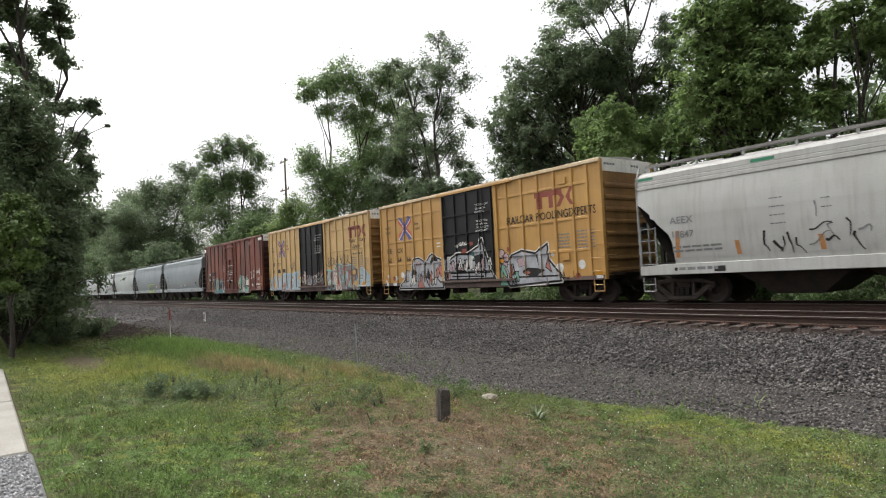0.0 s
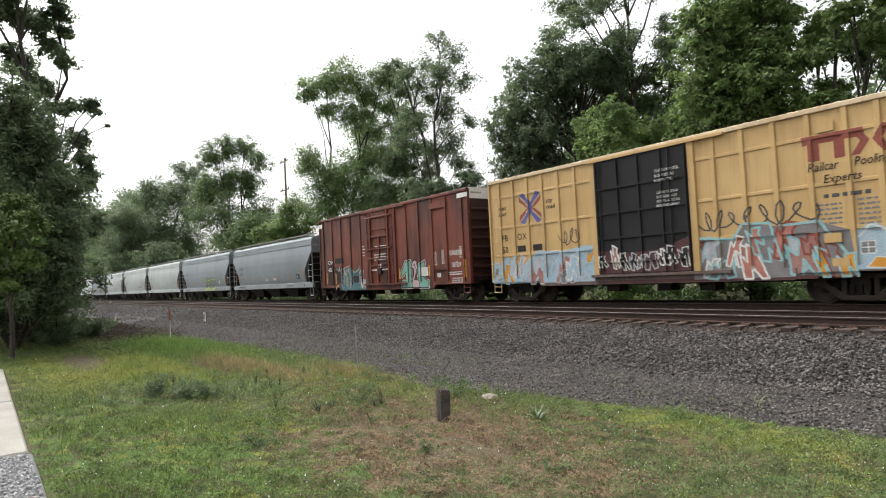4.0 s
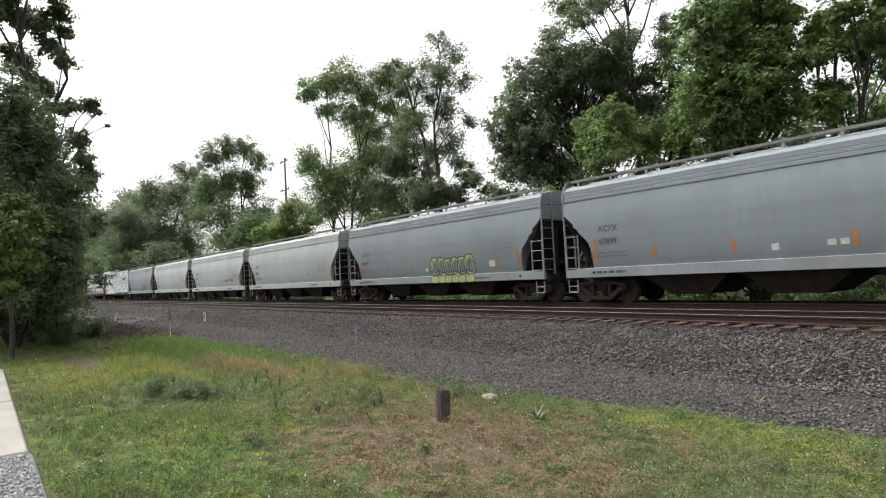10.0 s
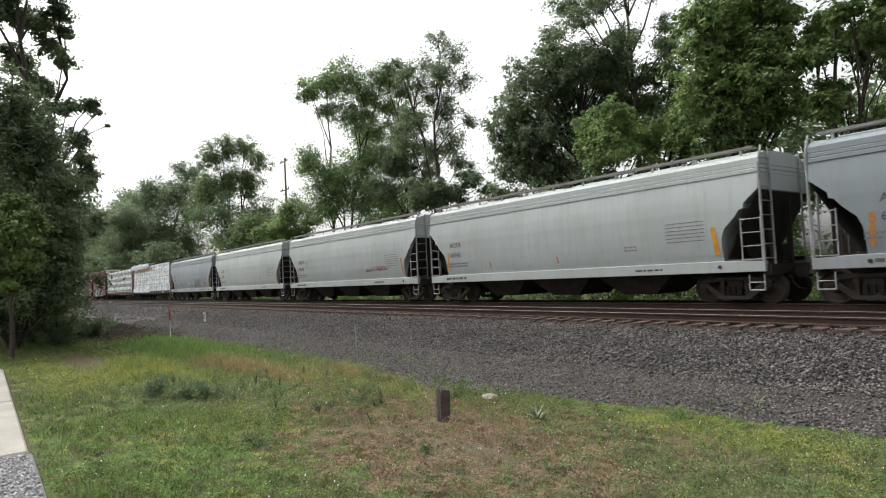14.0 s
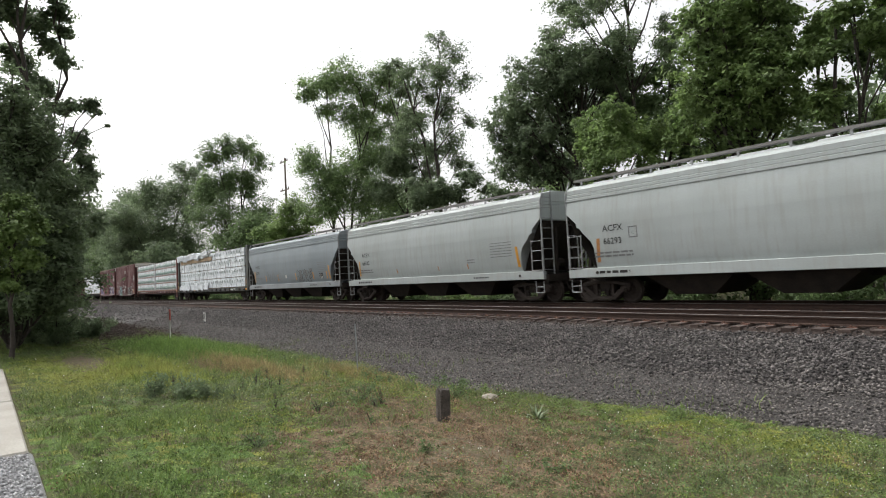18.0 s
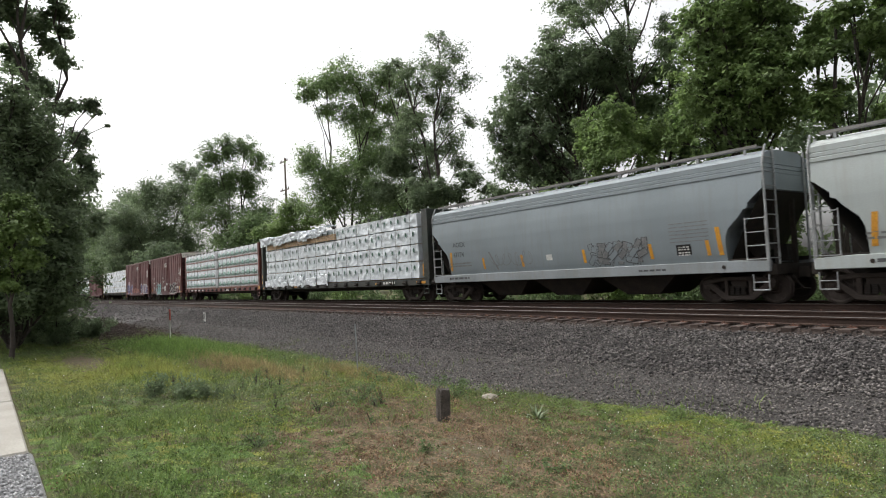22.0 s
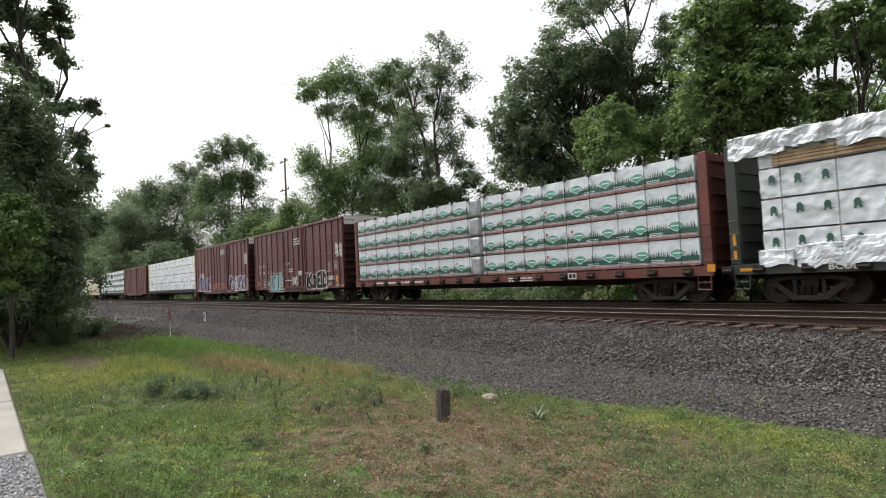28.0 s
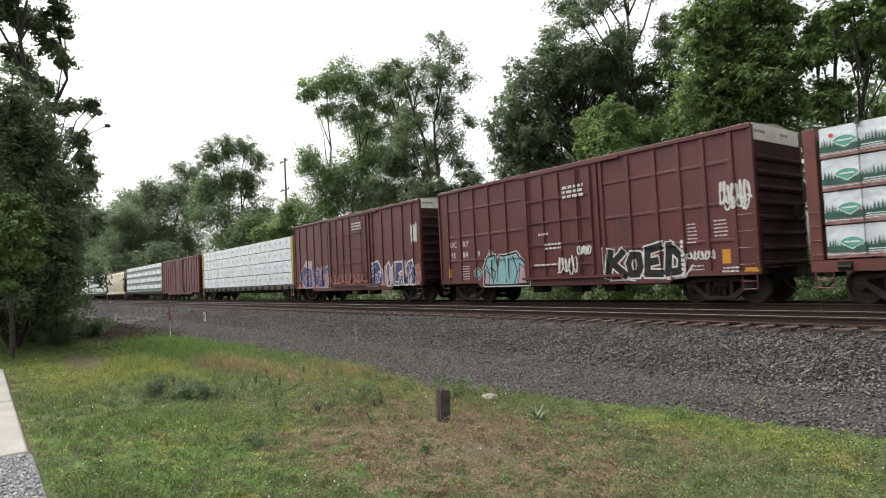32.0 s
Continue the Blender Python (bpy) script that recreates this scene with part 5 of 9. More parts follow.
    if not second:
        # silver piece across the lower side and the door, with blossoms and pale splashes
        sh = piece([(-5.75, 0.70), (-5.45, 1.0), (-5.1, 1.15), (-4.65, 1.15), (-4.55, 1.75), (-4.35, 2.15), (-3.95, 2.18), (-3.45, 2.0), (-3.4, 1.75), (-3.28, 2.0), (-3.0, 2.25), (-2.75, 2.32), (-2.45, 2.12), (-2.0, 2.0), (-2.0, 1.3), (-1.95, 0.70)], 0, 1, 0.07, 2, 0, [[(-3.4, 1.75), (-3.35, 1.1), (-3.0, 0.72)], [(-2.5, 1.6), (-2.5, 1.15), (-2.15, 0.95)]])
        sh += piece([(-4.65, 1.2), (-4.5, 1.72), (-4.15, 1.5), (-4.3, 1.25), (-4.55, 1.0)], 1, 1, 0.02, None, 1) + piece([(-3.2, 1.7), (-3.3, 1.2), (-2.85, 0.95), (-3.05, 1.4)], 1, 1, 0.02, None, 1) + piece([(-2.95, 1.8), (-2.9, 2.1), (-2.6, 2.2), (-2.3, 1.95), (-2.65, 2.0)], 1, 1, 0.02, None, 1)
        sh += piece([(-4.05, 0.72), (-3.8, 1.35), (-3.45, 0.72)], 3, 1, 0.04, None, 1) + piece([(-4.2, 1.85), (-3.9, 1.7), (-3.7, 1.95), (-3.9, 2.05)], 5, 1, 0.015, None, 1)
        sh += piece([(2.55, 0.70), (2.35, 1.1), (2.4, 1.6), (2.75, 1.95), (3.3, 2.1), (4.05, 1.95), (4.7, 2.28), (4.72, 1.7), (4.95, 1.45), (5.3, 1.15), (5.35, 0.86)], 0, 1, 0.08, 2, 0, [[(2.75, 1.6), (2.95, 0.8)], [(4.1, 1.9), (4.2, 1.5)], [(2.6, 1.05), (5.2, 1.05)]])
        sh += piece([(3.3, 1.25), (3.6, 1.4), (4.15, 1.35), (4.5, 1.28), (4.1, 1.1), (3.7, 1.08)], 1, 1, 0.03, None, 1) + piece([(3.4, 1.22), (3.6, 1.32), (3.75, 1.2), (3.55, 1.13)], 3, 1, 0.02, None, 1.6)
        sh += piece([(2.62, 0.8), (2.5, 1.4), (2.68, 1.6), (2.85, 0.85)], 3, 1, 0.03, None, 1) + piece([(4.55, 1.4), (4.7, 1.75), (4.85, 1.2)], 4, 1, 0.04, None, 1) + piece([(3.0, 1.75), (3.4, 1.85), (3.5, 1.5), (3.1, 1.45)], 5, 1, 0.015, None, 1)
        sh += piece([(2.0, 0.72), (2.1, 1.1), (2.4, 0.95), (2.5, 0.72)], 6, 1, 0.03, None, 1) + blossom(-2.0, 1.6, 0.36, 5, 7, 1, 2) + blossom(2.12, 1.75, 0.46, 5, 7, 1, 2)
        for k, (bx, bz, br, bk) in enumerate(((2.55, 2.2, 0.10, 8), (5.3, 1.35, 0.17, 2), (6.15, 1.02, 0.11, 8), (6.35, 1.42, 0.17, 2), (-6.25, 1.25, 0.12, 8), (-5.95, 1.25, 0.13, 2), (-6.75, 1.35, 0.09, 2), (-5.45, 1.4, 0.15, 2), (4.95, 1.85, 0.08, 2), (-5.2, 1.35, 0.14, 2), (-7.0, 1.12, 0.08, 2), (-2.9, 1.45, 0.08, 8))):
            sh += spot(bx, bz, br, bk, 0.3)
        sh += rect(-6.95, -6.75, 0.87, 1.05, 2) + rect(-6.3, -5.95, 0.87, 1.02, 2) + rect(-2.4, -2.1, 2.62, 2.68, 2) + rect(-2.4, -2.1, 2.78, 2.84, 2) + scrawl(5.4, 5.8, 0.9, 1.2, 33, 0.03, 1, 8)
        sh += [(p, k, 3 + lay) for p, k, lay in wildstyle(-5.3, -2.0, 0.74, 1.9, 8, [0, 0, 2, 3], [1, 1, 2], 34, 0.03, 0.5) + wildstyle(2.0, 3.2, 0.74, 1.7, 4, [0, 5, 6], [1, 1], 35, 0.03, 0.45)]
        marks("graffiti", sh, ["g_silver", "ink_black", "ink_white", "g_pink", "g_pink", "g_lilac", "g_mint", "reflector", "ink_red"], w, y, rects, yr, "silver sprayed graffiti with blossoms and black outline")
        sh = piece([(-1.76, 1.05), (-1.7, 1.45), (-1.3, 2.0), (-0.7, 2.2), (0.0, 2.15), (0.35, 2.3), (0.75, 2.45), (0.95, 2.75), (1.1, 2.3), (1.25, 1.9), (1.45, 1.4), (1.73, 1.05)], 0, 1, 0.09, 2, 0, [[(-1.5, 1.35), (1.4, 1.32)], [(-0.3, 1.9), (0.4, 1.85)], [(-1.2, 1.2), (1.0, 1.15)]])
        sh += piece([(-0.8, 1.75), (-0.3, 1.72), (0.25, 1.6), (-0.2, 1.42), (-0.75, 1.38), (-0.95, 1.55)], 1, 1, 0.05, None, 1) + piece([(-0.8, 1.66), (-0.4, 1.62), (-0.3, 1.48), (-0.75, 1.46)], 4, 1, 0.03, None, 1.7) + piece([(0.45, 2.05), (1.0, 2.1), (1.05, 1.72), (0.5, 1.68)], 1, 1, 0.03, None, 1)
        sh += piece([(-1.6, 1.4), (-1.3, 1.85), (-1.05, 1.95), (-1.35, 1.5)], 1, 1, 0.03, None, 1) + piece([(0.2, 1.5), (0.9, 1.6), (1.15, 1.4), (0.5, 1.35)], 2, 1, 0.04, None, 1) + piece([(0.15, 2.15), (0.4, 2.25), (0.45, 1.85), (0.2, 1.9)], 3, 1, 0.02, None, 1)
        sh += blossom(-1.5, 1.25, 0.20, 4, 5, 1, 2) + scrawl(-0.6, 0.0, 2.55, 2.72, 29, 0.04, 2, 7) + rect(-0.4, -0.05, 2.2, 2.4, 6, 1) + rect(0.15, 0.38, 2.52, 2.68, 6, 1) + spot(-0.75, 2.55, 0.08, 2)
        sh += [(p, k, 3 + lay) for p, k, lay in wildstyle(-1.7, 1.65, 1.06, 2.1, 8, [0, 0, 2, 4], [1, 1, 2], 36, 0.035, 0.5)]
        marks("graffiti", sh, ["g_silver", "ink_black", "ink_white", "g_teal", "g_lilac", "reflector", "ink_red"], w, -1.575, door_ribs, -1.625, "silver sprayed graffiti across the black door")
        marks("paint_patch", rect(7.0, 7.3, 0.9, 1.1), ["ink_white"], w, y, rects, yr)
        reflectors(rect(6.95, 7.35, 1.02, 1.14), ["reflector"], w, yr)
    else:
        sh = [([(-7.4, 0.80), (-7.4, 1.75), (-6.6, 1.55), (-5.6, 1.5), (-4.7, 2.05), (-3.4, 1.95), (-2.5, 2.1), (-2.0, 2.05), (-2.0, 0.80)], 0, 0)]
        sh += wildstyle(-7.3, -2.0, 0.76, 2.12, 15, [0, 0, 1, 2, 3, 4, 5], [1, 1, 0, 6], 41, 0.045, 0.75)
        marks("graffiti", sh, ["g_sky", "g_silver", "reflector", "g_grey", "g_rose", "ink_grey", "ink_white"], w, y, rects, yr, "pale blue and grey sprayed graffiti with white outlines")
        sh = [([(1.75, 0.76), (1.8, 2.0), (3.0, 1.85), (3.4, 2.3), (4.2, 2.15), (5.3, 2.15), (6.0, 1.9), (6.1, 0.76)], 0, 0)]
        sh += wildstyle(1.75, 6.1, 0.74, 2.25, 16, [0, 1, 1, 2, 3, 4], [5, 5, 6, 7], 43, 0.05, 0.8)
        sh += stroke([(1.85, 2.0), (3.0, 1.88), (3.3, 2.3), (4.05, 2.25), (4.35, 1.2)], 0.07, 5, 16) + stroke([(4.4, 2.15), (5.3, 2.18), (5.9, 1.3)], 0.07, 5, 16)
        marks("graffiti", sh, ["g_grey", "g_rose", "g_silver", "reflector", "g_pink", "g_cyan", "ink_white", "ink_red"], w, y, rects, yr, "dull red and grey sprayed graffiti with pale cyan outlines")
        sh = scrawl(2.0, 3.3, 2.12, 2.78, 44, 0.045, 0, 6) + scrawl(3.3, 5.2, 2.15, 2.85, 46, 0.045, 0, 7) + scrawl(-3.5, -2.6, 2.1, 2.8, 48, 0.035, 0, 5)
        marks("graffiti", sh, ["ink_dark"], w, y, rects, yr, "thin black sprayed scrawl")
        sh = [([(-1.76, 1.05), (-1.76, 1.85), (-0.6, 1.7), (0.6, 1.75), (1.72, 2.1), (1.72, 1.05)], 0, 0)]
        sh += wildstyle(-1.74, 1.7, 1.06, 2.0, 9, [0, 1, 2, 4], [3, 3, 5], 45, 0.035, 0.6)
        marks("graffiti", sh, ["g_maroon", "g_rose", "ink_black", "ink_white", "g_grey", "g_silver"], w, -1.575, door_ribs, -1.625, "dark red and white sprayed graffiti across the black door")
        sh = [([(6.1, 0.90), (6.12, 1.85), (6.5, 2.05), (6.95, 1.75), (7.3, 1.5), (7.42, 0.90)], 0, 0)]
        sh += stroke([(6.15, 1.7), (6.45, 2.0), (6.85, 1.8)], 0.05, 1, 1) + rect(6.18, 6.52, 1.27, 1.60, 1, 2) + rect(6.21, 6.34, 1.30, 1.42, 2, 3) + rect(6.36, 6.49, 1.30, 1.42, 2, 3) + rect(6.21, 6.34, 1.45, 1.57, 2, 3) + rect(6.36, 6.49, 1.45, 1.57, 2, 3)
        sh += piece([(6.3, 0.95), (6.5, 1.2), (6.9, 1.15), (6.8, 0.92)], 3, 1, 0.03, None, 1)
        marks("graffiti", sh, ["g_sky", "ink_white", "ink_grey", "reflector"], w, y, rects, yr, "pale blue sprayed block with a white square")
        marks("data_lettering", bars(5.45, 2.74, 1.05, 1, 0.10, 0.04, 0, 49), ["ink_dark"], w, y, rects, yr)
        marks("sill_mark", rect(-1.9, 5.2, 0.70, 0.80), ["g_maroon"], w, yr)
    # hinges and placard boards
    for px, pz in ((5.6, 4.55), (5.6, 1.72), (5.75, 1.08)):
        bm = bmesh.new()
        box(bm, px - 0.2, px + 0.2, y - 0.05, y, pz - 0.12, pz + 0.12)
        part("placard_board", bm, paint, w)
    return enlist(w)


yellow_boxcar(-28.42, -13.70, M["yellow"], "mustard-yellow boxcar with a black sliding door and silver graffiti", 2, False)
yellow_boxcar(-44.53, -29.72, M["yellow_pale"], "faded yellow boxcar with a black sliding door and pale blue graffiti", 3, True)

# rusty red boxcar
c, h = span(-60.90, -46.02)
w, rects, y, yr = boxcar(c, h, M["red"], M["red"], "streaked rusty-red boxcar with teal and mint graffiti", [], [-6.95, -5.8, -4.63, -3.46, -2.28, 2.44, 3.53, 4.67, 5.78, 6.98], (-1.52, 1.24, M["red"]), 4, M["galvanised"], M["roof"])
enlist(w)
marks("lettering", words("CNA", 0.25, -6.42, 2.28, stretch=0.95) + words("406", 0.25, -6.42, 1.84, stretch=0.95) + words("115", 0.25, -5.36, 1.84, stretch=0.95), ["ink_white"], w, y, rects, yr, "white reporting mark and number")
marks("paint_patch", rect(-6.45, -5.72, 1.0, 2.55) + rect(-5.55, -4.62, 1.1, 2.12) + rect(-5.5, -4.4, 2.3, 2.62), ["grime_and_shade"], w, y + 0.002, rects, yr + 0.002)
sh = [([(-5.0, 0.70), (-4.75, 1.3), (-4.35, 1.95), (-3.65, 2.02), (-3.0, 1.75), (-2.52, 2.03), (-2.36, 1.2), (-1.78, 0.9), (-1.78, 0.70)], 0, 0)]
sh += wildstyle(-4.9, -1.8, 0.72, 1.98, 11, [0, 0, 3, 4], [1, 4, 5, 0], 52, 0.04, 0.7)
for q in ([(-4.5, 0.75), (-4.35, 1.85), (-4.05, 1.6), (-3.9, 0.9)], [(-3.85, 1.95), (-3.5, 1.35), (-3.55, 0.8)], [(-3.3, 1.8), (-3.05, 1.7), (-2.6, 1.85), (-2.5, 2.1)], [(-2.45, 1.9), (-2.3, 1.1), (-1.8, 0.85)], [(-5.5, 0.75), (-5.2, 1.0), (-4.9, 0.78)], [(-4.4, 2.0), (-4.0, 2.05), (-3.7, 2.1)]):
    sh += stroke(q, 0.05, 5, 12)
sh += rect(-3.28, -2.62, 1.12, 1.5, 2, 13)
marks("graffiti", sh, ["g_teal", "g_lilac", "ink_black", "g_sky", "g_deep", "g_cream"], w, y, rects, yr, "dark teal sprayed graffiti with cream outlines")
sh = piece([(1.8, 1.5), (2.25, 2.08), (2.7, 2.12), (2.8, 1.8), (2.75, 1.05), (2.9, 0.95), (2.9, 0.74), (1.9, 0.74), (2.0, 1.1), (2.3, 1.08), (2.35, 1.6), (2.1, 1.4), (1.9, 1.28)], 0, 2, 0.05, 3, 0)
sh += piece([(3.3, 1.8), (3.95, 2.05), (3.95, 1.55), (3.6, 1.45), (3.95, 1.15), (4.25, 1.05), (4.3, 0.74), (3.5, 0.74), (3.35, 1.15), (3.3, 1.45)], 0, 2, 0.05, 3, 0, [[(3.6, 1.25), (3.95, 1.3), (4.05, 1.15)]])
sh += piece([(2.72, 1.75), (2.95, 2.1), (3.2, 2.1), (3.32, 1.75), (3.12, 1.35), (3.02, 1.15), (3.25, 1.15), (3.5, 1.0), (3.5, 0.74), (2.88, 0.74), (2.82, 1.1), (3.0, 1.5), (2.95, 1.7)], 1, 2, 0.05, None, 1, [[(2.95, 1.85), (3.08, 1.9), (3.12, 1.7)]])
marks("graffiti", sh, ["g_mint", "g_lilac", "ink_black", "ink_white"], w, y, rects, yr, "mint and lilac sprayed graffiti with black outline")
marks("graffiti", scrawl(6.0, 6.9, 2.18, 2.42, 55, 0.032, 0, 9) + scrawl(6.1, 6.8, 1.62, 1.88, 56, 0.02, 0, 11), ["ink_white"], w, y, rects, yr, "white sprayed tags")
reflectors(rect(7.02, 7.16, 1.12, 1.95) + rect(3.1, 3.2, 1.45, 1.95) + rect(4.25, 4.35, 1.3, 1.8) + rect(1.62, 1.74, 1.2, 1.75) + rect(-6.7, -6.6, 1.1, 1.75) + rect(-5.5, -5.4, 1.1, 1.75) + rect(-1.7, -1.6, 1.2, 1.7), ["reflector"], w, y, rects, yr)
sh = bars(4.75, 2.35, 0.22, 7, 0.045, 0.05, 0, 57) + bars(5.35, 2.4, 0.2, 7, 0.045, 0.05, 0, 58) + bars(6.7, 2.5, 0.25, 6, 0.04, 0.05, 0, 59) + bars(6.1, 1.1, 0.8, 3, 0.04, 0.05, 0, 60) + bars(-2.1, 3.1, 0.6, 4, 0.05, 0.12, 0, 61)
sh += rect(5.85, 6.85, 1.28, 1.33) + rect(5.85, 6.85, 1.38, 1.42) + rect(4.95, 5.25, 1.2, 1.4) + rect(3.55, 4.2, 1.3, 1.72)
marks("data_lettering", sh, ["ink_white"], w, y, rects, yr)
marks("door_lettering", bars(-0.5, 3.0, 1.2, 1, 0.05, 0.05, 0, 62) + bars(-0.6, 2.55, 1.3, 3, 0.05, 0.09, 0, 63) + bars(-0.2, 1.95, 0.3, 3, 0.12, 0.05, 0, 64) + bars(-1.0, 1.72, 1.8, 1, 0.07, 0.05, 0, 65), ["ink_white"], w, -1.62)
for x0, x1, z0, z1 in ((-1.02, -0.94, 1.05, 4.85), (0.80, 0.90, 0.95, 4.95), (-1.45, 1.15, 4.58, 4.66), (-0.94, 0.80, 3.52, 3.60), (-1.45, 0.80, 2.34, 2.42), (-0.1, -0.03, 2.42, 3.52), (-1.45, 1.15, 2.86, 2.92), (-0.3, -0.2, 1.1, 2.34), (0.2, 0.75, 2.0, 2.07), (-0.9, -0.3, 1.95, 2.02)):
    bm = bmesh.new()
    box(bm, x0, x1, -1.66, -1.57, z0, z1)
    part("door_bar", bm, M["red"], w, bevel=0.01)
bm = bmesh.new()
box(bm, -0.12, 0.12, -1.69, -1.57, 1.55, 1.85)
part("door_lock", bm, M["grime_and_shade"], w, "dark door lock box")
marks("corner_patch", rect(6.75, 7.5, 4.72, 4.92) + rect(-7.5, -7.0, 4.6, 4.85), ["galvanised"], w, yr)
bm = bmesh.new()
box(bm, 4.55, 5.9, yr - 0.03, yr + 0.02, 1.55, 1.60)
box(bm, 4.55, 5.9, yr - 0.03, yr + 0.02, 4.45, 4.75)
part("placard_frame", bm, M["red"], w)

# six grey hoppers
def grey_hopper(a, b, paint, mark, number, label, seed, tape="rust_tape", ink="ink_dark", inset=1.6):
    c, h = span(a, b)
    w = enlist(hopper(c, h, paint, M["hopper_sill"] if paint != M["hopper_grey"] else M["hopper_grey"], label, seed))
    hopper_marks(w, mark, number, ink, h, seed * 7, tape, inset)
    return w, h


w, h = grey_hopper(-77.75, -62.15, M["hopper_blue"], "ACFX", "67899", "blue-grey covered hopper wagon with faded orange tape", 5)
tapes(w, (-4.1, -1.5, 1.6, 3.95), M["rust_tape"])
on_hopper(w, "placard", rect(5.2, 5.7, 1.54, 1.86), ["ink_black"], "black data placard")
on_hopper(w, "placard_lettering", bars(5.25, 1.76, 0.2, 2, 0.04, 0.03, 0, 71, 1) + bars(5.3, 1.60, 0.3, 1, 0.04, 0.03, 0, 72, 1), ["ink_white"])
on_hopper(w, "data_patch", rect(-0.4, -0.2, 1.5, 1.68) + rect(1.0, 1.2, 1.55, 1.7) + rect(1.3, 1.5, 1.55, 1.7), ["ink_white"])
w, h = grey_hopper(-94.4, -78.85, M["hopper_blue"], "ACFX", "66541", "blue-grey covered hopper wagon with lime-green graffiti", 6)
tapes(w, (-3.8, -1.4, 5.0), M["rust_tape"])
def bubble(x, z, rx, rz, turn=0.0):
    """A rounded sprayed form."""
    return [(x + rx * math.copysign(abs(math.cos(q)) ** 0.7, math.cos(q)) + turn * rz * math.sin(q), z + rz * math.copysign(abs(math.sin(q)) ** 0.7, math.sin(q))) for q in (2 * math.pi * i / 14 for i in range(14))]


upper, lower = [], []
for i, (bx, br, bt) in enumerate(((0.45, 0.34, 0.1), (0.98, 0.32, -0.08), (1.5, 0.33, 0.05), (2.02, 0.33, -0.1), (2.52, 0.32, 0.08), (3.05, 0.36, 0.0))):
    bx, up_ = bx + 0.22, 0.10 * abs(i - 2.5) / 2.5
    side = -1 if i % 2 else 1
    cuts_ = [[(bx - 0.10 * side, 1.86 + up_), (bx + 0.05 * side, 1.76), (bx - 0.02 * side, 1.60)], [(bx + 0.11 * side, 1.52), (bx + 0.04 * side, 1.42), (bx - 0.08 * side, 1.40)]]
    upper += piece(bubble(bx, 1.66 + up_ * 0.5, br, 0.38 + up_ * 0.5 + 0.03 * (i % 2), bt), 0, 1, 0.04, None, i * 0.01, cuts_)
    lower += piece(bubble(bx + 0.03, 1.09, br * 0.95, 0.165, bt), 0, 1, 0.03, None, i * 0.01, [[(bx, 1.2), (bx + 0.05, 0.98)]])
on_hopper(w, "graffiti", upper, ["g_lime", "ink_black"], "lime-green sprayed graffiti with black outline")
marks("graffiti", lower, ["g_lime", "ink_dark"], w, -1.54, label="lime-green sprayed graffiti on the sill")
on_hopper(w, "data_patch", rect(-0.1, 0.1, 1.5, 1.65) + rect(4.6, 4.95, 1.55, 1.8), ["ink_white", "ink_black"])
w, h = grey_hopper(-111.3, -95.6, M["hopper_grey"], "ACFX", "66545", "light grey covered hopper wagon with orange tape", 7, "reflector", "ink_dark", 1.6)
tapes(w, (-3.6, 0.2), M["rust_tape"], 1.5, 1.75, 0.08)
w, h = grey_hopper(-128.15, -112.45, M["hopper_grey"], "ACFX", "66293", "light grey covered hopper wagon with a clean black number", 8, "rust_tape", "ink_black", 1.65)
on_hopper(w, "number_box", rect(-5.15, -4.80, 2.55, 2.59) + rect(-5.15, -4.80, 2.21, 2.25) + rect(-5.15, -5.11, 2.21, 2.59) + rect(-4.84, -4.80, 2.21, 2.59) + words("C", 0.1, -5.03, 2.33), ["ink_grey"])
on_hopper(w, "graffiti", scrawl(2.7, 3.5, 1.68, 1.84, 86, 0.025, 0, 9) + scrawl(3.75, 4.95, 1.70, 1.98, 87, 0.045, 1, 8), ["ink_black", "ink_red"], "black and dark red sprayed tags")
w, h = grey_hopper(-145.07, -129.42, M["hopper_grey"], "ACFX", "66332", "light grey covered hopper wagon with rust spots", 9, "reflector", "ink_dark", 1.75)
tapes(w, (-2.6, 1.0, 3.2), M["rust_tape"], 1.5, 1.72, 0.07)
w, h = grey_hopper(-161.8, -146.2, M["hopper_blue"], "AOEX", "67774", "blue-grey covered hopper wagon with yellow tape and black scrawls", 10, "reflector")
tapes(w, (-4.2, -1.85, 1.3, 4.05, 6.0), M["reflector"], 1.46, 1.94, 0.12)
on_hopper(w, "graffiti", throwup(1.6, 3.9, 1.36, 2.1, 6, [2, 1], 0, 91, 0.028) + scrawl(-3.6, -1.2, 1.5, 2.1, 92, 0.025, 1, 10) + stroke([(-3.75, 2.15), (-3.5, 1.75), (-3.3, 1.4)], 0.08, 1, 1), ["ink_dark", "ink_grey", "hopper_blue"], "black sprayed scrawls")
on_hopper(w, "data_patch", rect(-0.5, -0.2, 1.64, 1.86), ["ink_white"])
on_hopper(w, "placard", rect(5.0, 5.5, 1.52, 1.84), ["ink_black"], "black data placard")
on_hopper(w, "placard_lettering", bars(5.06, 1.74, 0.38, 2, 0.04, 0.03, 0, 93, 1) + bars(5.06, 1.57, 0.38, 2, 0.04, 0.03, 0, 94, 1), ["ink_white"])

# lumber wagon, dark green, wrap with small tree prints, torn along the top
TIERS = [1.18, 2.04, 2.90, 3.74, 4.56]


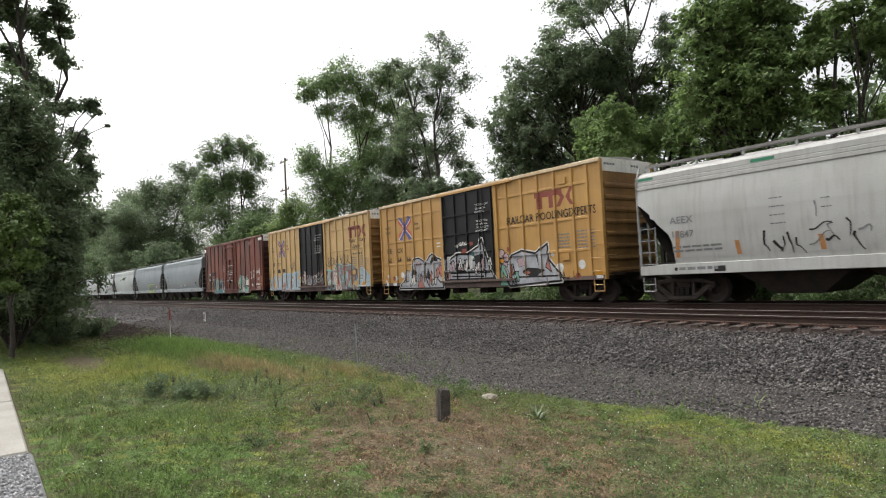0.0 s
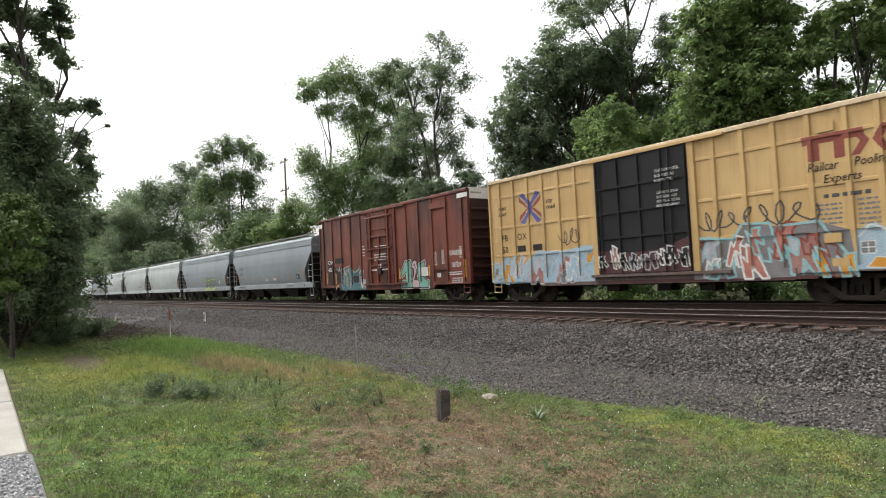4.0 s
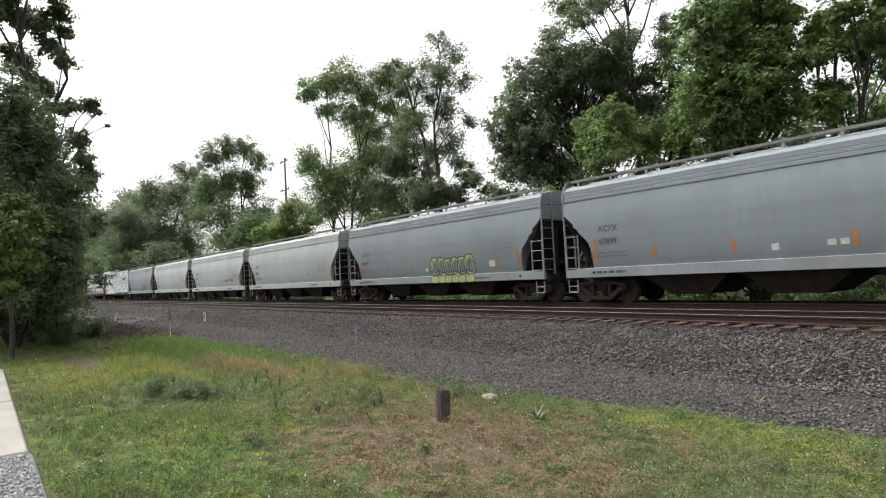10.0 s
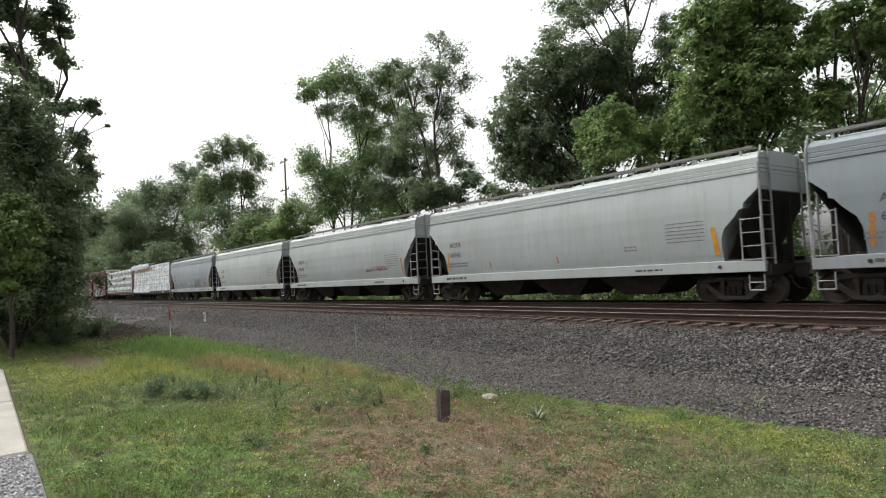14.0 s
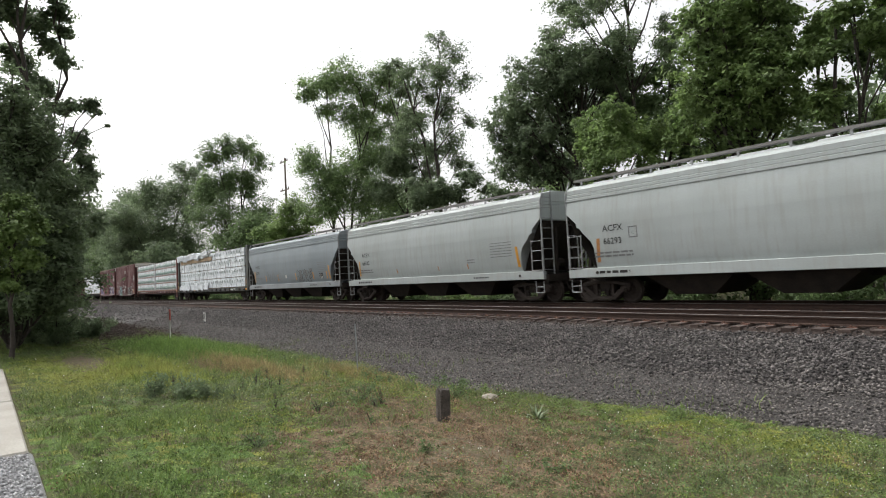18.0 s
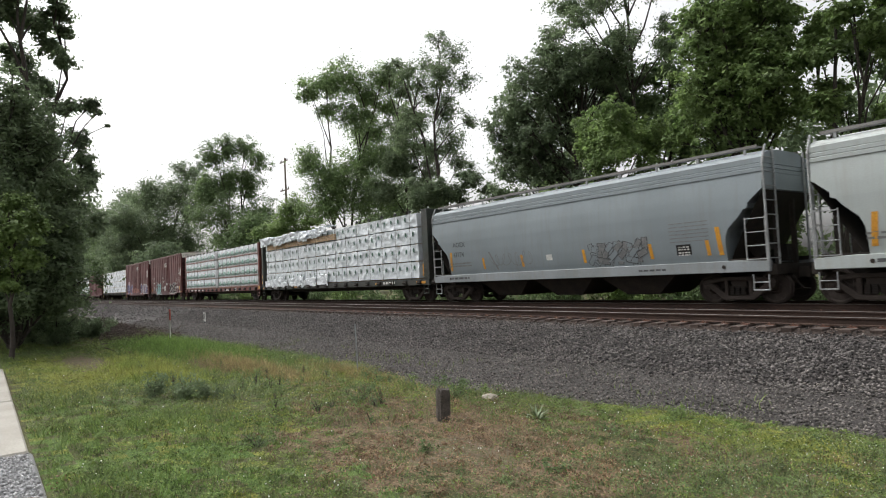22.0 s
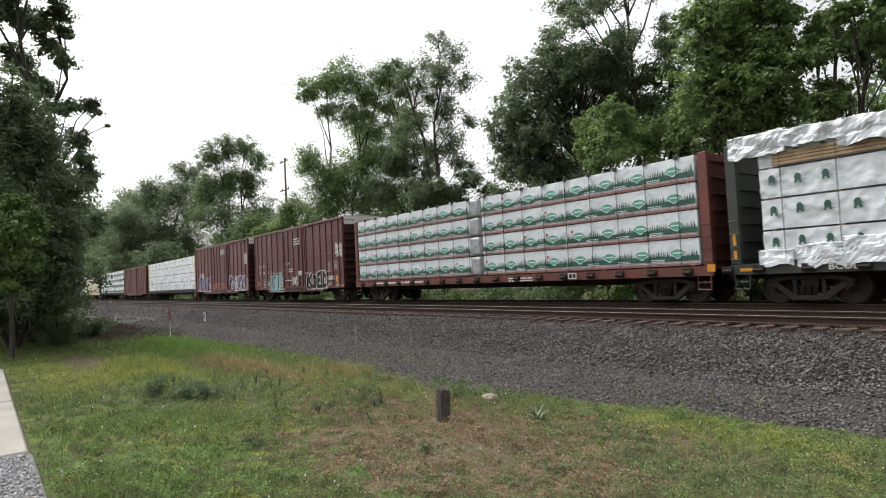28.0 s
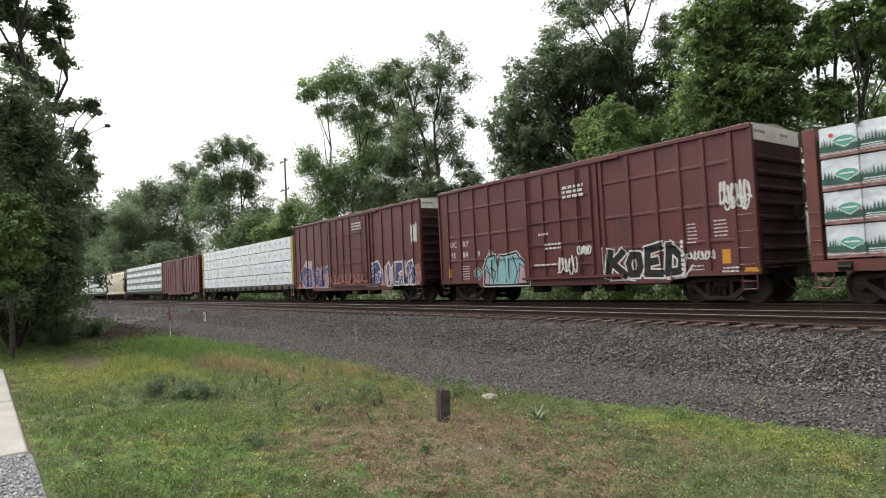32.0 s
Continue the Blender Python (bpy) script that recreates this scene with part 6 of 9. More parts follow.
def tree_print(x, z, size, k, rng):
    """A small printed emblem: a rounded upright form on two feet."""
    ring = [(-0.36, 0.0), (-0.30, 0.42), (-0.36, 0.62), (-0.20, 0.92), (0.02, 1.0), (0.26, 0.90), (0.40, 0.62), (0.34, 0.34), (0.44, 0.02), (0.20, 0.0), (0.12, 0.26), (-0.08, 0.26), (-0.14, 0.0)]
    return [([(x + px * size * 0.9, z + pz * size) for px, pz in ring], k, 0)]


def wrapped_wagon(a, b, paint, bulk, label, seed, style, seg):
    c, half = span(a, b)
    w = enlist(centre_beam(c, half, paint, bulk, label))
    rng = random.Random(seed)
    lo, hi = (-half + 0.95, half - 0.85) if style == "firs" else (-half + 0.38, half - 0.40)
    for tier in range(4):
        z0, z1 = TIERS[tier], TIERS[tier + 1]
        n = seg
        cuts = even(lo, hi, n + 1)
        for i in range(n):
            x0, x1 = cuts[i] + 0.015, cuts[i + 1] - 0.015
            if style == "print" and abs(x0 - cuts[n // 2]) < 0.1:
                x0 += 0.46
            if style == "print" and i == n // 2 - 1:
                x1 = -0.40
            if style == "firs" and tier == 3 and i < n // 2 + 1:
                z1 = TIERS[4] - 0.10
            b_ = bundle(w, x0, x1, z0, z1, seed + tier * 20 + i, M["wrap"], 0.065 if style == "firs" else 0.03)
            if style == "firs":
                sh = []
                k = max(2, int((x1 - x0) / 0.62))
                for j in range(k):
                    if rng.random() < 0.12:
                        continue
                    sh += tree_print(x0 + (j + 0.5) * (x1 - x0) / k, z1 - 0.45 + rng.uniform(-0.05, 0.04), 0.27, 0, rng)
                    if rng.random() < 0.7:
                        sh += bars(x0 + (j + 0.5) * (x1 - x0) / k + 0.12, z1 - 0.42, 0.2, 1, 0.02, 0.02, 1, seed + j, 1)
                marks("print", sh, ["print_green", "wrap_grey"], b_, -1.452, label="small dark green rounded prints")
            elif style == "print":
                # brown small print along the foot, jagged dark tree line, pale emblems
                sh, x = rect(x0, x1, z0 + 0.02, z0 + 0.085, 2) + rect(x0, x1, z0 + 0.10, z0 + 0.145, 2), x0 + 0.02
                sh += bars(x0, z0 + 0.11, x1 - x0, 1, 0.02, 0.02, 4, seed + i + tier * 9, 1)
                k = max(1, round((x1 - x0) / 1.32))
                wide = (x1 - x0) / k
                while x < x1 - 0.09:
                    wv = rng.uniform(0.05, 0.10)
                    u = ((x - x0) / wide) % 1.0            # the wood rises away from each emblem
                    peak = 0.34 + 0.20 * (0.5 - 0.5 * math.cos(2 * math.pi * (u - 0.45))) + rng.uniform(-0.04, 0.05)
                    sh.append(([(x, z0 + 0.17), (min(x + wv * 1.5, x1), z0 + 0.17), (x + wv * 0.75, z0 + peak)], 0, 0.001 * len(sh)))
                    x += wv
                sh += rect(x0, x1, z0 + 0.17, z0 + 0.32, 0, 0.6)
                for j in range(k):
                    ex = x0 + (j + 0.45) * wide
                    for grow, m_, lay in ((0.035, 4, 1.5), (0.0, 1, 2.0)):
                        sh.append(([(ex - 0.27 - grow, z0 + 0.43), (ex - 0.11, z0 + 0.31 - grow * 0.6), (ex, z0 + 0.26 - grow), (ex + 0.11, z0 + 0.31 - grow * 0.6), (ex + 0.27 + grow, z0 + 0.43), (ex + 0.16, z0 + 0.51 + grow * 0.7), (ex, z0 + 0.54 + grow), (ex - 0.16, z0 + 0.51 + grow * 0.7)], m_, lay))
                    sh += rect(ex - 0.17, ex + 0.17, z0 + 0.40, z0 + 0.44, 4, 2.5)
                    sh += bars(ex + 0.35, z0 + 0.21, 0.5, 2, 0.025, 0.025, 4, seed + j + i, 1.2) if ex + 0.9 < x1 else []
                    if rng.random() < 0.3:
                        sh += spot(ex - 0.30, z0 + 0.58, 0.055, 3, 2.5)
                marks("print", sh, ["print_green", "print_mint", "print_brown", "print_red", "wrap"], b_, -1.425, label="dark green tree-line print with pale green emblems")
            elif style == "bands":
                marks("print", rect(x0, x1, z0 + 0.12, z0 + 0.36, 0), ["print_green"], b_, -1.425)
            else:
                sh = []
                for j in range(4):
                    sh += rect(x0 + (j + 0.3) * (x1 - x0) / 4, x0 + (j + 0.55) * (x1 - x0) / 4, z0 + 0.4, z0 + 0.55, 0)
                marks("print", sh, ["wrap_grey"], b_, -1.455)
        # dunnage boards between the tiers
        bm = bmesh.new()
        for i in range(13):
            x = lo + 0.3 + (hi - lo - 0.6) * i / 12
            box(bm, x - 0.05, x + 0.05, -1.36, 1.36, z0 - 0.02, z0 + 0.036)
        tagged(part("dunnage", bm, M["lumber"], w), "", "", "", "stuff")
    return w, half, lo, hi


w, half, lo, hi = wrapped_wagon(-184.5, -162.35, M["dark_green_car"], M["dark_green_car"], "dark green lumber wagon with torn white-wrapped bundles", 100, "firs", 5)
strap_lines(w, even(lo + 0.6, hi - 0.6, 15), 1.1, 4.60, -1.47)
# loose flaps of torn wrap over the top tier, bare boards below them
def flap(x0, x1, y, z0, z1, seed, bulge):
    """A crumpled flap that hangs over the load's edge: uneven hem, deep folds, rolled over the top."""
    rng = random.Random(seed)
    ox = rng.uniform(0, 90)
    nx, nz = max(8, int((x1 - x0) * 12)), 12
    bm = bmesh.new()
    rows = []
    for j in range(nz + 1):
        v = j / nz
        row = []
        for i in range(nx + 1):
            x = x0 + (x1 - x0) * i / nx
            hem = z0 + 0.16 * noise.noise((x * 2.1 + ox, 3, 0)) + 0.05 * noise.noise((x * 7 + ox, 9, 0))
            top = z1 + 0.07 * noise.noise((x * 1.5 + ox, 7, 0))
            z = hem + (top - hem) * min(1, v * 1.25)
            back = max(0, v - 0.8) / 0.2 * 0.7
            n1 = noise.noise((x * 2.6 + ox, z * 3.2, 1))
            n2 = 1 - abs(noise.noise((x * 4.5 + ox + z * 1.5, z * 5.5, 4))) * 2
            row.append(bm.verts.new((x + 0.04 * n1, y - bulge * (0.5 + 0.7 * n1 + 0.35 * n2) * (1 - max(0, v - 0.8) * 3) + back, z + 0.03 * n2)))
        rows.append(row)
    for a, b in zip(rows, rows[1:]):
        for i in range(nx):
            bm.faces.new((a[i], a[i + 1], b[i + 1], b[i]))
    return part("torn_wrap", bm, M["wrap"], w, "loose crumpled flap of white wrap", smooth=False)


for i in range(8):
    x0 = lo - 0.75 + i * 1.42
    flap(x0, x0 + 1.55, -1.47 - 0.03 * (i % 3), 4.10 + 0.12 * math.sin(i * 2.1), 4.70 + 0.05 * math.cos(i * 1.7), 300 + i, 0.15)
for i in range(4):
    bm = bmesh.new()
    box(bm, lo + 0.4, lo + 11.6, -1.47, -1.40, 3.80 + 0.09 * i, 3.875 + 0.09 * i)
    part("board", bm, M["lumber"], w, "bare pale board where the wrap is torn")
for i, x in enumerate((lo - 0.1, lo + 0.9, lo + 2.0, lo + 3.2, lo + 4.3, lo + 5.3, lo + 6.6, lo + 7.5, lo + 8.9)):
    flap(x, x + 0.9 + 0.3 * (i % 3), -1.44, 1.05 - 0.05 * (i % 2), 1.50 + 0.12 * (i % 3), 330 + i, 0.08)
marks("logo", bars(6.95, 0.95, 1.15, 1, 0.13, 0.05, 0, 109), ["ink_white"], w, -1.53)
marks("lettering", words("BCOL", 0.17, -8.49, 0.93, stretch=1.1), ["ink_white"], w, -1.53, label="white reporting mark")
reflectors(rect(-10.95, -10.86, 1.3, 1.55) + rect(-10.95, -10.86, 1.7, 2.05) + rect(-10.8, -10.2, 0.95, 1.04) + rect(6.0, 6.5, 0.96, 1.04) + rect(-5.0, -4.4, 0.96, 1.04) + rect(10.62, 10.70, 1.3, 1.9) + rect(10.0, 10.8, 0.94, 1.06), ["reflector"], w, -1.47)

# lumber wagon, oxide red, tree-line print
w, half, lo, hi = wrapped_wagon(-206.78, -185.05, M["red_car"], M["red_car"], "oxide-red lumber wagon stacked with green-printed white bundles", 140, "print", 4)
strap_lines(w, even(lo + 0.9, hi - 0.6, 18), 1.14, 4.60, -1.45)
for tier in range(4):
    bm = bmesh.new()
    folds(bm, -0.385, 0.24, -1.385, TIERS[tier] + 0.03, TIERS[tier + 1] - 0.03, 190 + tier, 0.03, 8, 6, 1.1)
    part("bundle_end", bm, M["wrap_grey"], w, "grey-wrapped bundle end", smooth=True)
marks("number_board", rect(5.3, 5.7, 0.9, 1.12, 0) + rect(5.34, 5.48, 0.94, 1.08, 1, 1) + rect(5.52, 5.66, 0.94, 1.08, 1, 1), ["ink_white", "ink_black"], w, -1.53)
marks("lettering", bars(-9.0, 0.98, 5.0, 1, 0.08, 0.05, 0, 150) + bars(2.0, 0.98, 1.4, 2, 0.05, 0.05, 0, 151), ["ink_white"], w, -1.455)
reflectors(rect(10.7, 10.95, 0.98, 1.2), ["reflector"], w, -1.47)

# two oxide-red boxcars with bright lettering graffiti
c, h = span(-222.78, -208.09)
w, rects, y, yr = boxcar(c, h, M["oxide"], M["oxide"], "dark oxide-red boxcar with black and pale cyan graffiti", [1.88, 2.95, 4.15], [-6.75, -5.9, -4.9, -3.9, -2.85, 2.1, 3.2, 4.22, 5.07, 5.89, 6.74], (-1.6, 1.73, M["oxide"]), 12, M["galvanised"], M["roof"])
enlist(w)
marks("lettering", words("UC", 0.25, -6.65, 2.5) + words("RY", 0.25, -5.72, 2.5) + words("15", 0.25, -6.6, 2.02) + words("84", 0.25, -5.72, 2.02) + words("9", 0.25, -4.72, 2.02), ["ink_white"], w, y, rects, yr, "white reporting mark and number")
sh = piece([(-4.35, 1.5), (-4.1, 1.92), (-3.6, 2.02), (-3.45, 1.5), (-3.3, 1.98), (-3.0, 1.95), (-2.3, 2.05), (-1.95, 1.7), (-1.6, 1.35), (-1.6, 0.76), (-4.3, 0.76)], 0, 2, 0.07, 3, 0, [[(-4.2, 1.6), (-3.9, 1.2), (-4.1, 0.8)], [(-3.45, 1.9), (-3.5, 0.9)], [(-3.0, 1.9), (-2.9, 0.85)], [(-2.5, 1.9), (-2.3, 1.3), (-2.45, 0.8)], [(-3.9, 1.5), (-3.6, 1.3), (-3.75, 0.85)], [(-2.2, 1.3), (-1.8, 1.1), (-1.9, 0.8)]])
sh += piece([(-4.3, 0.8), (-4.25, 1.45), (-3.95, 1.2), (-4.0, 0.8)], 1, 2, 0.04, None, 1) + piece([(-2.25, 0.8), (-2.15, 1.6), (-1.7, 1.3), (-1.7, 0.8)], 1, 2, 0.04, None, 1)
sh += piece([(-4.95, 1.3), (-4.75, 1.5), (-4.5, 1.3), (-4.7, 1.05)], 0, 2, 0.05, 3, 0) + piece([(-4.05, 2.0), (-3.95, 2.2), (-3.75, 2.15), (-3.8, 1.98)], 1, 2, 0.04, 3, 0)
marks("graffiti", sh, ["g_cyan", "g_lilac", "ink_black", "ink_white"], w, y, rects, yr, "pale cyan sprayed graffiti with black outline")
sh = []
KOED = [[[(2.2, 0.95), (2.35, 1.8)], [(2.85, 1.75), (2.4, 1.38), (2.95, 0.95)]], [[(3.15, 1.0), (3.05, 1.35), (3.2, 1.62), (3.45, 1.6), (3.5, 1.25), (3.4, 1.0), (3.15, 1.0)]],
        [[(3.75, 1.0), (3.8, 1.75)], [(4.3, 1.85), (3.8, 1.75)], [(4.15, 1.4), (3.8, 1.35)], [(4.3, 0.98), (3.75, 1.0)]], [[(4.5, 1.0), (4.6, 1.88)], [(4.6, 1.85), (5.0, 1.45), (4.95, 1.05), (4.5, 1.0)]]]
for wide, k, layer in ((0.35, 1, 0), (0.24, 0, 1)):   # bold letters: a wide white edge under black
    for letter in KOED:
        for line_ in letter:
            sh += stroke(line_, wide, k, layer)
sh += stroke([(2.3, 0.8), (3.0, 0.82), (3.3, 0.78)], 0.05, 1, 2) + stroke([(4.5, 0.8), (5.1, 0.85), (5.35, 1.2)], 0.06, 1, 2)
marks("graffiti", sh, ["ink_black", "ink_white"], w, y, rects, yr, "black sprayed graffiti with white outline")
marks("graffiti", scrawl(6.35, 7.3, 2.9, 3.6, 165, 0.05, 0, 13) + scrawl(6.5, 7.2, 2.7, 3.2, 166, 0.05, 0, 10) + scrawl(5.2, 6.1, 1.35, 1.62, 167, 0.04, 0, 12), ["ink_white"], w, y, rects, yr, "white sprayed tags")
marks("graffiti", scrawl(0.0, 0.9, 1.05, 1.8, 168, 0.05, 0, 9) + scrawl(1.0, 1.6, 1.75, 2.1, 169, 0.05, 0, 10), ["ink_white"], w, -1.62)
reflectors(rect(6.3, 6.55, 1.2, 1.62) + rect(6.95, 7.4, 0.94, 1.06) + rect(-6.75, -6.6, 1.15, 1.55) + rect(-1.78, -1.66, 1.25, 1.7) + rect(1.86, 1.98, 1.25, 1.7) + rect(4.0, 4.12, 1.2, 1.6), ["reflector"], w, y, rects, yr)
sh = bars(5.25, 2.42, 0.3, 6, 0.035, 0.075, 0, 170) + bars(6.1, 2.45, 0.42, 5, 0.035, 0.075, 0, 171) + bars(5.3, 1.15, 0.4, 2, 0.035, 0.075, 0, 172) + bars(6.3, 1.05, 0.5, 2, 0.05, 0.05, 0, 173) + bars(-5.8, 1.6, 0.5, 6, 0.035, 0.075, 0, 178)
for k in range(8):
    sh += [([(px + 0.06 * math.cos(q), pz + 0.06 * math.sin(q)) for q in (2 * math.pi * v / 8 for v in range(8))], 0, 0) for px, pz in ((1.98, 1.0 + 0.13 * k), (5.05, 0.95 + 0.14 * k))]
marks("data_lettering", sh, ["ink_white"], w, y, rects, yr)
marks("door_lettering", bars(0.4, 4.2, 1.0, 3, 0.10, 0.07, 0, 174) + bars(-0.9, 2.6, 0.5, 1, 0.08, 0.1, 0, 175) + bars(-0.6, 2.2, 0.8, 2, 0.07, 0.08, 0, 176) + bars(-1.2, 1.45, 1.2, 1, 0.06, 0.1, 0, 177), ["ink_white"], w, -1.62)

c, h = span(-239.46, -224.43)
w, rects, y, yr = boxcar(c, h, M["oxide"], M["oxide"], "dark oxide-red boxcar with navy and salmon graffiti", [], [-6.8, -5.7, -4.6, -3.5, -2.6, 2.9, 3.9, 4.9, 5.9, 6.8], (-2.2, 2.4, M["oxide"]), 13, M["galvanised"], M["roof"])
enlist(w)
haze_ = [(1.85, 0.88), (1.95, 1.5), (2.6, 1.75), (3.9, 1.65), (5.2, 1.85), (6.6, 1.8), (7.3, 1.95), (7.4, 1.5), (7.35, 0.88)]
sh = [(haze_, 0, 0)]
sh += piece([(2.05, 1.0), (2.4, 2.05), (3.35, 2.25), (3.7, 1.8), (3.25, 1.4), (3.7, 0.98), (3.2, 0.88), (2.2, 0.88)], 1, 2, 0.08, None, 1, [[(2.6, 1.8), (3.1, 1.95)], [(2.5, 1.35), (3.0, 1.5)]])
sh += piece([(4.1, 1.85), (4.5, 2.15), (4.7, 1.65), (5.05, 2.1), (5.75, 2.1), (5.9, 1.7), (5.4, 1.5), (5.8, 1.2), (5.45, 0.88), (4.35, 0.88)], 1, 2, 0.08, None, 1, [[(4.5, 1.9), (4.6, 1.1)], [(5.1, 1.8), (5.0, 1.1), (5.4, 1.05)]])
sh += piece([(5.85, 1.3), (6.3, 2.05), (6.8, 2.15), (6.9, 1.55), (6.95, 0.9), (6.55, 0.9), (6.45, 1.5), (6.3, 0.9), (6.0, 0.9)], 1, 2, 0.08, None, 1, [[(6.4, 1.9), (6.6, 1.2)]])
sh += wildstyle(2.0, 7.2, 0.9, 2.2, 11, [1, 1, 3], [2, 4], 188, 0.04, 0.75)
marks("graffiti", sh, ["g_pink", "g_navy", "ink_white", "g_lilac", "g_silver"], w, y, rects, yr, "navy sprayed graffiti on a salmon ground")
sh = [([(-7.2, 0.88), (-7.1, 1.2), (-5.0, 1.1), (-2.5, 1.15), (-2.3, 0.88)], 4, 0)]
sh += piece([(-6.7, 2.0), (-6.05, 2.35), (-5.05, 2.1), (-4.9, 0.92), (-6.1, 0.9), (-6.75, 1.45)], 1, 2, 0.08, None, 1, [[(-6.4, 1.9), (-6.0, 1.2), (-5.6, 1.9), (-5.4, 1.0)]])
sh += piece([(-4.6, 1.15), (-4.2, 2.2), (-3.3, 1.7), (-2.7, 2.35), (-2.45, 2.0), (-2.6, 0.92), (-3.8, 0.9)], 1, 2, 0.08, None, 1, [[(-4.2, 1.8), (-3.9, 1.1)], [(-3.2, 1.5), (-3.0, 1.0)]])
sh += piece([(-6.3, 2.25), (-5.9, 2.7), (-4.9, 2.6), (-5.0, 2.15)], 3, 3, 0.03, None, 0)
sh += wildstyle(-6.8, -2.5, 0.9, 2.2, 10, [1, 1, 4], [2, 3], 189, 0.04, 0.75)
marks("graffiti", sh, ["oxide", "g_navy", "g_silver", "g_lilac", "g_pink"], w, y, rects, yr, "navy and silver sprayed graffiti")
marks("graffiti", scrawl(6.7, 7.2, 2.9, 4.0, 185, 0.06, 0, 14), ["ink_white"], w, y, rects, yr)
marks("graffiti", scrawl(-2.0, 2.2, 1.0, 1.7, 186, 0.07, 0, 14), ["g_pink"], w, -1.62)
marks("door_lettering", bars(0.8, 4.45, 1.1, 3, 0.09, 0.07, 0, 187), ["ink_white"], w, -1.62)

# the rest of the train, farther back
wrapped_wagon(-262.0, -240.1, M["dark_green_car"], M["yellow_car"], "lumber wagon with yellow ends and plain white-wrapped bundles", 200, "plain", 5)
c, h = span(-278.2, -262.9)
enlist(boxcar(c, h, M["oxide"], M["oxide"], "oxide-red boxcar far back in the train", [], even(-h + 0.8, -1.9, 6) + even(1.9, h - 0.8, 6), (-1.3, 1.3, M["oxide"]), 14, M["oxide"], M["roof"], 4.5)[0])
wrapped_wagon(-301.7, -278.9, M["dark_green_car"], M["red_car"], "lumber wagon with dark-banded white bundles", 220, "bands", 4)
c, h = span(-318.9, -302.5)
enlist(hopper(c, h, M["hopper_tan"], M["hopper_tan"], "cream covered hopper wagon", 15))
wrapped_wagon(-341.7, -319.7, M["dark_green_car"], M["red_car"], "lumber wagon with dark-banded white bundles", 240, "bands", 4)
wrapped_wagon(-364.5, -342.7, M["dark_green_car"], M["yellow_car"], "lumber wagon with plain white-wrapped bundles", 260, "plain", 4)
c, h = span(-381.5, -365.8)
enlist(hopper(c, h, M["hopper_grey"], M["hopper_grey"], "light grey covered hopper wagon far back in the train", 16))


# ---- trees ----
def limb_tube(verts, faces, pts, r0, r1, seg=6):
    base = len(verts)
    for i, p in enumerate(pts):
        d = (pts[min(i + 1, len(pts) - 1)] - pts[max(i - 1, 0)]).normalized()
        s = d.cross(Vector((0.3, 0.2, 1) if abs(d.z) < 0.9 else (1, 0, 0))).normalized()
        u = s.cross(d)
        r = r0 + (r1 - r0) * i / (len(pts) - 1)
        for k in range(seg):
            a = 2 * math.pi * k / seg
            verts.append(tuple(p + (s * math.cos(a) + u * math.sin(a)) * r))
    for i in range(len(pts) - 1):
        for k in range(seg):
            a, b = base + i * seg + k, base + i * seg + (k + 1) % seg
            faces.append((a, b, b + seg, a + seg))


def leaf_cloud(rng, centres, radii, count, size, flat=0.75, simple=False):
    """Leaves as small bent diamonds, scattered in clumps."""
    centres, radii = np.array(centres), np.array(radii)
    weight = radii ** 2
    pick = rng.choice(len(centres), count, p=weight / weight.sum())
    d = rng.normal(size=(count, 3))
    d /= np.linalg.norm(d, axis=1)[:, None]
    rad = radii[pick] * rng.uniform(0.25, 1.0, count) ** 0.45 * rng.uniform(0.75, 1.12, count)
    pos = centres[pick] + d * rad[:, None] * np.array([1, 1, flat])
    nrm = d * 0.95 + rng.normal(size=(count, 3)) * 0.42 + np.array([0, 0, 0.4])
    nrm /= np.linalg.norm(nrm, axis=1)[:, None]
    t = np.cross(nrm, rng.normal(size=(count, 3)))
    t /= np.linalg.norm(t, axis=1)[:, None]
    b = np.cross(nrm, t)
    s = size * rng.uniform(0.55, 1.35, count)[:, None]
    if simple:
        v = np.stack([pos - t * s * 0.45 - b * s * 0.25, pos - t * s * 0.3 + b * s * 0.35, pos + t * s * 0.55], 1).reshape(-1, 3)
        return v, np.arange(count * 3).reshape(-1, 3)
    v = np.stack([pos - t * s * 0.5, pos + b * s * 0.27 + nrm * s * 0.06, pos + t * s * 0.5, pos - b * s * 0.27 + nrm * s * 0.06], 1).reshape(-1, 3)
    f = np.arange(count * 4).reshape(-1, 4)
    return v, f


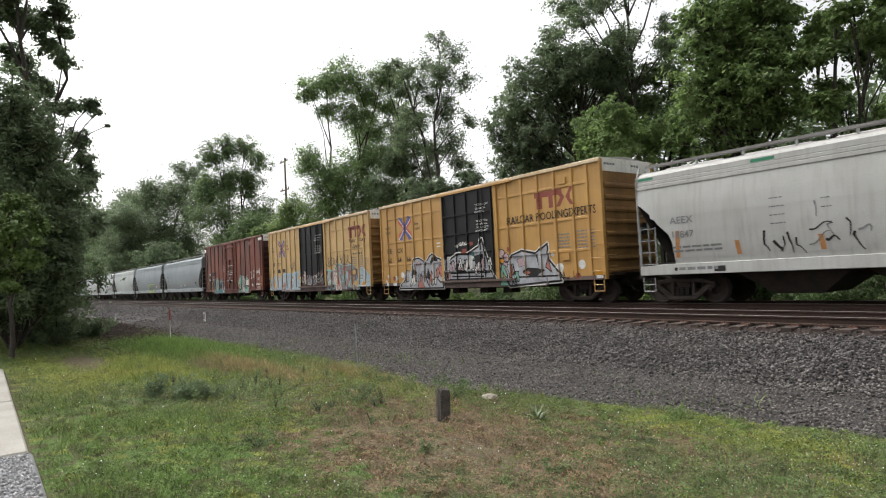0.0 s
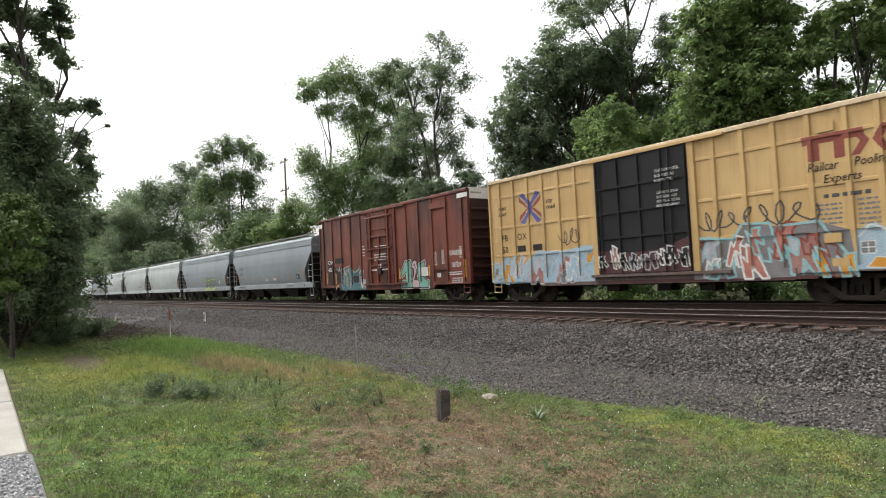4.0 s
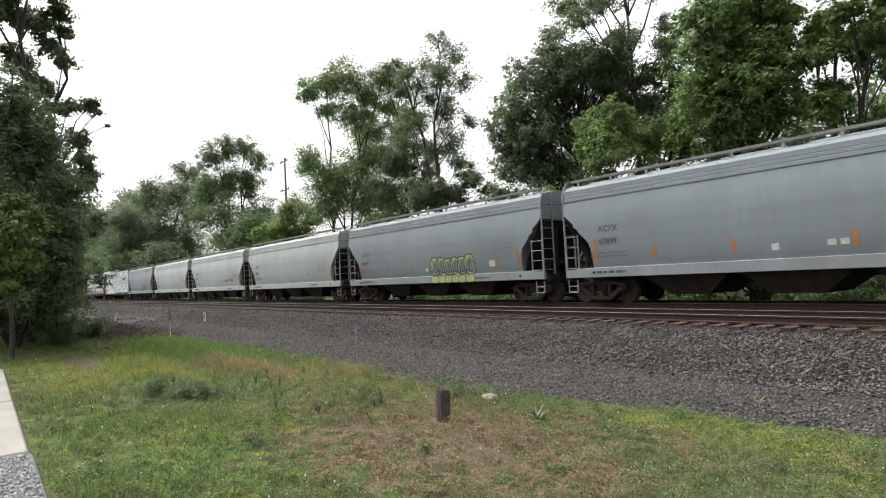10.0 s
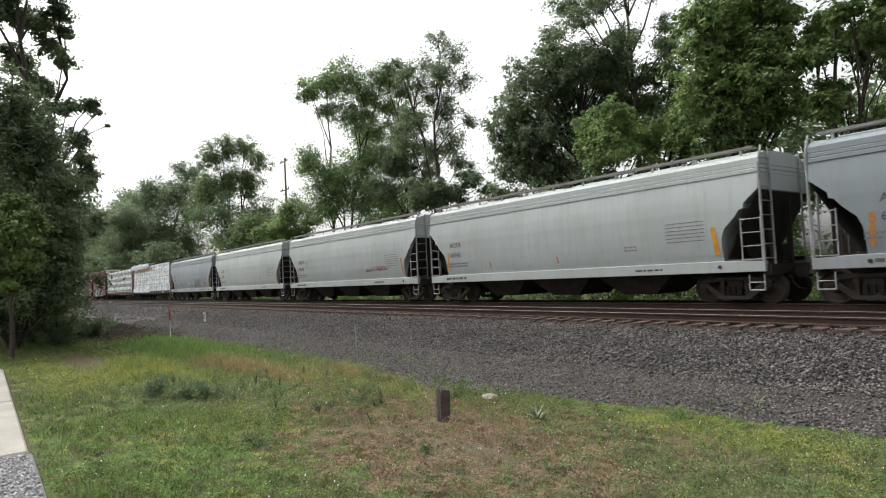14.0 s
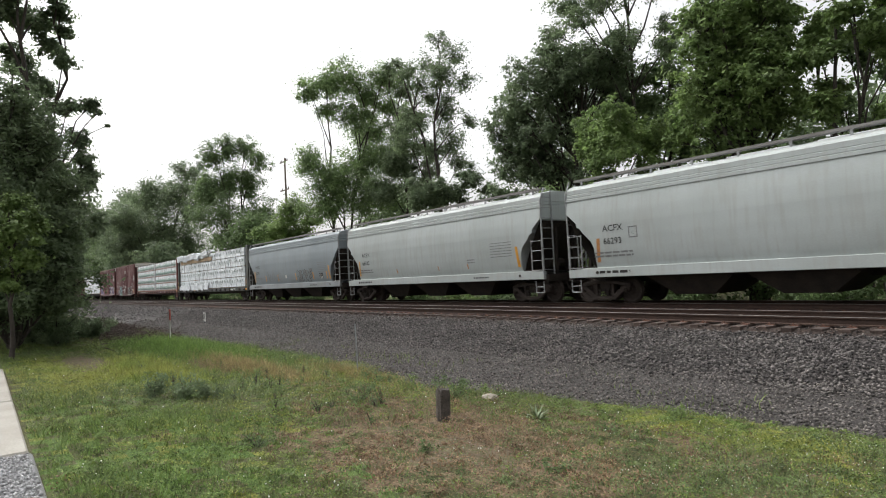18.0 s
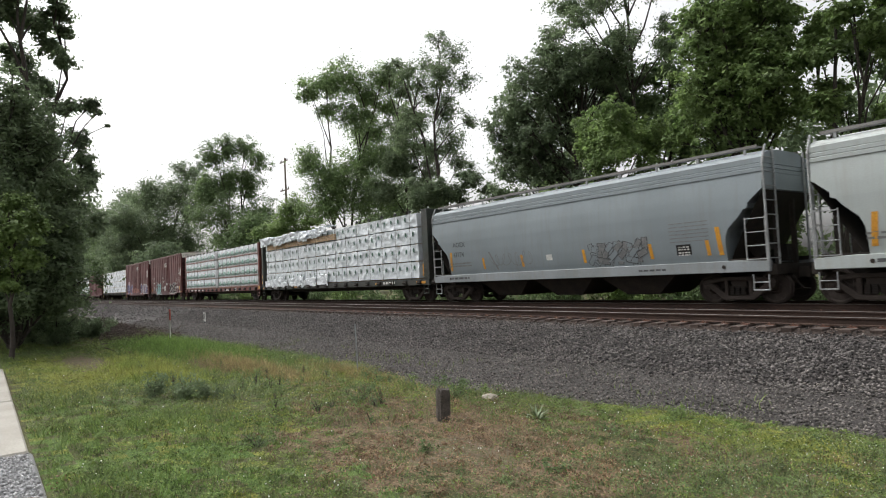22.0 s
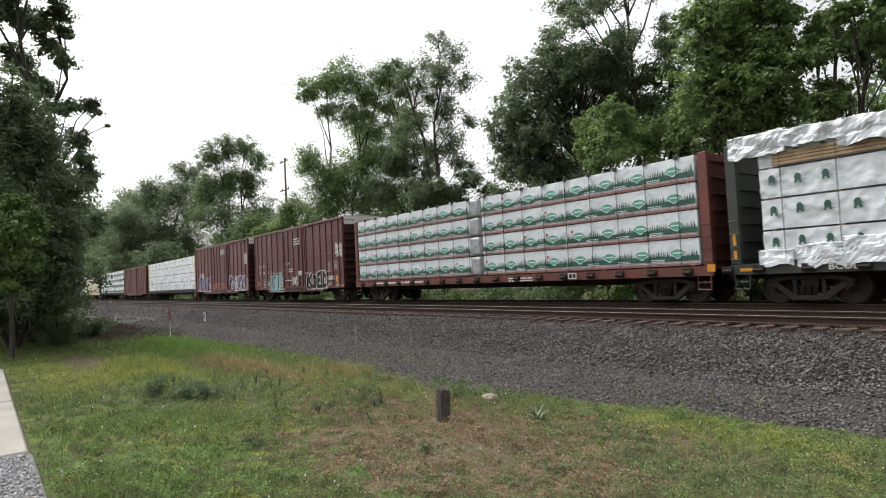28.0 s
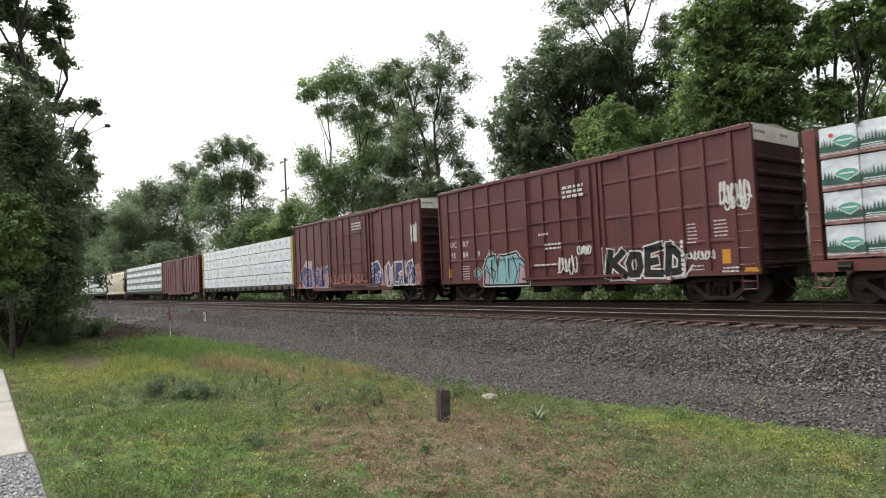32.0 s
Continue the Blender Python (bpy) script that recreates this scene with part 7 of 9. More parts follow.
def tree(x, y, height, spread, label, leaf, seed, count, size, crown_from=0.3, limbs=16, clump=1.2, lean=(0, 0), trunk_r=None, shape="round", group="", z0=None, dense=1.95, fill=None):
    """A tapered trunk, limbs that fork, and a crown of many small leaves in uneven clumps."""
    rng = np.random.default_rng(seed)
    height, count, size, clump = height * 1.08, int(count * dense * 1.35), size * 0.95, clump * 1.08
    z0 = land(x, y) - 0.1 if z0 is None else z0
    root = tagged(new("tree"), label, "tree", group)
    root.location = (x, y, z0)
    verts, faces, centres, radii = [], [], [], []
    trunk_r = trunk_r or height * 0.014
    top = Vector((lean[0], lean[1], height * 0.93))
    line = [Vector((lean[0] * u + rng.normal() * 0.12 * height * 0.1 * (u > 0), lean[1] * u + rng.normal() * 0.12 * height * 0.1 * (u > 0), top.z * u)) for u in np.linspace(0, 1, 9)]
    limb_tube(verts, faces, line, trunk_r, trunk_r * 0.12, 8)

    def at(u):
        i = min(int(u * 8), 7)
        return line[i].lerp(line[i + 1], u * 8 - i)
    for i in range(limbs):
        u = crown_from + (1.0 - crown_from) * ((i + rng.uniform(0, 0.8)) / limbs) ** 0.85
        q = (u - crown_from) / (1 - crown_from)
        reach = {"round": math.sin(math.pi * min(1, 0.20 + 0.72 * q)) ** 0.7, "column": 0.9 - 0.62 * q}[shape]
        az = i * 2.4 + rng.uniform(-0.5, 0.5)
        ln = spread * reach * rng.uniform(0.72, 1.15)
        rise = rng.uniform(0.35, 1.0) * ln
        p0 = at(min(0.97, u * 0.88))
        d = Vector((math.cos(az), math.sin(az), 0))
        pts = [p0 + d * ln * v + Vector((rng.normal() * 0.05 * ln, rng.normal() * 0.05 * ln, rise * v ** 0.8 + rng.normal() * 0.04 * ln)) for v in (0, 0.25, 0.5, 0.75, 1.0)]
        pts[0] = p0
        r = trunk_r * 0.42 * (1 - 0.7 * q)
        limb_tube(verts, faces, pts, r, r * 0.15, 5)
        for v, p in zip((0.25, 0.5, 0.75, 1.0), pts[1:]):
            if v > 0.3:
                centres.append(p)
                radii.append(clump * rng.uniform(0.65, 1.25) * (1 - 0.3 * q))
            for _ in range(3 if v > 0.3 else 1):
                e = p + Vector((rng.normal(), rng.normal(), rng.uniform(-0.6, 0.8))).normalized() * ln * 0.34 * rng.uniform(0.5, 1.25)
                limb_tube(verts, faces, [p, p.lerp(e, 0.5) + Vector((0, 0, 0.1)), e], r * 0.3, r * 0.08, 4)
                centres.append(e)
                radii.append(clump * rng.uniform(0.5, 1.0) * (1 - 0.3 * q))
    centres.append(line[-1])
    radii.append(clump * 0.4)
    for i in range(limbs * 4 if fill is None else fill):      # leaf masses between the limbs
        q = rng.uniform(0.0, 1.0) ** 0.9
        u = crown_from + (1 - crown_from) * q
        wide = {"round": math.sin(math.pi * min(1, 0.20 + 0.72 * q)) ** 0.6, "column": 0.95 - 0.6 * q}[shape]
        az, rr_ = rng.uniform(0, 6.28), spread * wide * rng.uniform(0.2, 1.0) ** 0.4 * 0.95
        c_ = at(min(0.99, u * 0.97)) + Vector((math.cos(az) * rr_, math.sin(az) * rr_, rng.normal() * 0.03 * height))
        centres.append(c_)
        radii.append(clump * rng.uniform(0.55, 1.25) * (1 - 0.3 * q))
    t = new("trunk", raw_mesh("trunk", [tuple(v) for v in verts], faces, M["bark"]))
    t.parent = root
    v, f = leaf_cloud(rng, [tuple(c_) for c_ in centres], radii, count, size, 0.75, True)
    cr = new("crown", raw_mesh("crown", v, f, M[leaf]))
    cr.parent = root
    return root


def crowned_tree(x, y, turn, label, leaf, seed, lobes, leaves, size, trunk_r=0.25, clump=0.42, deep=0.5, group="", bushy=12, stems=1, full=False):
    """A tree whose crown is made of masses: lobes are (along the crown's width, height, radius); turn is the crown's heading."""
    rng = np.random.default_rng(seed)
    z0 = land(x, y) - 0.1
    root = tagged(new("tree"), label, "tree", group)
    root.matrix_basis = pose(x, y, z0, 0, 0, turn)
    verts, faces, centres, radii = [], [], [], []
    wide = max(abs(a) for a, _, _ in lobes)
    masses = [(Vector((a, rng.uniform(-1, 1) * deep * wide, up - z0)), r * 1.08) for a, up, r in lobes]
    if full:      # masses between the named ones, and a skirt down to the undergrowth
        named = list(masses)
        for i, (p, r) in enumerate(named):
            for q, r2 in named[:i]:
                if (p - q).length < 1.7 * (r + r2):
                    masses.append((p.lerp(q, 0.5) + Vector((0, rng.uniform(-0.5, 0.5) * r, 0)), 0.5 * (r + r2) * 0.9))
        low = min(p.z - r for p, r in named)
        mean = float(np.mean([r for _, r in named]))
        for i in range(16):
            masses.append((Vector((rng.uniform(-0.95, 0.95) * wide, rng.uniform(-0.5, 0.5) * deep * wide, rng.uniform(1.5, low + mean))), mean))
    lines_ = []
    for k in range(stems):
        goal = sorted(masses[:len(lobes)], key=lambda one: -one[0].z)[k * 2]
        tip = goal[0] + Vector((0, 0, goal[1] * 0.5))
        foot = Vector((0.5 * k, 0.2 * k, 0))
        line_ = [foot.lerp(tip, u) * 1.0 for u in np.linspace(0, 1, 10)]
        for i, p in enumerate(line_):
            u = i / 9
            p.x = foot.x + (tip.x - foot.x) * u ** 1.7 + rng.normal() * 0.010 * tip.z * (0 < i < 9)
            p.y = foot.y + (tip.y - foot.y) * u ** 1.7 + rng.normal() * 0.010 * tip.z * (0 < i < 9)
        limb_tube(verts, faces, line_, trunk_r * (1 - 0.25 * k), trunk_r * 0.10, 8)
        lines_.append(line_)
    for c_, r in masses:
        line_ = min(lines_, key=lambda one: abs(one[5].x - c_.x))
        low = c_.z - 0.9 * abs(c_.x) - 0.6 * abs(c_.y) - r
        p0 = min(line_, key=lambda p: abs(p.z - max(low, 0.22 * c_.z)))
        bow = Vector((0, 0, 0.12 * (c_ - p0).length))
        pts = [p0, p0.lerp(c_, 0.33) + bow * 0.4 + Vector(rng.normal(size=3) * 0.1 * r), p0.lerp(c_, 0.68) + bow + Vector(rng.normal(size=3) * 0.12 * r), c_]
        rad = trunk_r * (0.18 + 0.22 * min(1, r / 2))
        limb_tube(verts, faces, pts, rad, rad * 0.3, 5)
        centres.append(c_)
        radii.append(r * clump)
        for i in range(bushy):
            d = Vector(rng.normal(size=3)).normalized()
            d.z = d.z * 0.85 + 0.1
            e = c_ + d * r * rng.uniform(0.35, 0.95)
            limb_tube(verts, faces, [c_ - (c_ - pts[2]) * rng.uniform(0, 0.7), c_.lerp(e, 0.55) + Vector((0, 0, 0.08 * r)), e], rad * 0.26, rad * 0.07, 3)
            centres.append(e)
            radii.append(r * clump * rng.uniform(0.3, 1.0))
    t = new("trunk", raw_mesh("trunk", [tuple(v) for v in verts], faces, M["bark"]))
    t.parent = root
    v, f = spray(rng, centres, radii, masses, leaves, size)
    cr = new("crown", raw_mesh("crown", v, f, M[leaf]))
    cr.parent = root
    return root


def spray(rng, centres, radii, masses, count, size):
    """Loose leaves that thin out from every twig; they face outwards from the nearest mass of the crown and hang a little."""
    centres, radii = np.array([tuple(c_) for c_ in centres]), np.array(radii)
    hearts, spans_ = np.array([tuple(c_) for c_, _ in masses]), np.array([r for _, r in masses])
    weight = radii ** 2
    pick = rng.choice(len(centres), count, p=weight / weight.sum())
    pos = centres[pick] + rng.normal(size=(count, 3)) * (radii[pick] * rng.choice([0.3, 0.45, 0.66], count))[:, None] * np.array([1, 1, 0.75])
    home = np.argmin(np.linalg.norm(pos[:, None, :] - hearts[None], axis=2) / spans_[None], axis=1)
    out = pos - hearts[home]
    out /= np.linalg.norm(out, axis=1)[:, None] + 1e-6
    nrm = out * 0.7 + rng.normal(size=(count, 3)) * 0.45 + np.array([0, 0, 0.55])
    nrm /= np.linalg.norm(nrm, axis=1)[:, None]
    t = np.cross(nrm, rng.normal(size=(count, 3)))
    t /= np.linalg.norm(t, axis=1)[:, None]
    b = np.cross(nrm, t)
    s = size * rng.uniform(0.55, 1.35, count)[:, None]
    v = np.stack([pos - t * s * 0.45 - b * s * 0.27, pos - t * s * 0.3 + b * s * 0.35, pos + t * s * 0.58], 1).reshape(-1, 3)
    return v, np.arange(count * 3).reshape(-1, 3)


def bush(x, y, height, spread, label, leaf, seed, count, size, group="", z0=None, name="bush"):
    rng = np.random.default_rng(seed)
    z0 = land(x, y) - 0.03 if z0 is None else z0
    root = tagged(new(name), label, "bush", group)
    root.location = (x, y, z0)
    verts, faces, centres, radii = [], [], [], []
    for i in range(9):
        az, ln = rng.uniform(0, 6.28), rng.uniform(0.2, 1.0) * spread
        e = Vector((math.cos(az) * ln, math.sin(az) * ln, height * rng.uniform(0.35, 0.9) * (1 - 0.35 * ln / spread)))
        limb_tube(verts, faces, [Vector((0, 0, 0)), e * 0.5 + Vector((0, 0, 0.1 * height)), e], 0.02 * height, 0.006 * height, 4)
        for q in (0.35, 0.65, 1.0):
            centres.append(tuple(e * q + Vector((0, 0, 0.05 * height))))
            radii.append(height * rng.uniform(0.16, 0.30))
    s_ = new("stem", raw_mesh("stem", verts, faces, M["bark"]))
    s_.parent = root
    tagged(s_, "", "", "", "stuff")
    v, f = leaf_cloud(rng, centres, radii, count, size)
    v[:, 2] = np.maximum(v[:, 2], 0.01)
    f_ = new("foliage", raw_mesh("foliage", v, f, M[leaf]))
    f_.parent = root
    return root


LINE = "trees behind the railway"
# right end of the row: fresh-green trees with dark trunks
crowned_tree(-13.0, 26.0, 27, "tall tree with fresh green drooping leaves", "leaf_light", 11,
             [(-1.3, 12.0, 1.0), (-0.0, 11.5, 1.2), (-1.2, 10.5, 1.0), (0.5, 10.1, 1.2), (-1.7, 9.1, 1.0), (-0.4, 8.9, 1.2), (1.1, 8.6, 1.1), (-0.1, 7.3, 1.0), (1.4, 7.2, 1.0), (2.3, 8.1, 1.1), (-1.4, 7.5, 0.9), (1.8, 10.5, 1.1), (0.1, 13.2, 1.4), (2.2, 12.6, 1.3), (-2.2, 11.2, 0.7), (-2.4, 8.3, 0.8), (-2.6, 6.8, 0.8), (0.0, 5.6, 1.2)],
             50000, 0.2, 0.22, 0.45, 0.6, LINE, 9, 2, True)
crowned_tree(-10.0, 26.5, 21, "tall open tree with fresh green leaves and dark trunks", "leaf_light", 12,
             [(-0.1, 8.9, 0.9), (-0.1, 10.7, 0.8), (0.8, 10.2, 0.7), (1.4, 9.7, 0.7), (2.0, 9.0, 0.7), (1.0, 11.8, 1.2), (2.4, 10.9, 1.1), (-0.0, 6.8, 0.7), (1.8, 6.9, 0.3), (2.8, 9.3, 1.0), (3.2, 7.3, 0.8), (0.4, 7.9, 0.6), (2.4, 6.4, 0.8)],
             20000, 0.2, 0.16, 0.42, 0.6, LINE, 20, 3)
# unseen tree past the right edge, only there to be reflected
tree(-2.0, 27, 18, 4.6, "tall tree out of view, kept for reflections", "leaf_mid", 14, 5000, 0.25, 0.25, 14, 1.0, (0, 0), 0.25, "column", LINE, None, 1.2, 14)
# broad dark crown with a fresh-green young tree before it and a tall sparse tree behind
crowned_tree(-24.2, 27.5, 41, "broad dense dark-green tree", "leaf_dark", 15,
             [(-4.3, 10.4, 0.8), (-3.5, 12.1, 0.8), (-2.2, 13.2, 1.1), (-0.5, 13.7, 1.2), (1.5, 13.8, 1.3), (3.2, 13.1, 1.2), (4.4, 12.2, 1.1), (-2.3, 10.9, 1.6), (0.2, 11.5, 1.7), (2.7, 11.0, 1.6), (-3.3, 8.9, 1.4), (-1.3, 8.8, 1.5), (-3.8, 7.5, 1.1), (4.3, 10.4, 1.2), (2.2, 12.6, 1.4), (0.3, 7.1, 1.7), (-2.0, 6.6, 1.3)],
             82000, 0.18, 0.26, 0.45, 0.5, LINE, 9, 1, True)
crowned_tree(-19.7, 25.0, 38, "dense fresh-green young tree behind the railway", "leaf_light", 16,
             [(-0.8, 8.8, 0.7), (-0.0, 8.0, 0.9), (0.9, 8.5, 0.8), (-0.7, 7.2, 0.7), (1.8, 7.9, 1.0), (1.0, 6.8, 1.0), (2.6, 7.2, 0.9), (3.2, 8.3, 0.7), (-0.2, 6.2, 1.0)],
             38000, 0.17, 0.12, 0.45, 0.7, LINE, 9, 1, True)
crowned_tree(-20.5, 29.5, 35, "tall sparse tree with a dark trunk and bare twigs", "leaf_far", 18,
             [(-3.3, 16.3, 1.2), (-4.6, 15.5, 0.9), (-1.7, 15.7, 1.2), (-2.8, 14.7, 0.9), (-0.5, 14.7, 1.0), (1.9, 14.6, 0.8), (0.2, 17.2, 1.5), (-2.0, 17.6, 1.5), (1.9, 12.9, 0.8), (-0.7, 13.5, 0.8), (2.2, 16.8, 1.2), (1.5, 18.9, 1.6), (-0.6, 19.7, 1.6), (-5.2, 14.7, 0.5), (2.5, 11.1, 0.7)],
             26000, 0.15, 0.2, 0.55, 0.5, LINE, 20, 1)
# slender sparse tree, low growth at its foot, and the spreading tree beside it
crowned_tree(-38.8, 29.0, 53, "slender sparse tree with bare twigs", "leaf_far", 19,
             [(0.6, 19.9, 1.0), (-0.1, 18.4, 1.3), (1.7, 18.5, 1.2), (0.7, 16.7, 1.5), (2.5, 16.4, 1.2), (-0.5, 15.8, 1.1), (0.9, 14.4, 1.7), (-1.9, 17.6, 1.1), (-1.1, 16.3, 1.0), (1.3, 12.1, 1.6), (-0.1, 11.4, 1.5), (2.8, 13.4, 0.8), (-1.6, 13.6, 1.4), (-2.6, 12.1, 1.2), (1.7, 10.0, 1.2), (-2.9, 18.5, 0.6)],
             27000, 0.16, 0.2, 0.55, 0.5, LINE, 22, 2)
crowned_tree(-34.9, 26.5, 53, "low dark-green tree behind the railway", "leaf_dark", 24,
             [(-1.8, 6.9, 1.3), (-0.5, 7.1, 1.4), (0.6, 7.2, 1.2), (1.9, 7.9, 1.2), (3.1, 7.4, 0.7), (3.8, 6.9, 0.8)],
             17000, 0.19, 0.1, 0.5, 0.7, LINE, 12, 1)
crowned_tree(-54.2, 28.0, 63, "spreading mid-green tree with an open crown", "leaf_soft", 20,
             [(-2.4, 19.6, 1.3), (-0.7, 20.7, 1.9), (1.4, 20.7, 1.9), (3.2, 19.8, 1.8), (-0.4, 17.9, 1.2), (5.2, 20.6, 1.8), (1.8, 17.0, 1.9), (4.0, 16.4, 2.3), (6.2, 18.4, 1.7), (2.6, 13.0, 2.5), (5.4, 13.3, 2.4), (-0.2, 10.8, 2.3), (3.0, 9.4, 2.8), (-2.1, 12.3, 1.7), (-1.2, 8.6, 2.5), (6.1, 9.6, 2.3)],
             84000, 0.2, 0.2, 0.6, 0.5, LINE, 26, 3)
crowned_tree(-59.2, 25.5, 67, "young fresh-green tree behind the railway", "leaf_light", 25,
             [(0.2, 8.7, 1.7), (1.7, 7.5, 1.5), (-1.2, 7.0, 1.7), (0.1, 6.0, 2.0), (-2.4, 6.3, 1.4)],
             14000, 0.23, 0.12, 0.5, 0.8, LINE, 18, 1)
crowned_tree(-83.9, 28.0, 72, "open-crowned green tree behind the railway", "leaf_mid", 21,
             [(-3.0, 19.4, 2.0), (-1.1, 20.2, 2.0), (1.4, 20.3, 2.2), (3.2, 17.9, 1.9), (1.8, 15.3, 2.6), (-1.3, 15.9, 3.2), (-1.3, 9.9, 4.2), (2.8, 11.0, 3.0), (-3.7, 14.2, 3.1)],
             44000, 0.25, 0.2, 0.46, 0.6, LINE, 30, 2)
crowned_tree(-125.9, 28.0, 77, "broad dense green tree behind the railway", "leaf_dark", 17,
             [(-2.4, 19.5, 4.7), (-6.8, 14.1, 3.8), (1.3, 20.0, 3.9), (5.2, 23.2, 3.8), (5.8, 16.8, 5.5), (-0.7, 13.0, 6.0), (-5.3, 9.3, 4.2), (4.0, 10.2, 5.5), (-9.0, 10.5, 3.1)],
             56000, 0.36, 0.28, 0.46, 0.7, LINE, 30, 2)
crowned_tree(-20.3, 31, 33, "green tree filling the gap behind the railway", "leaf_mid", 28,
             [(0.5, 12.5, 1.3), (1.3, 10.7, 1.3), (-0.1, 10.6, 1.3), (0.9, 8.9, 1.3), (-0.5, 8.4, 1.5), (1.6, 7.8, 1.3), (0.9, 14.0, 0.8), (-1.7, 9.2, 1.3)],
             22000, 0.2, 0.2, 0.5, 0.6, LINE, 16, 1)
crowned_tree(-45.8, 31, 56, "open green tree beside the slender one", "leaf_far", 29,
             [(-0.1, 18.0, 1.4), (0.8, 15.9, 1.5), (-0.7, 14.7, 1.7), (1.2, 13.0, 1.4), (-0.2, 11.0, 1.8), (1.6, 10.4, 1.5), (-1.1, 11.6, 1.7), (-1.8, 9.0, 2.0), (0.8, 8.9, 1.7), (-1.3, 19.9, 1.0)],
             26000, 0.2, 0.2, 0.5, 0.6, LINE, 16, 2)
crowned_tree(-10.5, 31, 19, "green tree behind the leaning trunks", "leaf_mid", 30,
             [(-0.0, 10.4, 1.0), (1.0, 11.4, 1.0), (0.5, 9.5, 0.6), (-0.6, 7.9, 0.9), (-1.5, 8.1, 0.9), (1.5, 9.2, 0.7), (0.2, 6.8, 0.9), (0.9, 6.4, 0.7), (-0.6, 11.3, 0.8)],
             9000, 0.2, 0.18, 0.5, 0.6, LINE, 14, 2)
# receding row
for i, (tx, ty, th, ts, lf) in enumerate([(-146, 29, 22, 6.5, "leaf_far"),
                                           (-155, 27, 23, 6.5, "leaf_dark"), (-170, 28, 24, 7, "leaf_far"), (-188, 27, 21, 7, "leaf_mid"), (-206, 27, 22, 7, "leaf_far"), (-226, 27, 22, 7, "leaf_far"), (-250, 26, 22, 8, "leaf_far"), (-280, 25, 22, 8, "leaf_far"), (-315, 22, 22, 9, "leaf_far"), (-76, 28, 10, 3.5, "leaf_mid"), (-110, 24.5, 9, 3.5, "leaf_dark"), (-135, 24, 9, 4, "leaf_dark"), (-165, 24, 10, 4, "leaf_mid")]):
    tree(tx, ty, th * 1.08, ts, "tall green tree in a row receding along the railway", lf, 40 + i, 6500, 0.40 + 0.0009 * -tx, 0.12, 15, 2.1, (0, 0), 0.3, "round", LINE, None, 1.3)
# added trees outside the view to the right, for reflections only
for i in range(7):
    tree(4.0 + 8.0 * i, 27 + 2 * (i % 2), 17 + i % 3, 5.0, "tall green tree out of view, added for reflections", "leaf_mid", 70 + i, 2500, 0.45, 0.2, 12, 1.8, (0, 0), 0.25, "round", LINE)

# trees on this side of the line
NEAR = "trees beside the lawn"
crowned_tree(-28.0, 1.8, 86, "tall tree with dark clumped foliage against the sky", "leaf_dark", 90,
             [(-0.8, 11.9, 0.8), (0.0, 12.0, 0.7), (0.8, 12.4, 0.5), (1.0, 11.5, 0.3), (0.5, 11.1, 0.6), (0.9, 10.1, 0.4), (0.1, 9.6, 0.6), (0.7, 9.0, 0.5), (1.3, 8.6, 0.4), (1.7, 8.3, 0.3), (2.0, 8.2, 0.2), (2.5, 8.3, 0.1), (1.4, 7.4, 0.5), (1.6, 6.7, 0.4), (1.6, 6.1, 0.5), (1.8, 5.4, 0.3), (1.5, 4.7, 0.4), (1.7, 3.8, 0.5), (-0.6, 10.7, 0.7), (-0.4, 13.3, 1.1), (-1.8, 12.4, 1.3), (0.7, 13.3, 0.7)],
             36000, 0.15, 0.2, 0.58, 0.7, NEAR, 18, 2)
crowned_tree(-23.5, 0.8, 88, "dense dark-green tree overhanging the lawn", "leaf_far", 91,
             [(0.1, 7.7, 0.9), (0.7, 6.9, 1.1), (1.1, 5.6, 1.1), (0.5, 4.7, 1.5), (1.5, 4.1, 1.0), (0.2, 2.9, 1.5), (1.2, 2.7, 1.0), (1.7, 3.1, 0.6), (0.6, 1.7, 1.2), (-0.2, 6.3, 1.2), (-1.1, 5.2, 1.5), (-1.1, 7.3, 1.0), (1.5, 1.8, 0.7)],
             86000, 0.12, 0.16, 0.42, 0.7, NEAR, 12, 1, True)
tree(-30.4, 0.9, 9.4, 3.0, "dense dark-green tree beside the railway", "leaf_dark", 92, 15000, 0.18, 0.20, 16, 1.0, (0, 0), 0.16, "column", NEAR, None, 0.9, 30)
crowned_tree(-20.2, 0.62, 88, "small tree with bright fresh green leaves", "leaf_light", 93,
             [(0.1, 3.8, 0.4), (0.2, 3.1, 0.6), (0.5, 3.4, 0.3), (0.4, 2.2, 0.4), (0.0, 1.7, 0.4), (0.6, 2.7, 0.2), (-0.5, 2.7, 0.7)],
             13000, 0.11, 0.07, 0.5, 0.8, NEAR, 12, 1)
for i, (tx, ty, th) in enumerate([(-34, -3, 15), (-42, 1.5, 13), (-30, -6, 16), (-50, -2, 15)]):
    tree(tx, ty, th, 4.0, "dark-green tree behind the lawn", "leaf_dark", 95 + i, 6000, 0.28, 0.1, 16, 1.4, (0, 0), 0.25, "column", NEAR)
bush(-28.6, 1.45, 1.5, 0.65, "dark-green shrub at the lawn's edge", "leaf_dark", 110, 4500, 0.09)
bush(-29.2, 2.05, 1.6, 0.6, "dark-green shrub at the lawn's edge", "leaf_dark", 111, 4500, 0.09)
bush(-26.4, 2.5, 1.25, 0.8, "dark-green shrub at the lawn's edge", "leaf_dark", 112, 4200, 0.08)
bush(-27.8, 3.3, 1.1, 0.9, "dark-green shrub over the brush heap", "leaf_dark", 113, 4200, 0.08)
bush(-24.6, 2.0, 1.7, 0.8, "dark-green shrub at the lawn's edge", "leaf_dark", 116, 5200, 0.08)
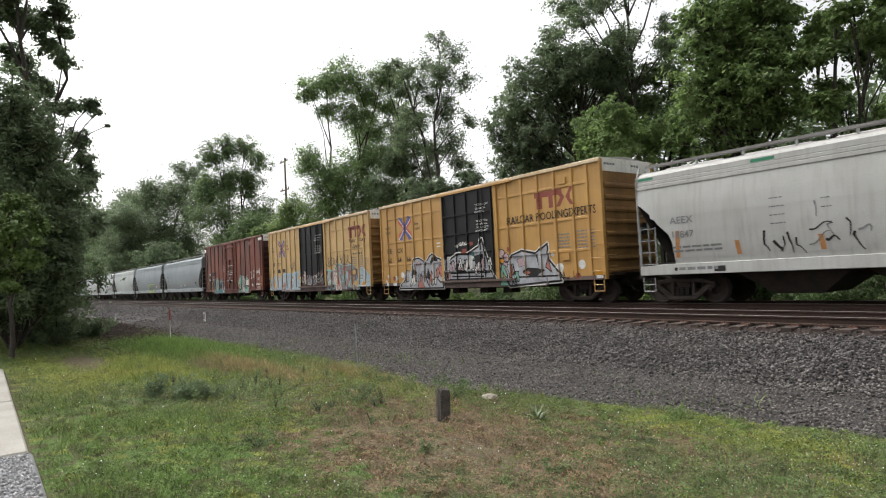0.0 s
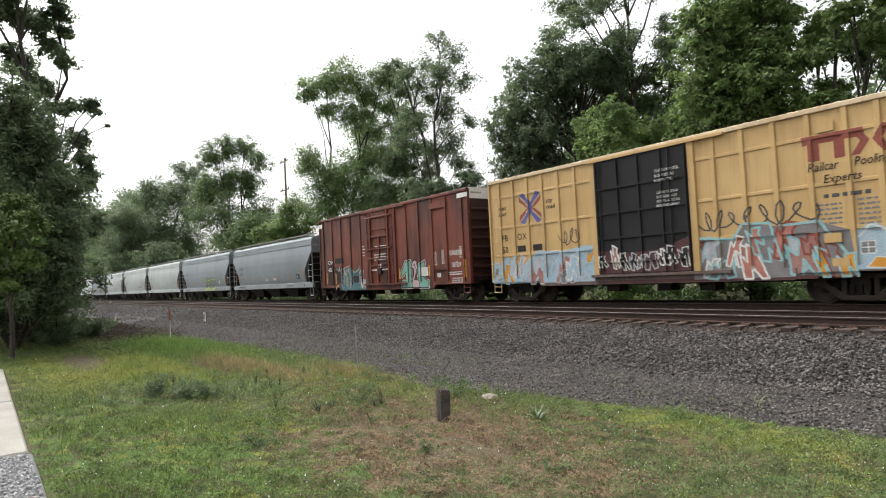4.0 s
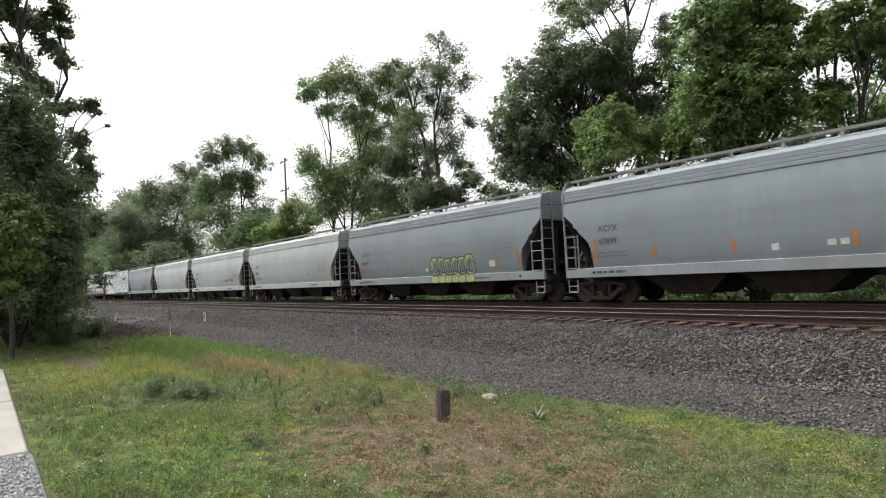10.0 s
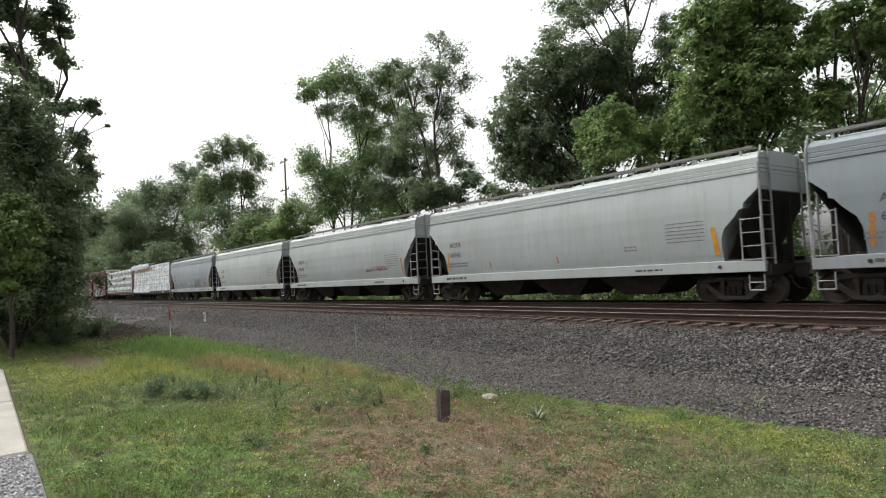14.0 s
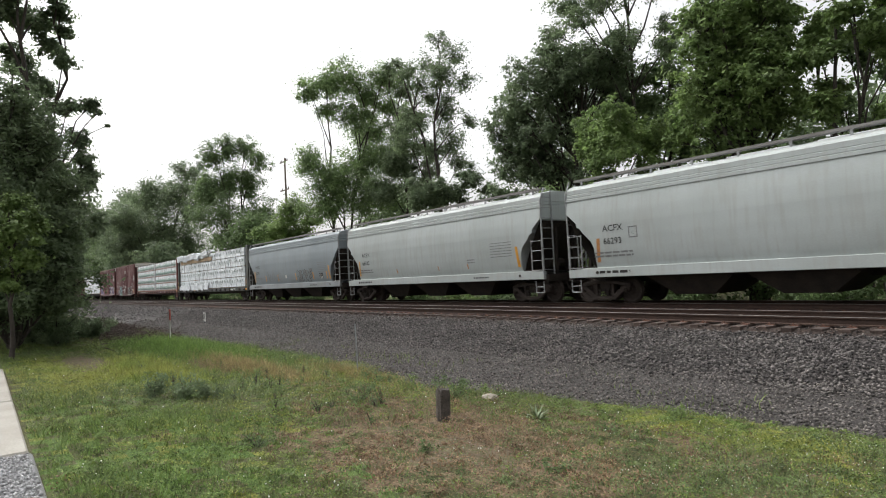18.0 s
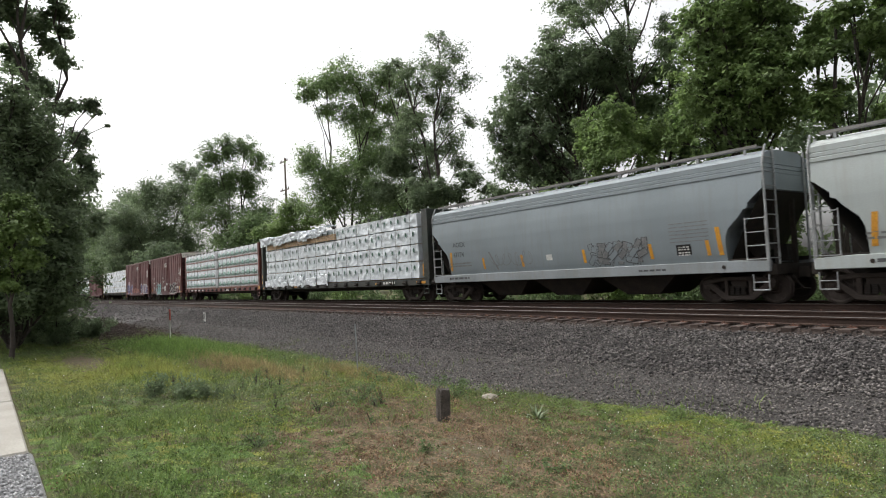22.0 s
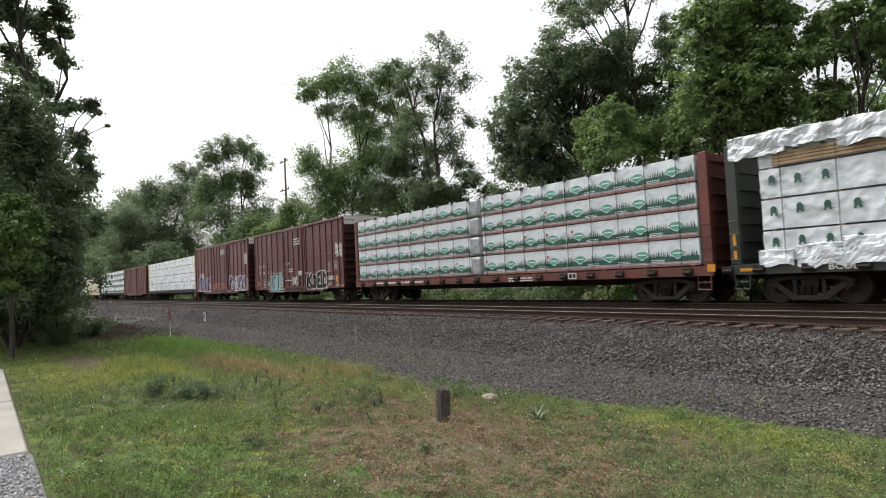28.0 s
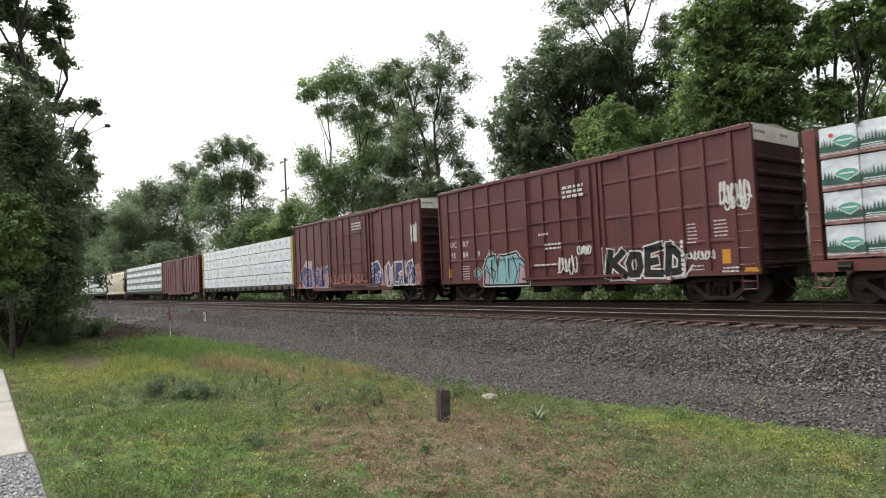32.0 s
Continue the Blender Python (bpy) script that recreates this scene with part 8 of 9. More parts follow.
bush(-25.6, 1.5, 1.9, 0.9, "dark-green shrub at the lawn's edge", "leaf_dark", 117, 5200, 0.08)
bush(-33.0, 1.9, 2.3, 1.1, "dark-green shrub under the trees", "leaf_dark", 114, 5000, 0.11)
bush(-36.0, 2.6, 1.9, 1.1, "dark-green shrub under the trees", "leaf_dark", 115, 5000, 0.11)

# undergrowth behind the train
for i in range(26):
    rx = random.Random(500 + i)
    bx = 8 - 4.4 * i + rx.uniform(-1.5, 1.5)
    bush(bx, 23.2 + rx.uniform(0, 1.6), rx.uniform(1.0, 2.4), rx.uniform(1.2, 2.2), "leafy green undergrowth behind the railway", "leaf_light" if i % 3 == 0 else "leaf_mid", 130 + i, 2200, 0.17, "undergrowth")

# woods behind, closing the view between the trunks
rng = np.random.default_rng(77)
cs, rs = [], []
for i in range(620):
    bx = 14 - 300 * rng.random() ** 1.5
    tall = float(np.interp(bx, [-120, -75, -58, -46, -42, -37, -33, 10], [12, 9, 10.5, 9.5, 7, 7, 11, 12.5]))
    cs.append((bx, 33 + 7 * rng.random(), rng.uniform(0.1, 1.0) * tall - 1.0))
    rs.append(rng.uniform(1.0, 1.9))
v, f = leaf_cloud(rng, cs, rs, 60000, 0.5, 0.75, True)
tagged(new("woods", raw_mesh("woods", v, f, M["leaf_dark"])), "dark green woods closing the view behind the railway trees", "woods", "", "stuff")
cs, rs = [], []
for i in range(240):
    x_ = 12 - 130 * rng.random() ** 1.4
    cs.append((x_, 24.5 + 2.5 * rng.random(), rng.uniform(-0.4, 1.3)))
    rs.append(rng.uniform(0.5, 1.0))
v, f = leaf_cloud(rng, cs, rs, 26000, 0.24, 0.75, True)
tagged(new("ivy_thicket", raw_mesh("ivy_thicket", v, f, M["leaf_mid"])), "low leafy green thicket along the far side of the railway", "thicket", "", "stuff")

# heap of cut brush beside the ballast
rng = np.random.default_rng(7)
verts, faces = [], []
for i in range(2200):
    px, py = -33.5 + rng.normal() * 4.2, 4.6 + rng.normal() * 1.1
    hz_ = max(0.02, 0.62 * math.exp(-((px + 35) / 5.0) ** 2 - ((py - 4.4) / 1.4) ** 2))
    p = Vector((px, py, land(px, py) + rng.uniform(0, hz_)))
    d = Vector((rng.normal(), rng.normal(), rng.normal() * 0.35)).normalized() * rng.uniform(0.3, 0.9)
    limb_tube(verts, faces, [p - d * 0.5, p + Vector((0, 0, 0.04)), p + d * 0.5], rng.uniform(0.008, 0.022), 0.006, 4)
brush = tagged(new("brush_heap", raw_mesh("brush_heap", verts, faces, M["twig_red"])), "heap of dead red-brown cut brush beside the ballast", "brush heap", "", "stuff")

# ---- grass and weeds ----
edge_cache = {}


def edge_at(x):
    k = round(x, 1)
    if k not in edge_cache:
        edge_cache[k] = grass_edge(k)
    return edge_cache[k]


def fits_lawn(x, y):
    """Lawn runs from the concrete edge to the gravel, with bare patches."""
    return (y > 0.42 or x < -16) and y < edge_at(x) + random.uniform(-0.25, 0.2)


def patchy(x, y):
    return noise.noise((x * 0.55, y * 0.55, 9)) + 0.5 * noise.noise((x * 1.7, y * 1.7, 4))


def blades(name, label, mat, spots, height, width, seed, simple=False):
    """Bent grass blades: spots are (x, y, height factor)."""
    rng = np.random.default_rng(seed)
    n = len(spots)
    a = np.array([(x, y, land(x, y), k) for x, y, k in spots])
    az = rng.uniform(0, 2 * np.pi, n)
    hgt = height * a[:, 3] * rng.uniform(0.5, 1.25, n)
    lean = hgt * rng.uniform(0.2, 1.5, n)
    w = width * rng.uniform(0.6, 1.3, n)
    dx, dy = np.cos(az), np.sin(az)
    base = a[:, :3] - np.array([0, 0, 0.01])
    side = np.stack([-dy, dx, np.zeros(n)], 1) * w[:, None] / 2
    fwd = np.stack([dx, dy, np.zeros(n)], 1)
    mid = base + fwd * (lean * 0.35)[:, None] + np.array([0, 0, 1]) * (hgt * 0.6)[:, None]
    tip = base + fwd * lean[:, None] + np.array([0, 0, 1]) * hgt[:, None]
    if simple:
        v = np.stack([base - side, base + side, tip], 1).reshape(-1, 3)
        return tagged(new(name, raw_mesh(name, v, np.arange(n * 3).reshape(-1, 3), M[mat])), label, "grass", "", "stuff")
    v = np.stack([base - side, base + side, mid + side * 0.8, mid - side * 0.8, tip], 1).reshape(-1, 3)
    i = np.arange(n)[:, None] * 5
    f = np.concatenate([i + np.array([[0, 1, 2]]), i + np.array([[0, 2, 3]]), i + np.array([[3, 2, 4]])])
    return tagged(new(name, raw_mesh(name, v, f, M[mat])), label, "grass", "", "stuff")


random.seed(21)

KINDS = ["blade_dry", "blade_lime", "blade_tall", "blade_olive", "blade"]
kinds = {k: [] for k in KINDS}
cover = {"blade": [], "blade_lime": [], "blade_olive": [], "blade_dry": []}
for tries in range(430000):
    # more blades close to the lens
    u = random.random()
    x = 1.5 - 38 * u ** 1.75
    y = random.uniform(0.2, 9.6)
    if y < -0.02 * x - 0.25 or not fits_lawn(x, y):
        continue
    if random.random() < bare(x, y) * 0.85 - 0.22:
        continue
    kind = random.choices(KINDS, growth(x, y))[0]
    q = patchy(x, y)
    k = max(0.35, 0.9 + 0.9 * q + 1.1 * noise.noise((x * 3.3, y * 3.6, 21))) * (1.0 + 0.5 * min(1, max(0, (-6 - x) / 8)))
    if kind in cover and random.random() < 0.62:
        cover[kind].append((x, y, k))
    else:
        kinds[kind].append((x, y, k))
blades("grass", "rough short green lawn grass", "blade", kinds["blade"], 0.060, 0.0070, 1, True)
blades("tall_grass", "lush longer grass of the lawn", "blade_tall", kinds["blade_tall"], 0.085, 0.009, 2, True)
blades("yellow_grass", "yellow-green patches of lawn grass", "blade_lime", kinds["blade_lime"], 0.065, 0.0075, 6, True)
blades("herb_grass", "dusty olive patches of lawn grass", "blade_olive", kinds["blade_olive"], 0.060, 0.0075, 7, True)
blades("dry_grass", "dry straw-brown grass in worn patches", "blade_dry", kinds["blade_dry"], 0.060, 0.0065, 3, True)
for i, (mat, pts) in enumerate(cover.items()):   # small leaves on short stalks
    rng = np.random.default_rng(60 + i)
    cs = np.array([(x, y, land(x, y), k) for x, y, k in pts])
    cs = np.repeat(cs, 2, axis=0)
    kk = cs[:, 3:]
    cs = cs[:, :3]
    n = len(cs)
    cs = cs + rng.normal(0, 0.022, (n, 3)) * np.array([1, 1, 0]) + np.array([0, 0, 1]) * rng.uniform(0.008, 0.075, (n, 1)) * kk
    az, tip, s_ = rng.uniform(0, 6.28, n), rng.uniform(-0.3, 1.0, n), rng.uniform(0.010, 0.021, n)
    t = np.stack([np.cos(az) * np.cos(tip), np.sin(az) * np.cos(tip), np.sin(tip)], 1) * s_[:, None]
    b = np.stack([-np.sin(az), np.cos(az), 0.2 * np.sin(az * 3)], 1) * (s_ * 0.40)[:, None]
    v = np.stack([cs - t * 0.5 + b, cs - t * 0.5 - b, cs + t], 1).reshape(-1, 3)
    tagged(new("ground_cover", raw_mesh("ground_cover", v, np.arange(n * 3).reshape(-1, 3), M[mat])), "small-leaved weeds and clover between the grass" if mat != "blade_dry" else "withered brown leaves and stalks between the grass", "weeds", "", "stuff")
# taller grass towards the gravel: a fresh green swathe and a straw-coloured one before it
for mat, label, n, cx, cy, sx, sy, tall in (("blade_fresh", "swathe of tall fresh green grass", 15000, -20.5, 5.0, 4.2, 0.85, 0.26), ("blade_straw", "swathe of tall straw-coloured grass", 9000, -14.6, 4.9, 2.6, 0.42, 0.20), ("blade_straw", "swathe of tall straw-coloured grass", 3000, -12.0, 6.4, 2.0, 0.35, 0.16), ("blade_lime", "swathe of tall yellow-green grass", 9000, -14.5, 2.9, 2.4, 0.5, 0.20)):
    pts = [(random.gauss(cx, sx * 0.6), random.gauss(cy, sy * 0.7)) for i in range(n)]
    blades("tall_grass", label, mat, [(x, y, random.uniform(0.6, 1.2)) for x, y in pts if fits_lawn(x, y)], tall, 0.011, int(-cx * 7 + cy), True)
# low bushy herbs in clumps, the texture of the unmown lawn
heaps = {"blade_tall": [], "blade_olive": [], "blade": [], "blade_lime": [], "blade_dry": []}
for i in range(5200):
    x, y = 1.0 - 27 * random.random() ** 1.5, random.uniform(0.5, 8.4)
    if not fits_lawn(x, y) or random.random() < bare(x, y) * 0.7:
        continue
    kind = random.choices(KINDS, growth(x, y))[0]
    big = random.uniform(0.05, 0.13) * (1.35 if x < -7 else 1.0) * max(0.6, 1 + 0.9 * patchy(x, y))
    heaps[kind].append((x, y, land(x, y), big))
for i, (mat, pts) in enumerate(heaps.items()):
    rng = np.random.default_rng(80 + i)
    cs = np.repeat(np.array(pts), 42, axis=0)
    n = len(cs)
    d = rng.normal(size=(n, 3))
    d[:, 2] = np.abs(d[:, 2])
    d /= np.linalg.norm(d, axis=1)[:, None]
    pos = cs[:, :3] + d * (cs[:, 3] * rng.uniform(0.35, 1.05, n))[:, None] * np.array([1.15, 1.15, 0.95])
    t = np.cross(d + rng.normal(size=(n, 3)) * 0.6, rng.normal(size=(n, 3)))
    t /= np.linalg.norm(t, axis=1)[:, None]
    b = np.cross(d, t)
    s_ = rng.uniform(0.012, 0.030, n)[:, None]
    v = np.stack([pos - t * s_ * 0.5 + b * s_ * 0.3, pos - t * s_ * 0.5 - b * s_ * 0.3, pos + t * s_], 1).reshape(-1, 3)
    tagged(new("low_herbs", raw_mesh("low_herbs", v, np.arange(n * 3).reshape(-1, 3), M[mat])), "low bushy herbs in the unmown lawn" if mat != "blade_dry" else "withered brown herbs in the worn lawn", "weeds", "", "stuff")
spots = [(random.uniform(1.0, 12.0), random.uniform(0.45, 8.6), random.uniform(0.6, 1.4)) for i in range(16000)]
blades("grass", "rough short green lawn grass", "blade", [p for p in spots if p[1] < edge_at(p[0])], 0.07, 0.010, 14, True)
spots = []
for i in range(14000):
    x = -random.random() ** 1.4 * 70 + 6
    y = random.uniform(21.8, 25.0)
    spots.append((x, y, random.uniform(0.6, 1.6)))
blades("verge_grass", "long green grass on the far verge of the railway", "blade_tall", spots, 0.38, 0.04, 4, True)
spots = [(x, 8.4 + random.gauss(0, 0.5), 1) for x in (random.uniform(-22, 1) for _ in range(1500))]
blades("edge_weeds", "weeds straying into the gravel", "blade", [s for s in spots if patchy(s[0], s[1]) > 0.1], 0.12, 0.012, 5)
# white clover and daisies
rng = np.random.default_rng(8)
verts, faces = [], []
for i in range(900):
    right = i > 400
    x = -1.5 - 3.5 * rng.random() if right else -4.5 - 16 * rng.random() ** 1.3
    y = rng.uniform(4.2, 8.0) if right else rng.uniform(0.6, 8.0)
    if patchy(x, y) < -0.05 and rng.random() < 0.7:
        continue
    z, r = land(x, y) + rng.uniform(0.05, 0.13), rng.uniform(0.003, 0.006) if right else rng.uniform(0.004, 0.010)
    b_ = len(verts)
    verts += [(x - r, y, z), (x, y - r, z), (x + r, y, z), (x, y + r, z), (x, y, z + r), (x, y, z - r)]
    faces += [(b_ + i0, b_ + j0, b_ + 4) for i0, j0 in ((0, 1), (1, 2), (2, 3), (3, 0))] + [(b_ + j0, b_ + i0, b_ + 5) for i0, j0 in ((0, 1), (1, 2), (2, 3), (3, 0))]
tagged(new("clover_flowers", raw_mesh("clover_flowers", verts, faces, M["petal"])), "scattered small white clover flowers in the lawn", "flowers", "", "stuff")


def weed(x, y, h_, s_, mat, seed, count=260, leaf=0.05):
    return bush(x, y, h_, s_, "dark-green leafy weed clump in the lawn", mat, seed, count, leaf, "weeds", name="weed")


weed(-10.6, 2.15, 0.50, 0.26, "leaf_far", 201, 900, 0.045)
weed(-10.3, 2.55, 0.50, 0.28, "leaf_far", 202, 900, 0.045)
weed(-10.0, 2.85, 0.44, 0.26, "leaf_far", 203, 800, 0.045)
weed(-6.6, 2.35, 0.24, 0.26, "leaf_mid", 204, 260, 0.03)
weed(-4.7, 7.25, 0.26, 0.26, "leaf_light", 205, 500, 0.04)
for i in range(20):
    rx = random.Random(900 + i)
    x = -3.0 - 11 * rx.random()
    y = rx.uniform(1.2, 7.3)
    weed(x, y, rx.uniform(0.10, 0.22), rx.uniform(0.10, 0.25), rx.choice(["leaf_light", "leaf_mid", "leaf_mid"]), 210 + i, 220, 0.03)
for i, (x, y) in enumerate([(-9.2, 6.7), (-8.4, 6.5), (-11.2, 6.3), (-10.5, 6.2), (-7.8, 6.0), (-8.9, 5.0), (-8.3, 4.5)]):
    weed(x, y, 0.26, 0.32, "leaf_mid", 260 + i, 420, 0.035)

for i in range(46):
    rx = random.Random(1300 + i)
    x = -6.5 - 10 * rx.random()
    y = rx.uniform(2.2, 6.8)
    weed(x, y, rx.uniform(0.2, 0.42), rx.uniform(0.04, 0.10), rx.choice(["leaf_mid", "leaf_light", "leaf_far"]), 300 + i, 90, 0.03)

# pale spiky rosette
rng = np.random.default_rng(12)
verts, faces = [], []
for i in range(26):
    a_, up_, ln = i * 2.4, rng.uniform(0.15, 1.2), rng.uniform(0.16, 0.26)
    d = Vector((math.cos(a_) * math.cos(up_), math.sin(a_) * math.cos(up_), math.sin(up_)))
    s_ = Vector((-math.sin(a_), math.cos(a_), 0)) * 0.013
    b_ = len(verts)
    verts += [tuple(-s_), tuple(s_), tuple(d * ln * 0.55 + s_ * 1.2), tuple(d * ln - Vector((0, 0, 0.02))), tuple(d * ln * 0.55 - s_ * 1.2)]
    faces.append((b_, b_ + 1, b_ + 2, b_ + 3, b_ + 4))
spiky = tagged(new("spiky_plant", raw_mesh("spiky_plant", verts, faces, M["spiky_leaf"])), "pale grey-green spiky rosette plant in the grass", "plant")
spiky.location = (-5.9, 5.85, land(-5.9, 5.85))


# ---- small fixed things ----
# rotten stub of a timber post
bm = bmesh.new()
rr = random.Random(3)
prof = [(-0.1, 1.05), (0.0, 1.0), (0.12, 0.96), (0.25, 0.93), (0.34, 0.95), (0.41, 0.9)]
rings = []
for z, k in prof:
    rings.append([bm.verts.new((0.105 * k * math.cos(a) * (1 + 0.22 * noise.noise((math.cos(a) * 2, math.sin(a) * 2, z * 3))), 0.085 * k * math.sin(a) * (1 + 0.22 * noise.noise((math.cos(a) * 2, math.sin(a) * 2, z * 3))), z + (0.05 * noise.noise((a * 2, 0, 7)) if z > 0.4 else 0))) for a in (2 * math.pi * i / 18 for i in range(18))])
for a, b in zip(rings, rings[1:]):
    for k in range(18):
        bm.faces.new((a[k], a[(k + 1) % 18], b[(k + 1) % 18], b[k]))
cap = bm.verts.new((0, 0, 0.34))
for k in range(18):
    bm.faces.new((rings[-1][k], rings[-1][(k + 1) % 18], cap))
stub = part("post_stub", bm, M["old_wood"], None, "short weathered stub of a broken timber post in the grass")
stub.location = (-6.55, 4.80, land(-6.55, 4.80))
tagged(stub, "", "post")

# pale rock
bm = bmesh.new()
bmesh.ops.create_icosphere(bm, subdivisions=2, radius=1)
for v in bm.verts:
    v.co *= 1 + 0.25 * noise.noise(v.co * 1.7)
    v.co.x, v.co.y, v.co.z = v.co.x * 0.16, v.co.y * 0.12, v.co.z * 0.07
rock = part("rock", bm, M["rock"], None, "flat pale rock lying in the grass")
rock.location = (-7.4, 6.35, land(-7.4, 6.35) + 0.03)
tagged(rock, "", "rock")

# marker post, orange-red over white
mk = tagged(new("marker_post"), "slim marker post, orange-red above white, in the grass", "marker post")
MX, MY = -25.4, 5.8
mk.location = (MX, MY, land(MX, MY))
bm = bmesh.new()
box(bm, -0.045, 0.045, -0.015, 0.015, -0.1, 0.80)
part("post", bm, M["post_white"], mk, "white lower part", bevel=0.005)
bm = bmesh.new()
box(bm, -0.047, 0.047, -0.02, 0.02, 0.80, 1.22)
part("post_top", bm, M["post_red"], mk, "orange-red upper part", bevel=0.005)

# small track sign
sg = tagged(new("track_sign"), "small white trackside number sign on a short stake", "sign")
SX, SY = -36.5, 10.2
sg.location = (SX, SY, land(SX, SY))
bm = bmesh.new()
box(bm, -0.03, 0.03, 0.0, 0.04, -0.3, 0.5)
part("stake", bm, M["post_white"], sg)
bm = bmesh.new()
box(bm, -0.16, 0.16, -0.02, 0.0, -0.08, 0.54)
board = part("board", bm, M["post_white"], sg)
marks("board_mark", rect(-0.09, 0.09, 0.20, 0.46) + rect(-0.1, 0.1, -0.02, 0.06), ["ink_grey"], board, -0.02)

# thin steel rod
bm = bmesh.new()
tube(bm, [(0, 0, -0.1), (-0.02, 0, 0.5), (-0.05, 0, 1.05)], 0.019, 6)
rod = part("steel_rod", bm, M["steel_rod"], None, "thin grey steel rod standing at the gravel's edge")
rod.location = (-12.2, 6.65, land(-12.2, 6.65))
tagged(rod, "", "rod")

# utility pole behind the trees
up = tagged(new("utility_pole"), "brown timber utility pole with crossarms behind the trees", "utility pole")
up.location = (-71.3, 30, land(-71.3, 30))
bm = bmesh.new()
tube(bm, [(0, 0, -0.2), (0, 0, 17.2)], 0.17, 10, 0.11)
part("pole", bm, M["pole_wood"], up)
for z, wd in ((16.7, 1.2), (13.2, 1.3)):
    bm = bmesh.new()
    box(bm, -wd, wd, -0.2, -0.1, z - 0.07, z + 0.07)
    arm = part("crossarm", bm, M["pole_wood"], up)
    for k in (-0.9, -0.5, 0.5, 0.9):
        bm = bmesh.new()
        tube(bm, [(k * wd, -0.15, z + 0.07), (k * wd, -0.15, z + 0.28)], 0.05, 8)
        part("insulator", bm, M["grime_and_shade"], arm)

# paved edge beside the lens: gravelled strip, two concrete slabs, a brick
EDGE = 0.36
for name, x0, x1, m, lab in (("gravel_strip", -7.45, 6.0, "gravel_top", "strip of crushed pale stone beside the lawn"), ("concrete_slab", -11.25, -7.47, "concrete", "weathered pale concrete slab beside the lawn"), ("concrete_slab", -16.5, -11.33, "concrete", "weathered pale concrete slab beside the lawn")):
    bm = bmesh.new()
    ny = 6
    box(bm, x0, x1, -4.0, EDGE + (0.0 if name == "concrete_slab" else 0.03), -0.62, -0.30 if name == "concrete_slab" else -0.315)
    s = part(name, bm, M[m], None, lab, bevel=0.02)
    tagged(s, "", "paving")
bm = bmesh.new()
box(bm, -0.11, 0.11, -0.05, 0.05, 0, 0.06)
bk = part("brick", bm, M["brick"], None, "single red brick lying on the crushed stone", bevel=0.008)
bk.matrix_basis = pose(-5.55, 0.18, -0.315, 0, 0, 80)
tagged(bk, "", "brick")
# ---- ballast stones ----
rng = np.random.default_rng(31)


def stones(name, label, n, xr, yr_, size, seed, bias=1.6, mat="stone"):
    rng = np.random.default_rng(seed)
    x = xr[1] - (xr[1] - xr[0]) * rng.random(n) ** bias
    y = rng.uniform(yr_[0], yr_[1], n)
    keep = [i for i in range(n) if y[i] < 0.4 or y[i] > edge_at(x[i]) + 0.1 or y[i] > 11]
    x, y = x[keep], y[keep]
    n = len(x)
    z = np.array([land(a, b) if b > 0.4 else -0.315 for a, b in zip(x, y)])
    s = size * rng.uniform(0.55, 1.4, n)
    octa = np.array([(1, 0, 0), (0, 1, 0), (-1, 0, 0), (0, -1, 0), (0, 0, 1), (0, 0, -1)], float)
    v = octa[None] * rng.uniform(0.55, 1.25, (n, 6, 1)) + rng.normal(0, 0.16, (n, 6, 3))
    a = rng.uniform(0, 6.28, n)
    b = rng.uniform(-0.7, 0.7, n)
    ca, sa, cb, sb = np.cos(a), np.sin(a), np.cos(b), np.sin(b)
    rot = np.stack([np.stack([ca * cb, -sa, ca * sb], 1), np.stack([sa * cb, ca, sa * sb], 1), np.stack([-sb, 0 * a, cb], 1)], 1)
    v = np.einsum("nij,nkj->nki", rot, v) * s[:, None, None] * 0.5
    v[:, :, 2] *= 0.8
    v += np.stack([x, y, z + s * rng.uniform(-0.1, 0.45, n)], 1)[:, None]
    f = np.array([(0, 1, 4), (1, 2, 4), (2, 3, 4), (3, 0, 4), (1, 0, 5), (2, 1, 5), (3, 2, 5), (0, 3, 5)])
    f = (np.arange(n)[:, None, None] * 6 + f[None]).reshape(-1, 3)
    return tagged(new(name, raw_mesh(name, v.reshape(-1, 3), f, M[mat])), label, "ballast", "", "stuff")


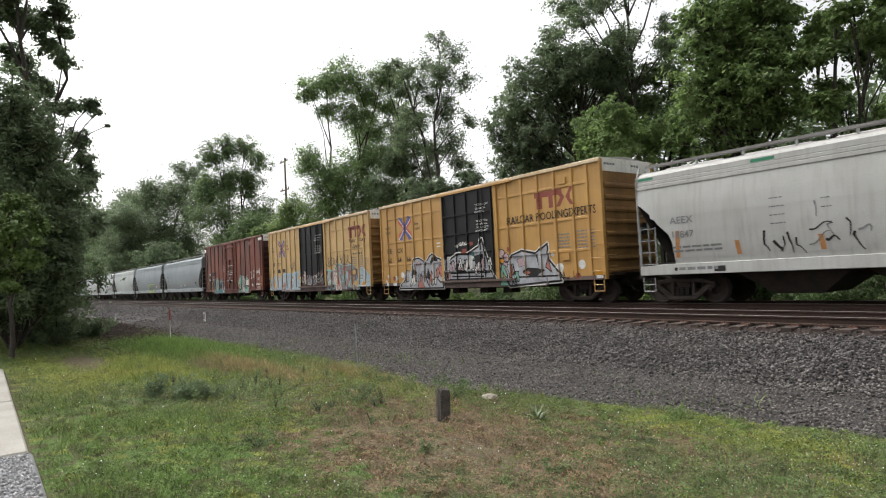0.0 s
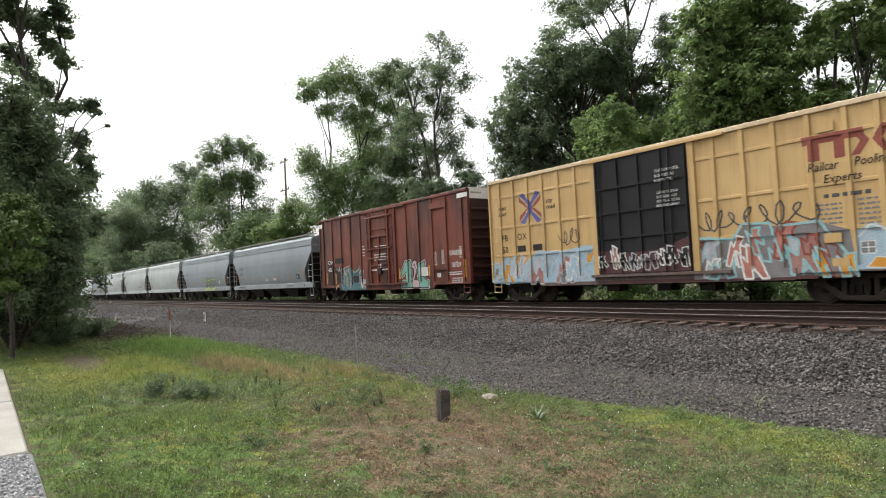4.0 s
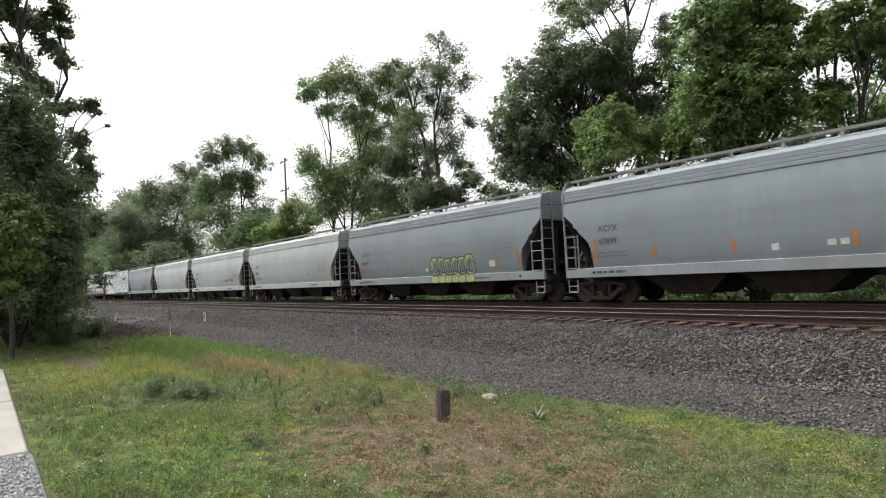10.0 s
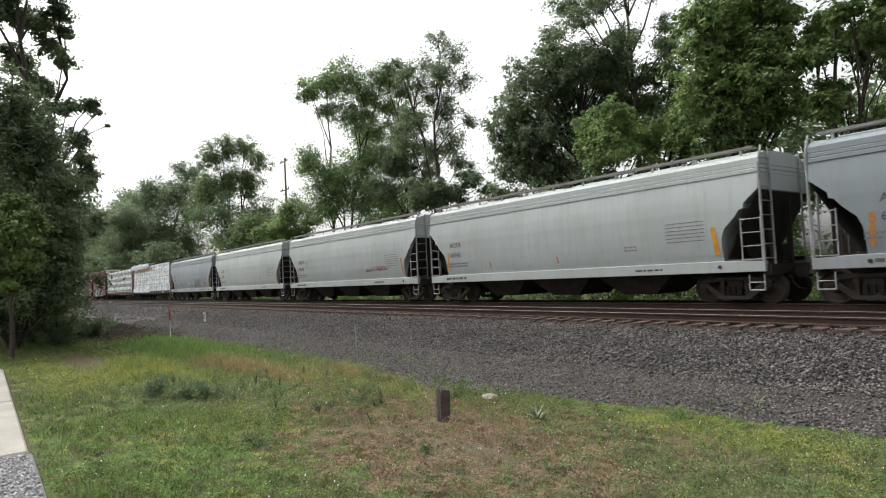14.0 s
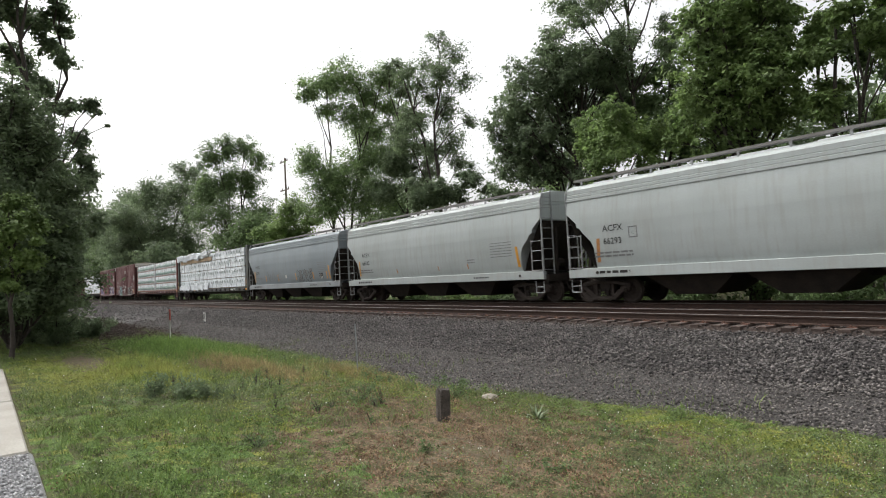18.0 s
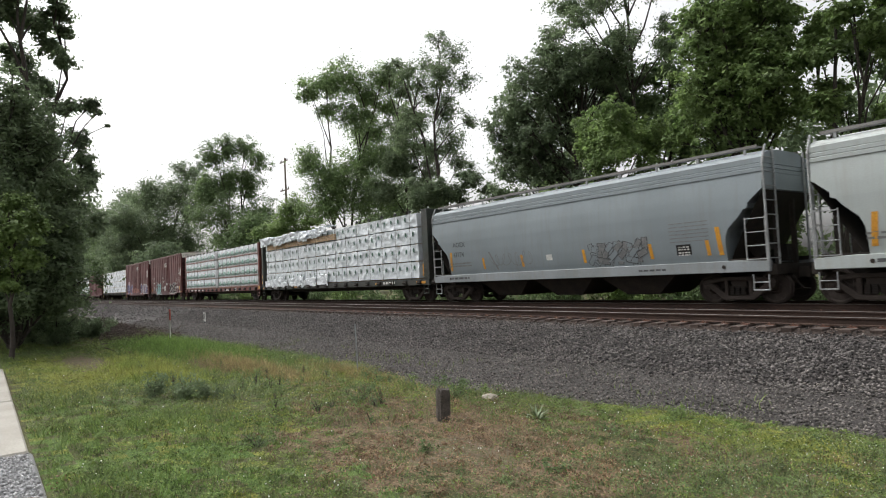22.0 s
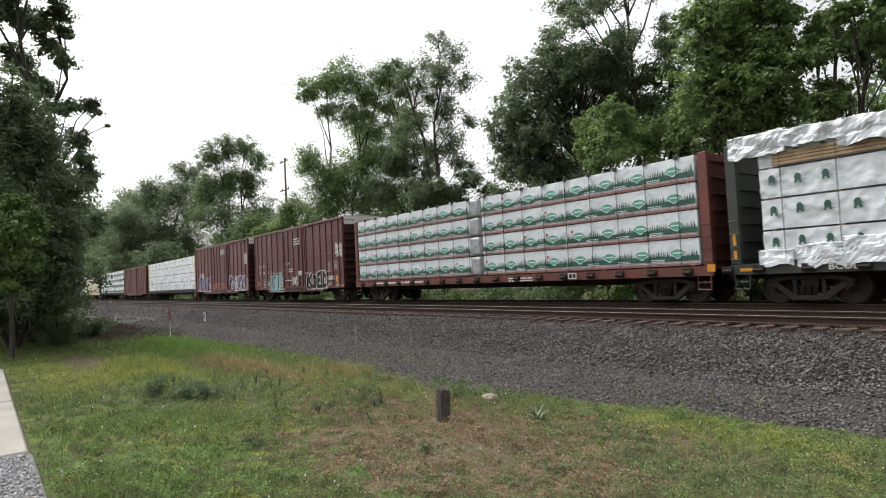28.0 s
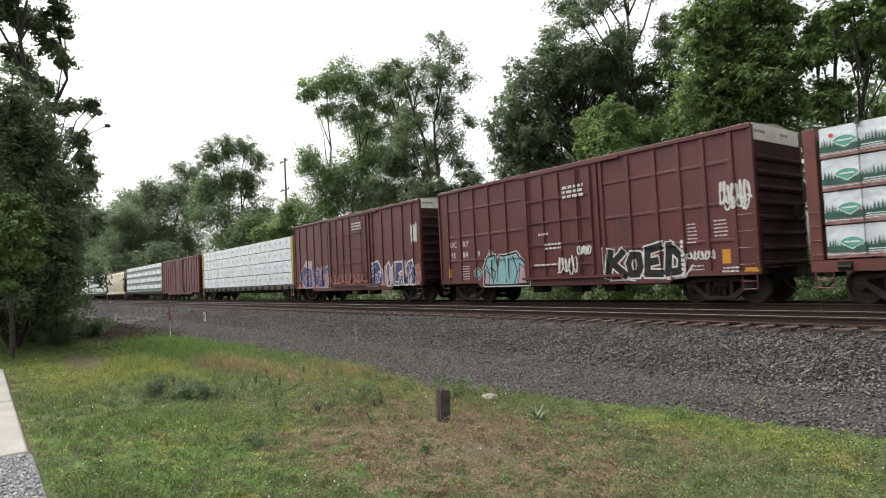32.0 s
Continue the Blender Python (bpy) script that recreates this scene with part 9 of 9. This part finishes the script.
stones("ballast_stones", "coarse angular grey ballast stones on the shoulder", 50000, (-48, 2), (9.9, 13.45), 0.057, 41, 1.9)
stones("ballast_stones", "rust-stained ballast stones between the rails", 9000, (-40, 4), (13.42, 17.6), 0.07, 42, 1.6, "bed_stone")
stones("gravel_stones", "small grey gravel on the flat strip beside the lawn", 54000, (-46, 2), (6.2, 10.3), 0.043, 43, 1.9, "gravel")
stones("ballast_stones", "coarse grey ballast stones farther along the bank", 10000, (-130, -40), (8.0, 13.45), 0.12, 45, 0.6)

stones("pale_gravel", "crushed pale stone of the strip beside the lawn", 5000, (-7.4, -4.0), (-0.25, 0.36), 0.028, 44, 1.0, "pale_stone")

# ---- sleepers with tie plates, nearest ones as pieces ----
def sleeper_shape(bm):
    box(bm, -0.115, 0.115, -1.30, 1.30, -0.36, -0.19)


def plate_shape(bm):
    for s in (-0.7535, 0.7535):
        box(bm, -0.09, 0.09, s - 0.17, s + 0.17, -0.19, -0.172)
        for q in (-0.12, 0.12):
            box(bm, -0.05, -0.02, s + q - 0.02, s + q + 0.02, -0.172, -0.14)


rr = random.Random(5)
for root, yc in ((near_track, NEAR_Y), (far_track, TRAIN_Y)):
    for i in range(120):
        x = 5 - 0.53 * i
        m = pose(x + rr.uniform(-0.03, 0.03), rr.uniform(-0.06, 0.06), rr.uniform(-0.012, 0.0), 0, 0, rr.uniform(-1, 1))
        t_ = shared("sleeper", "sleeper", sleeper_shape, M["tie"], root, m, bevel=0.012)
        shared("tie_plate", "tie_plate", plate_shape, M["plate"], t_)
    bm = bmesh.new()
    for i in range(640):
        x = 5 - 0.53 * (120 + i)
        box(bm, x - 0.115, x + 0.115, -1.30, 1.30, -0.36, -0.19)
    for i in range(120):
        x = 5.53 + 0.53 * i
        box(bm, x - 0.115, x + 0.115, -1.30, 1.30, -0.36, -0.19)
    tagged(part("sleepers_far", bm, M["tie"], root, "farther timber sleepers"), "", "", "", "stuff")


# ---- what moves: the wagons run along the line, their wheels turn ----
def motions():
    for w in TRAIN:
        c = w["centre"]
        walk(w, [(float(t), pose(c + run_at(t), TRAIN_Y, 0)) for t in range(33)])
    steps = [(k / 10, math.degrees(run_at(k / 10) / 0.457)) for k in range(321)]
    for wheelset, x in WHEELSETS:
        walk(wheelset, [(t, pose(x, 0, 0.457, 0, a, 0)) for t, a in steps])


motions()
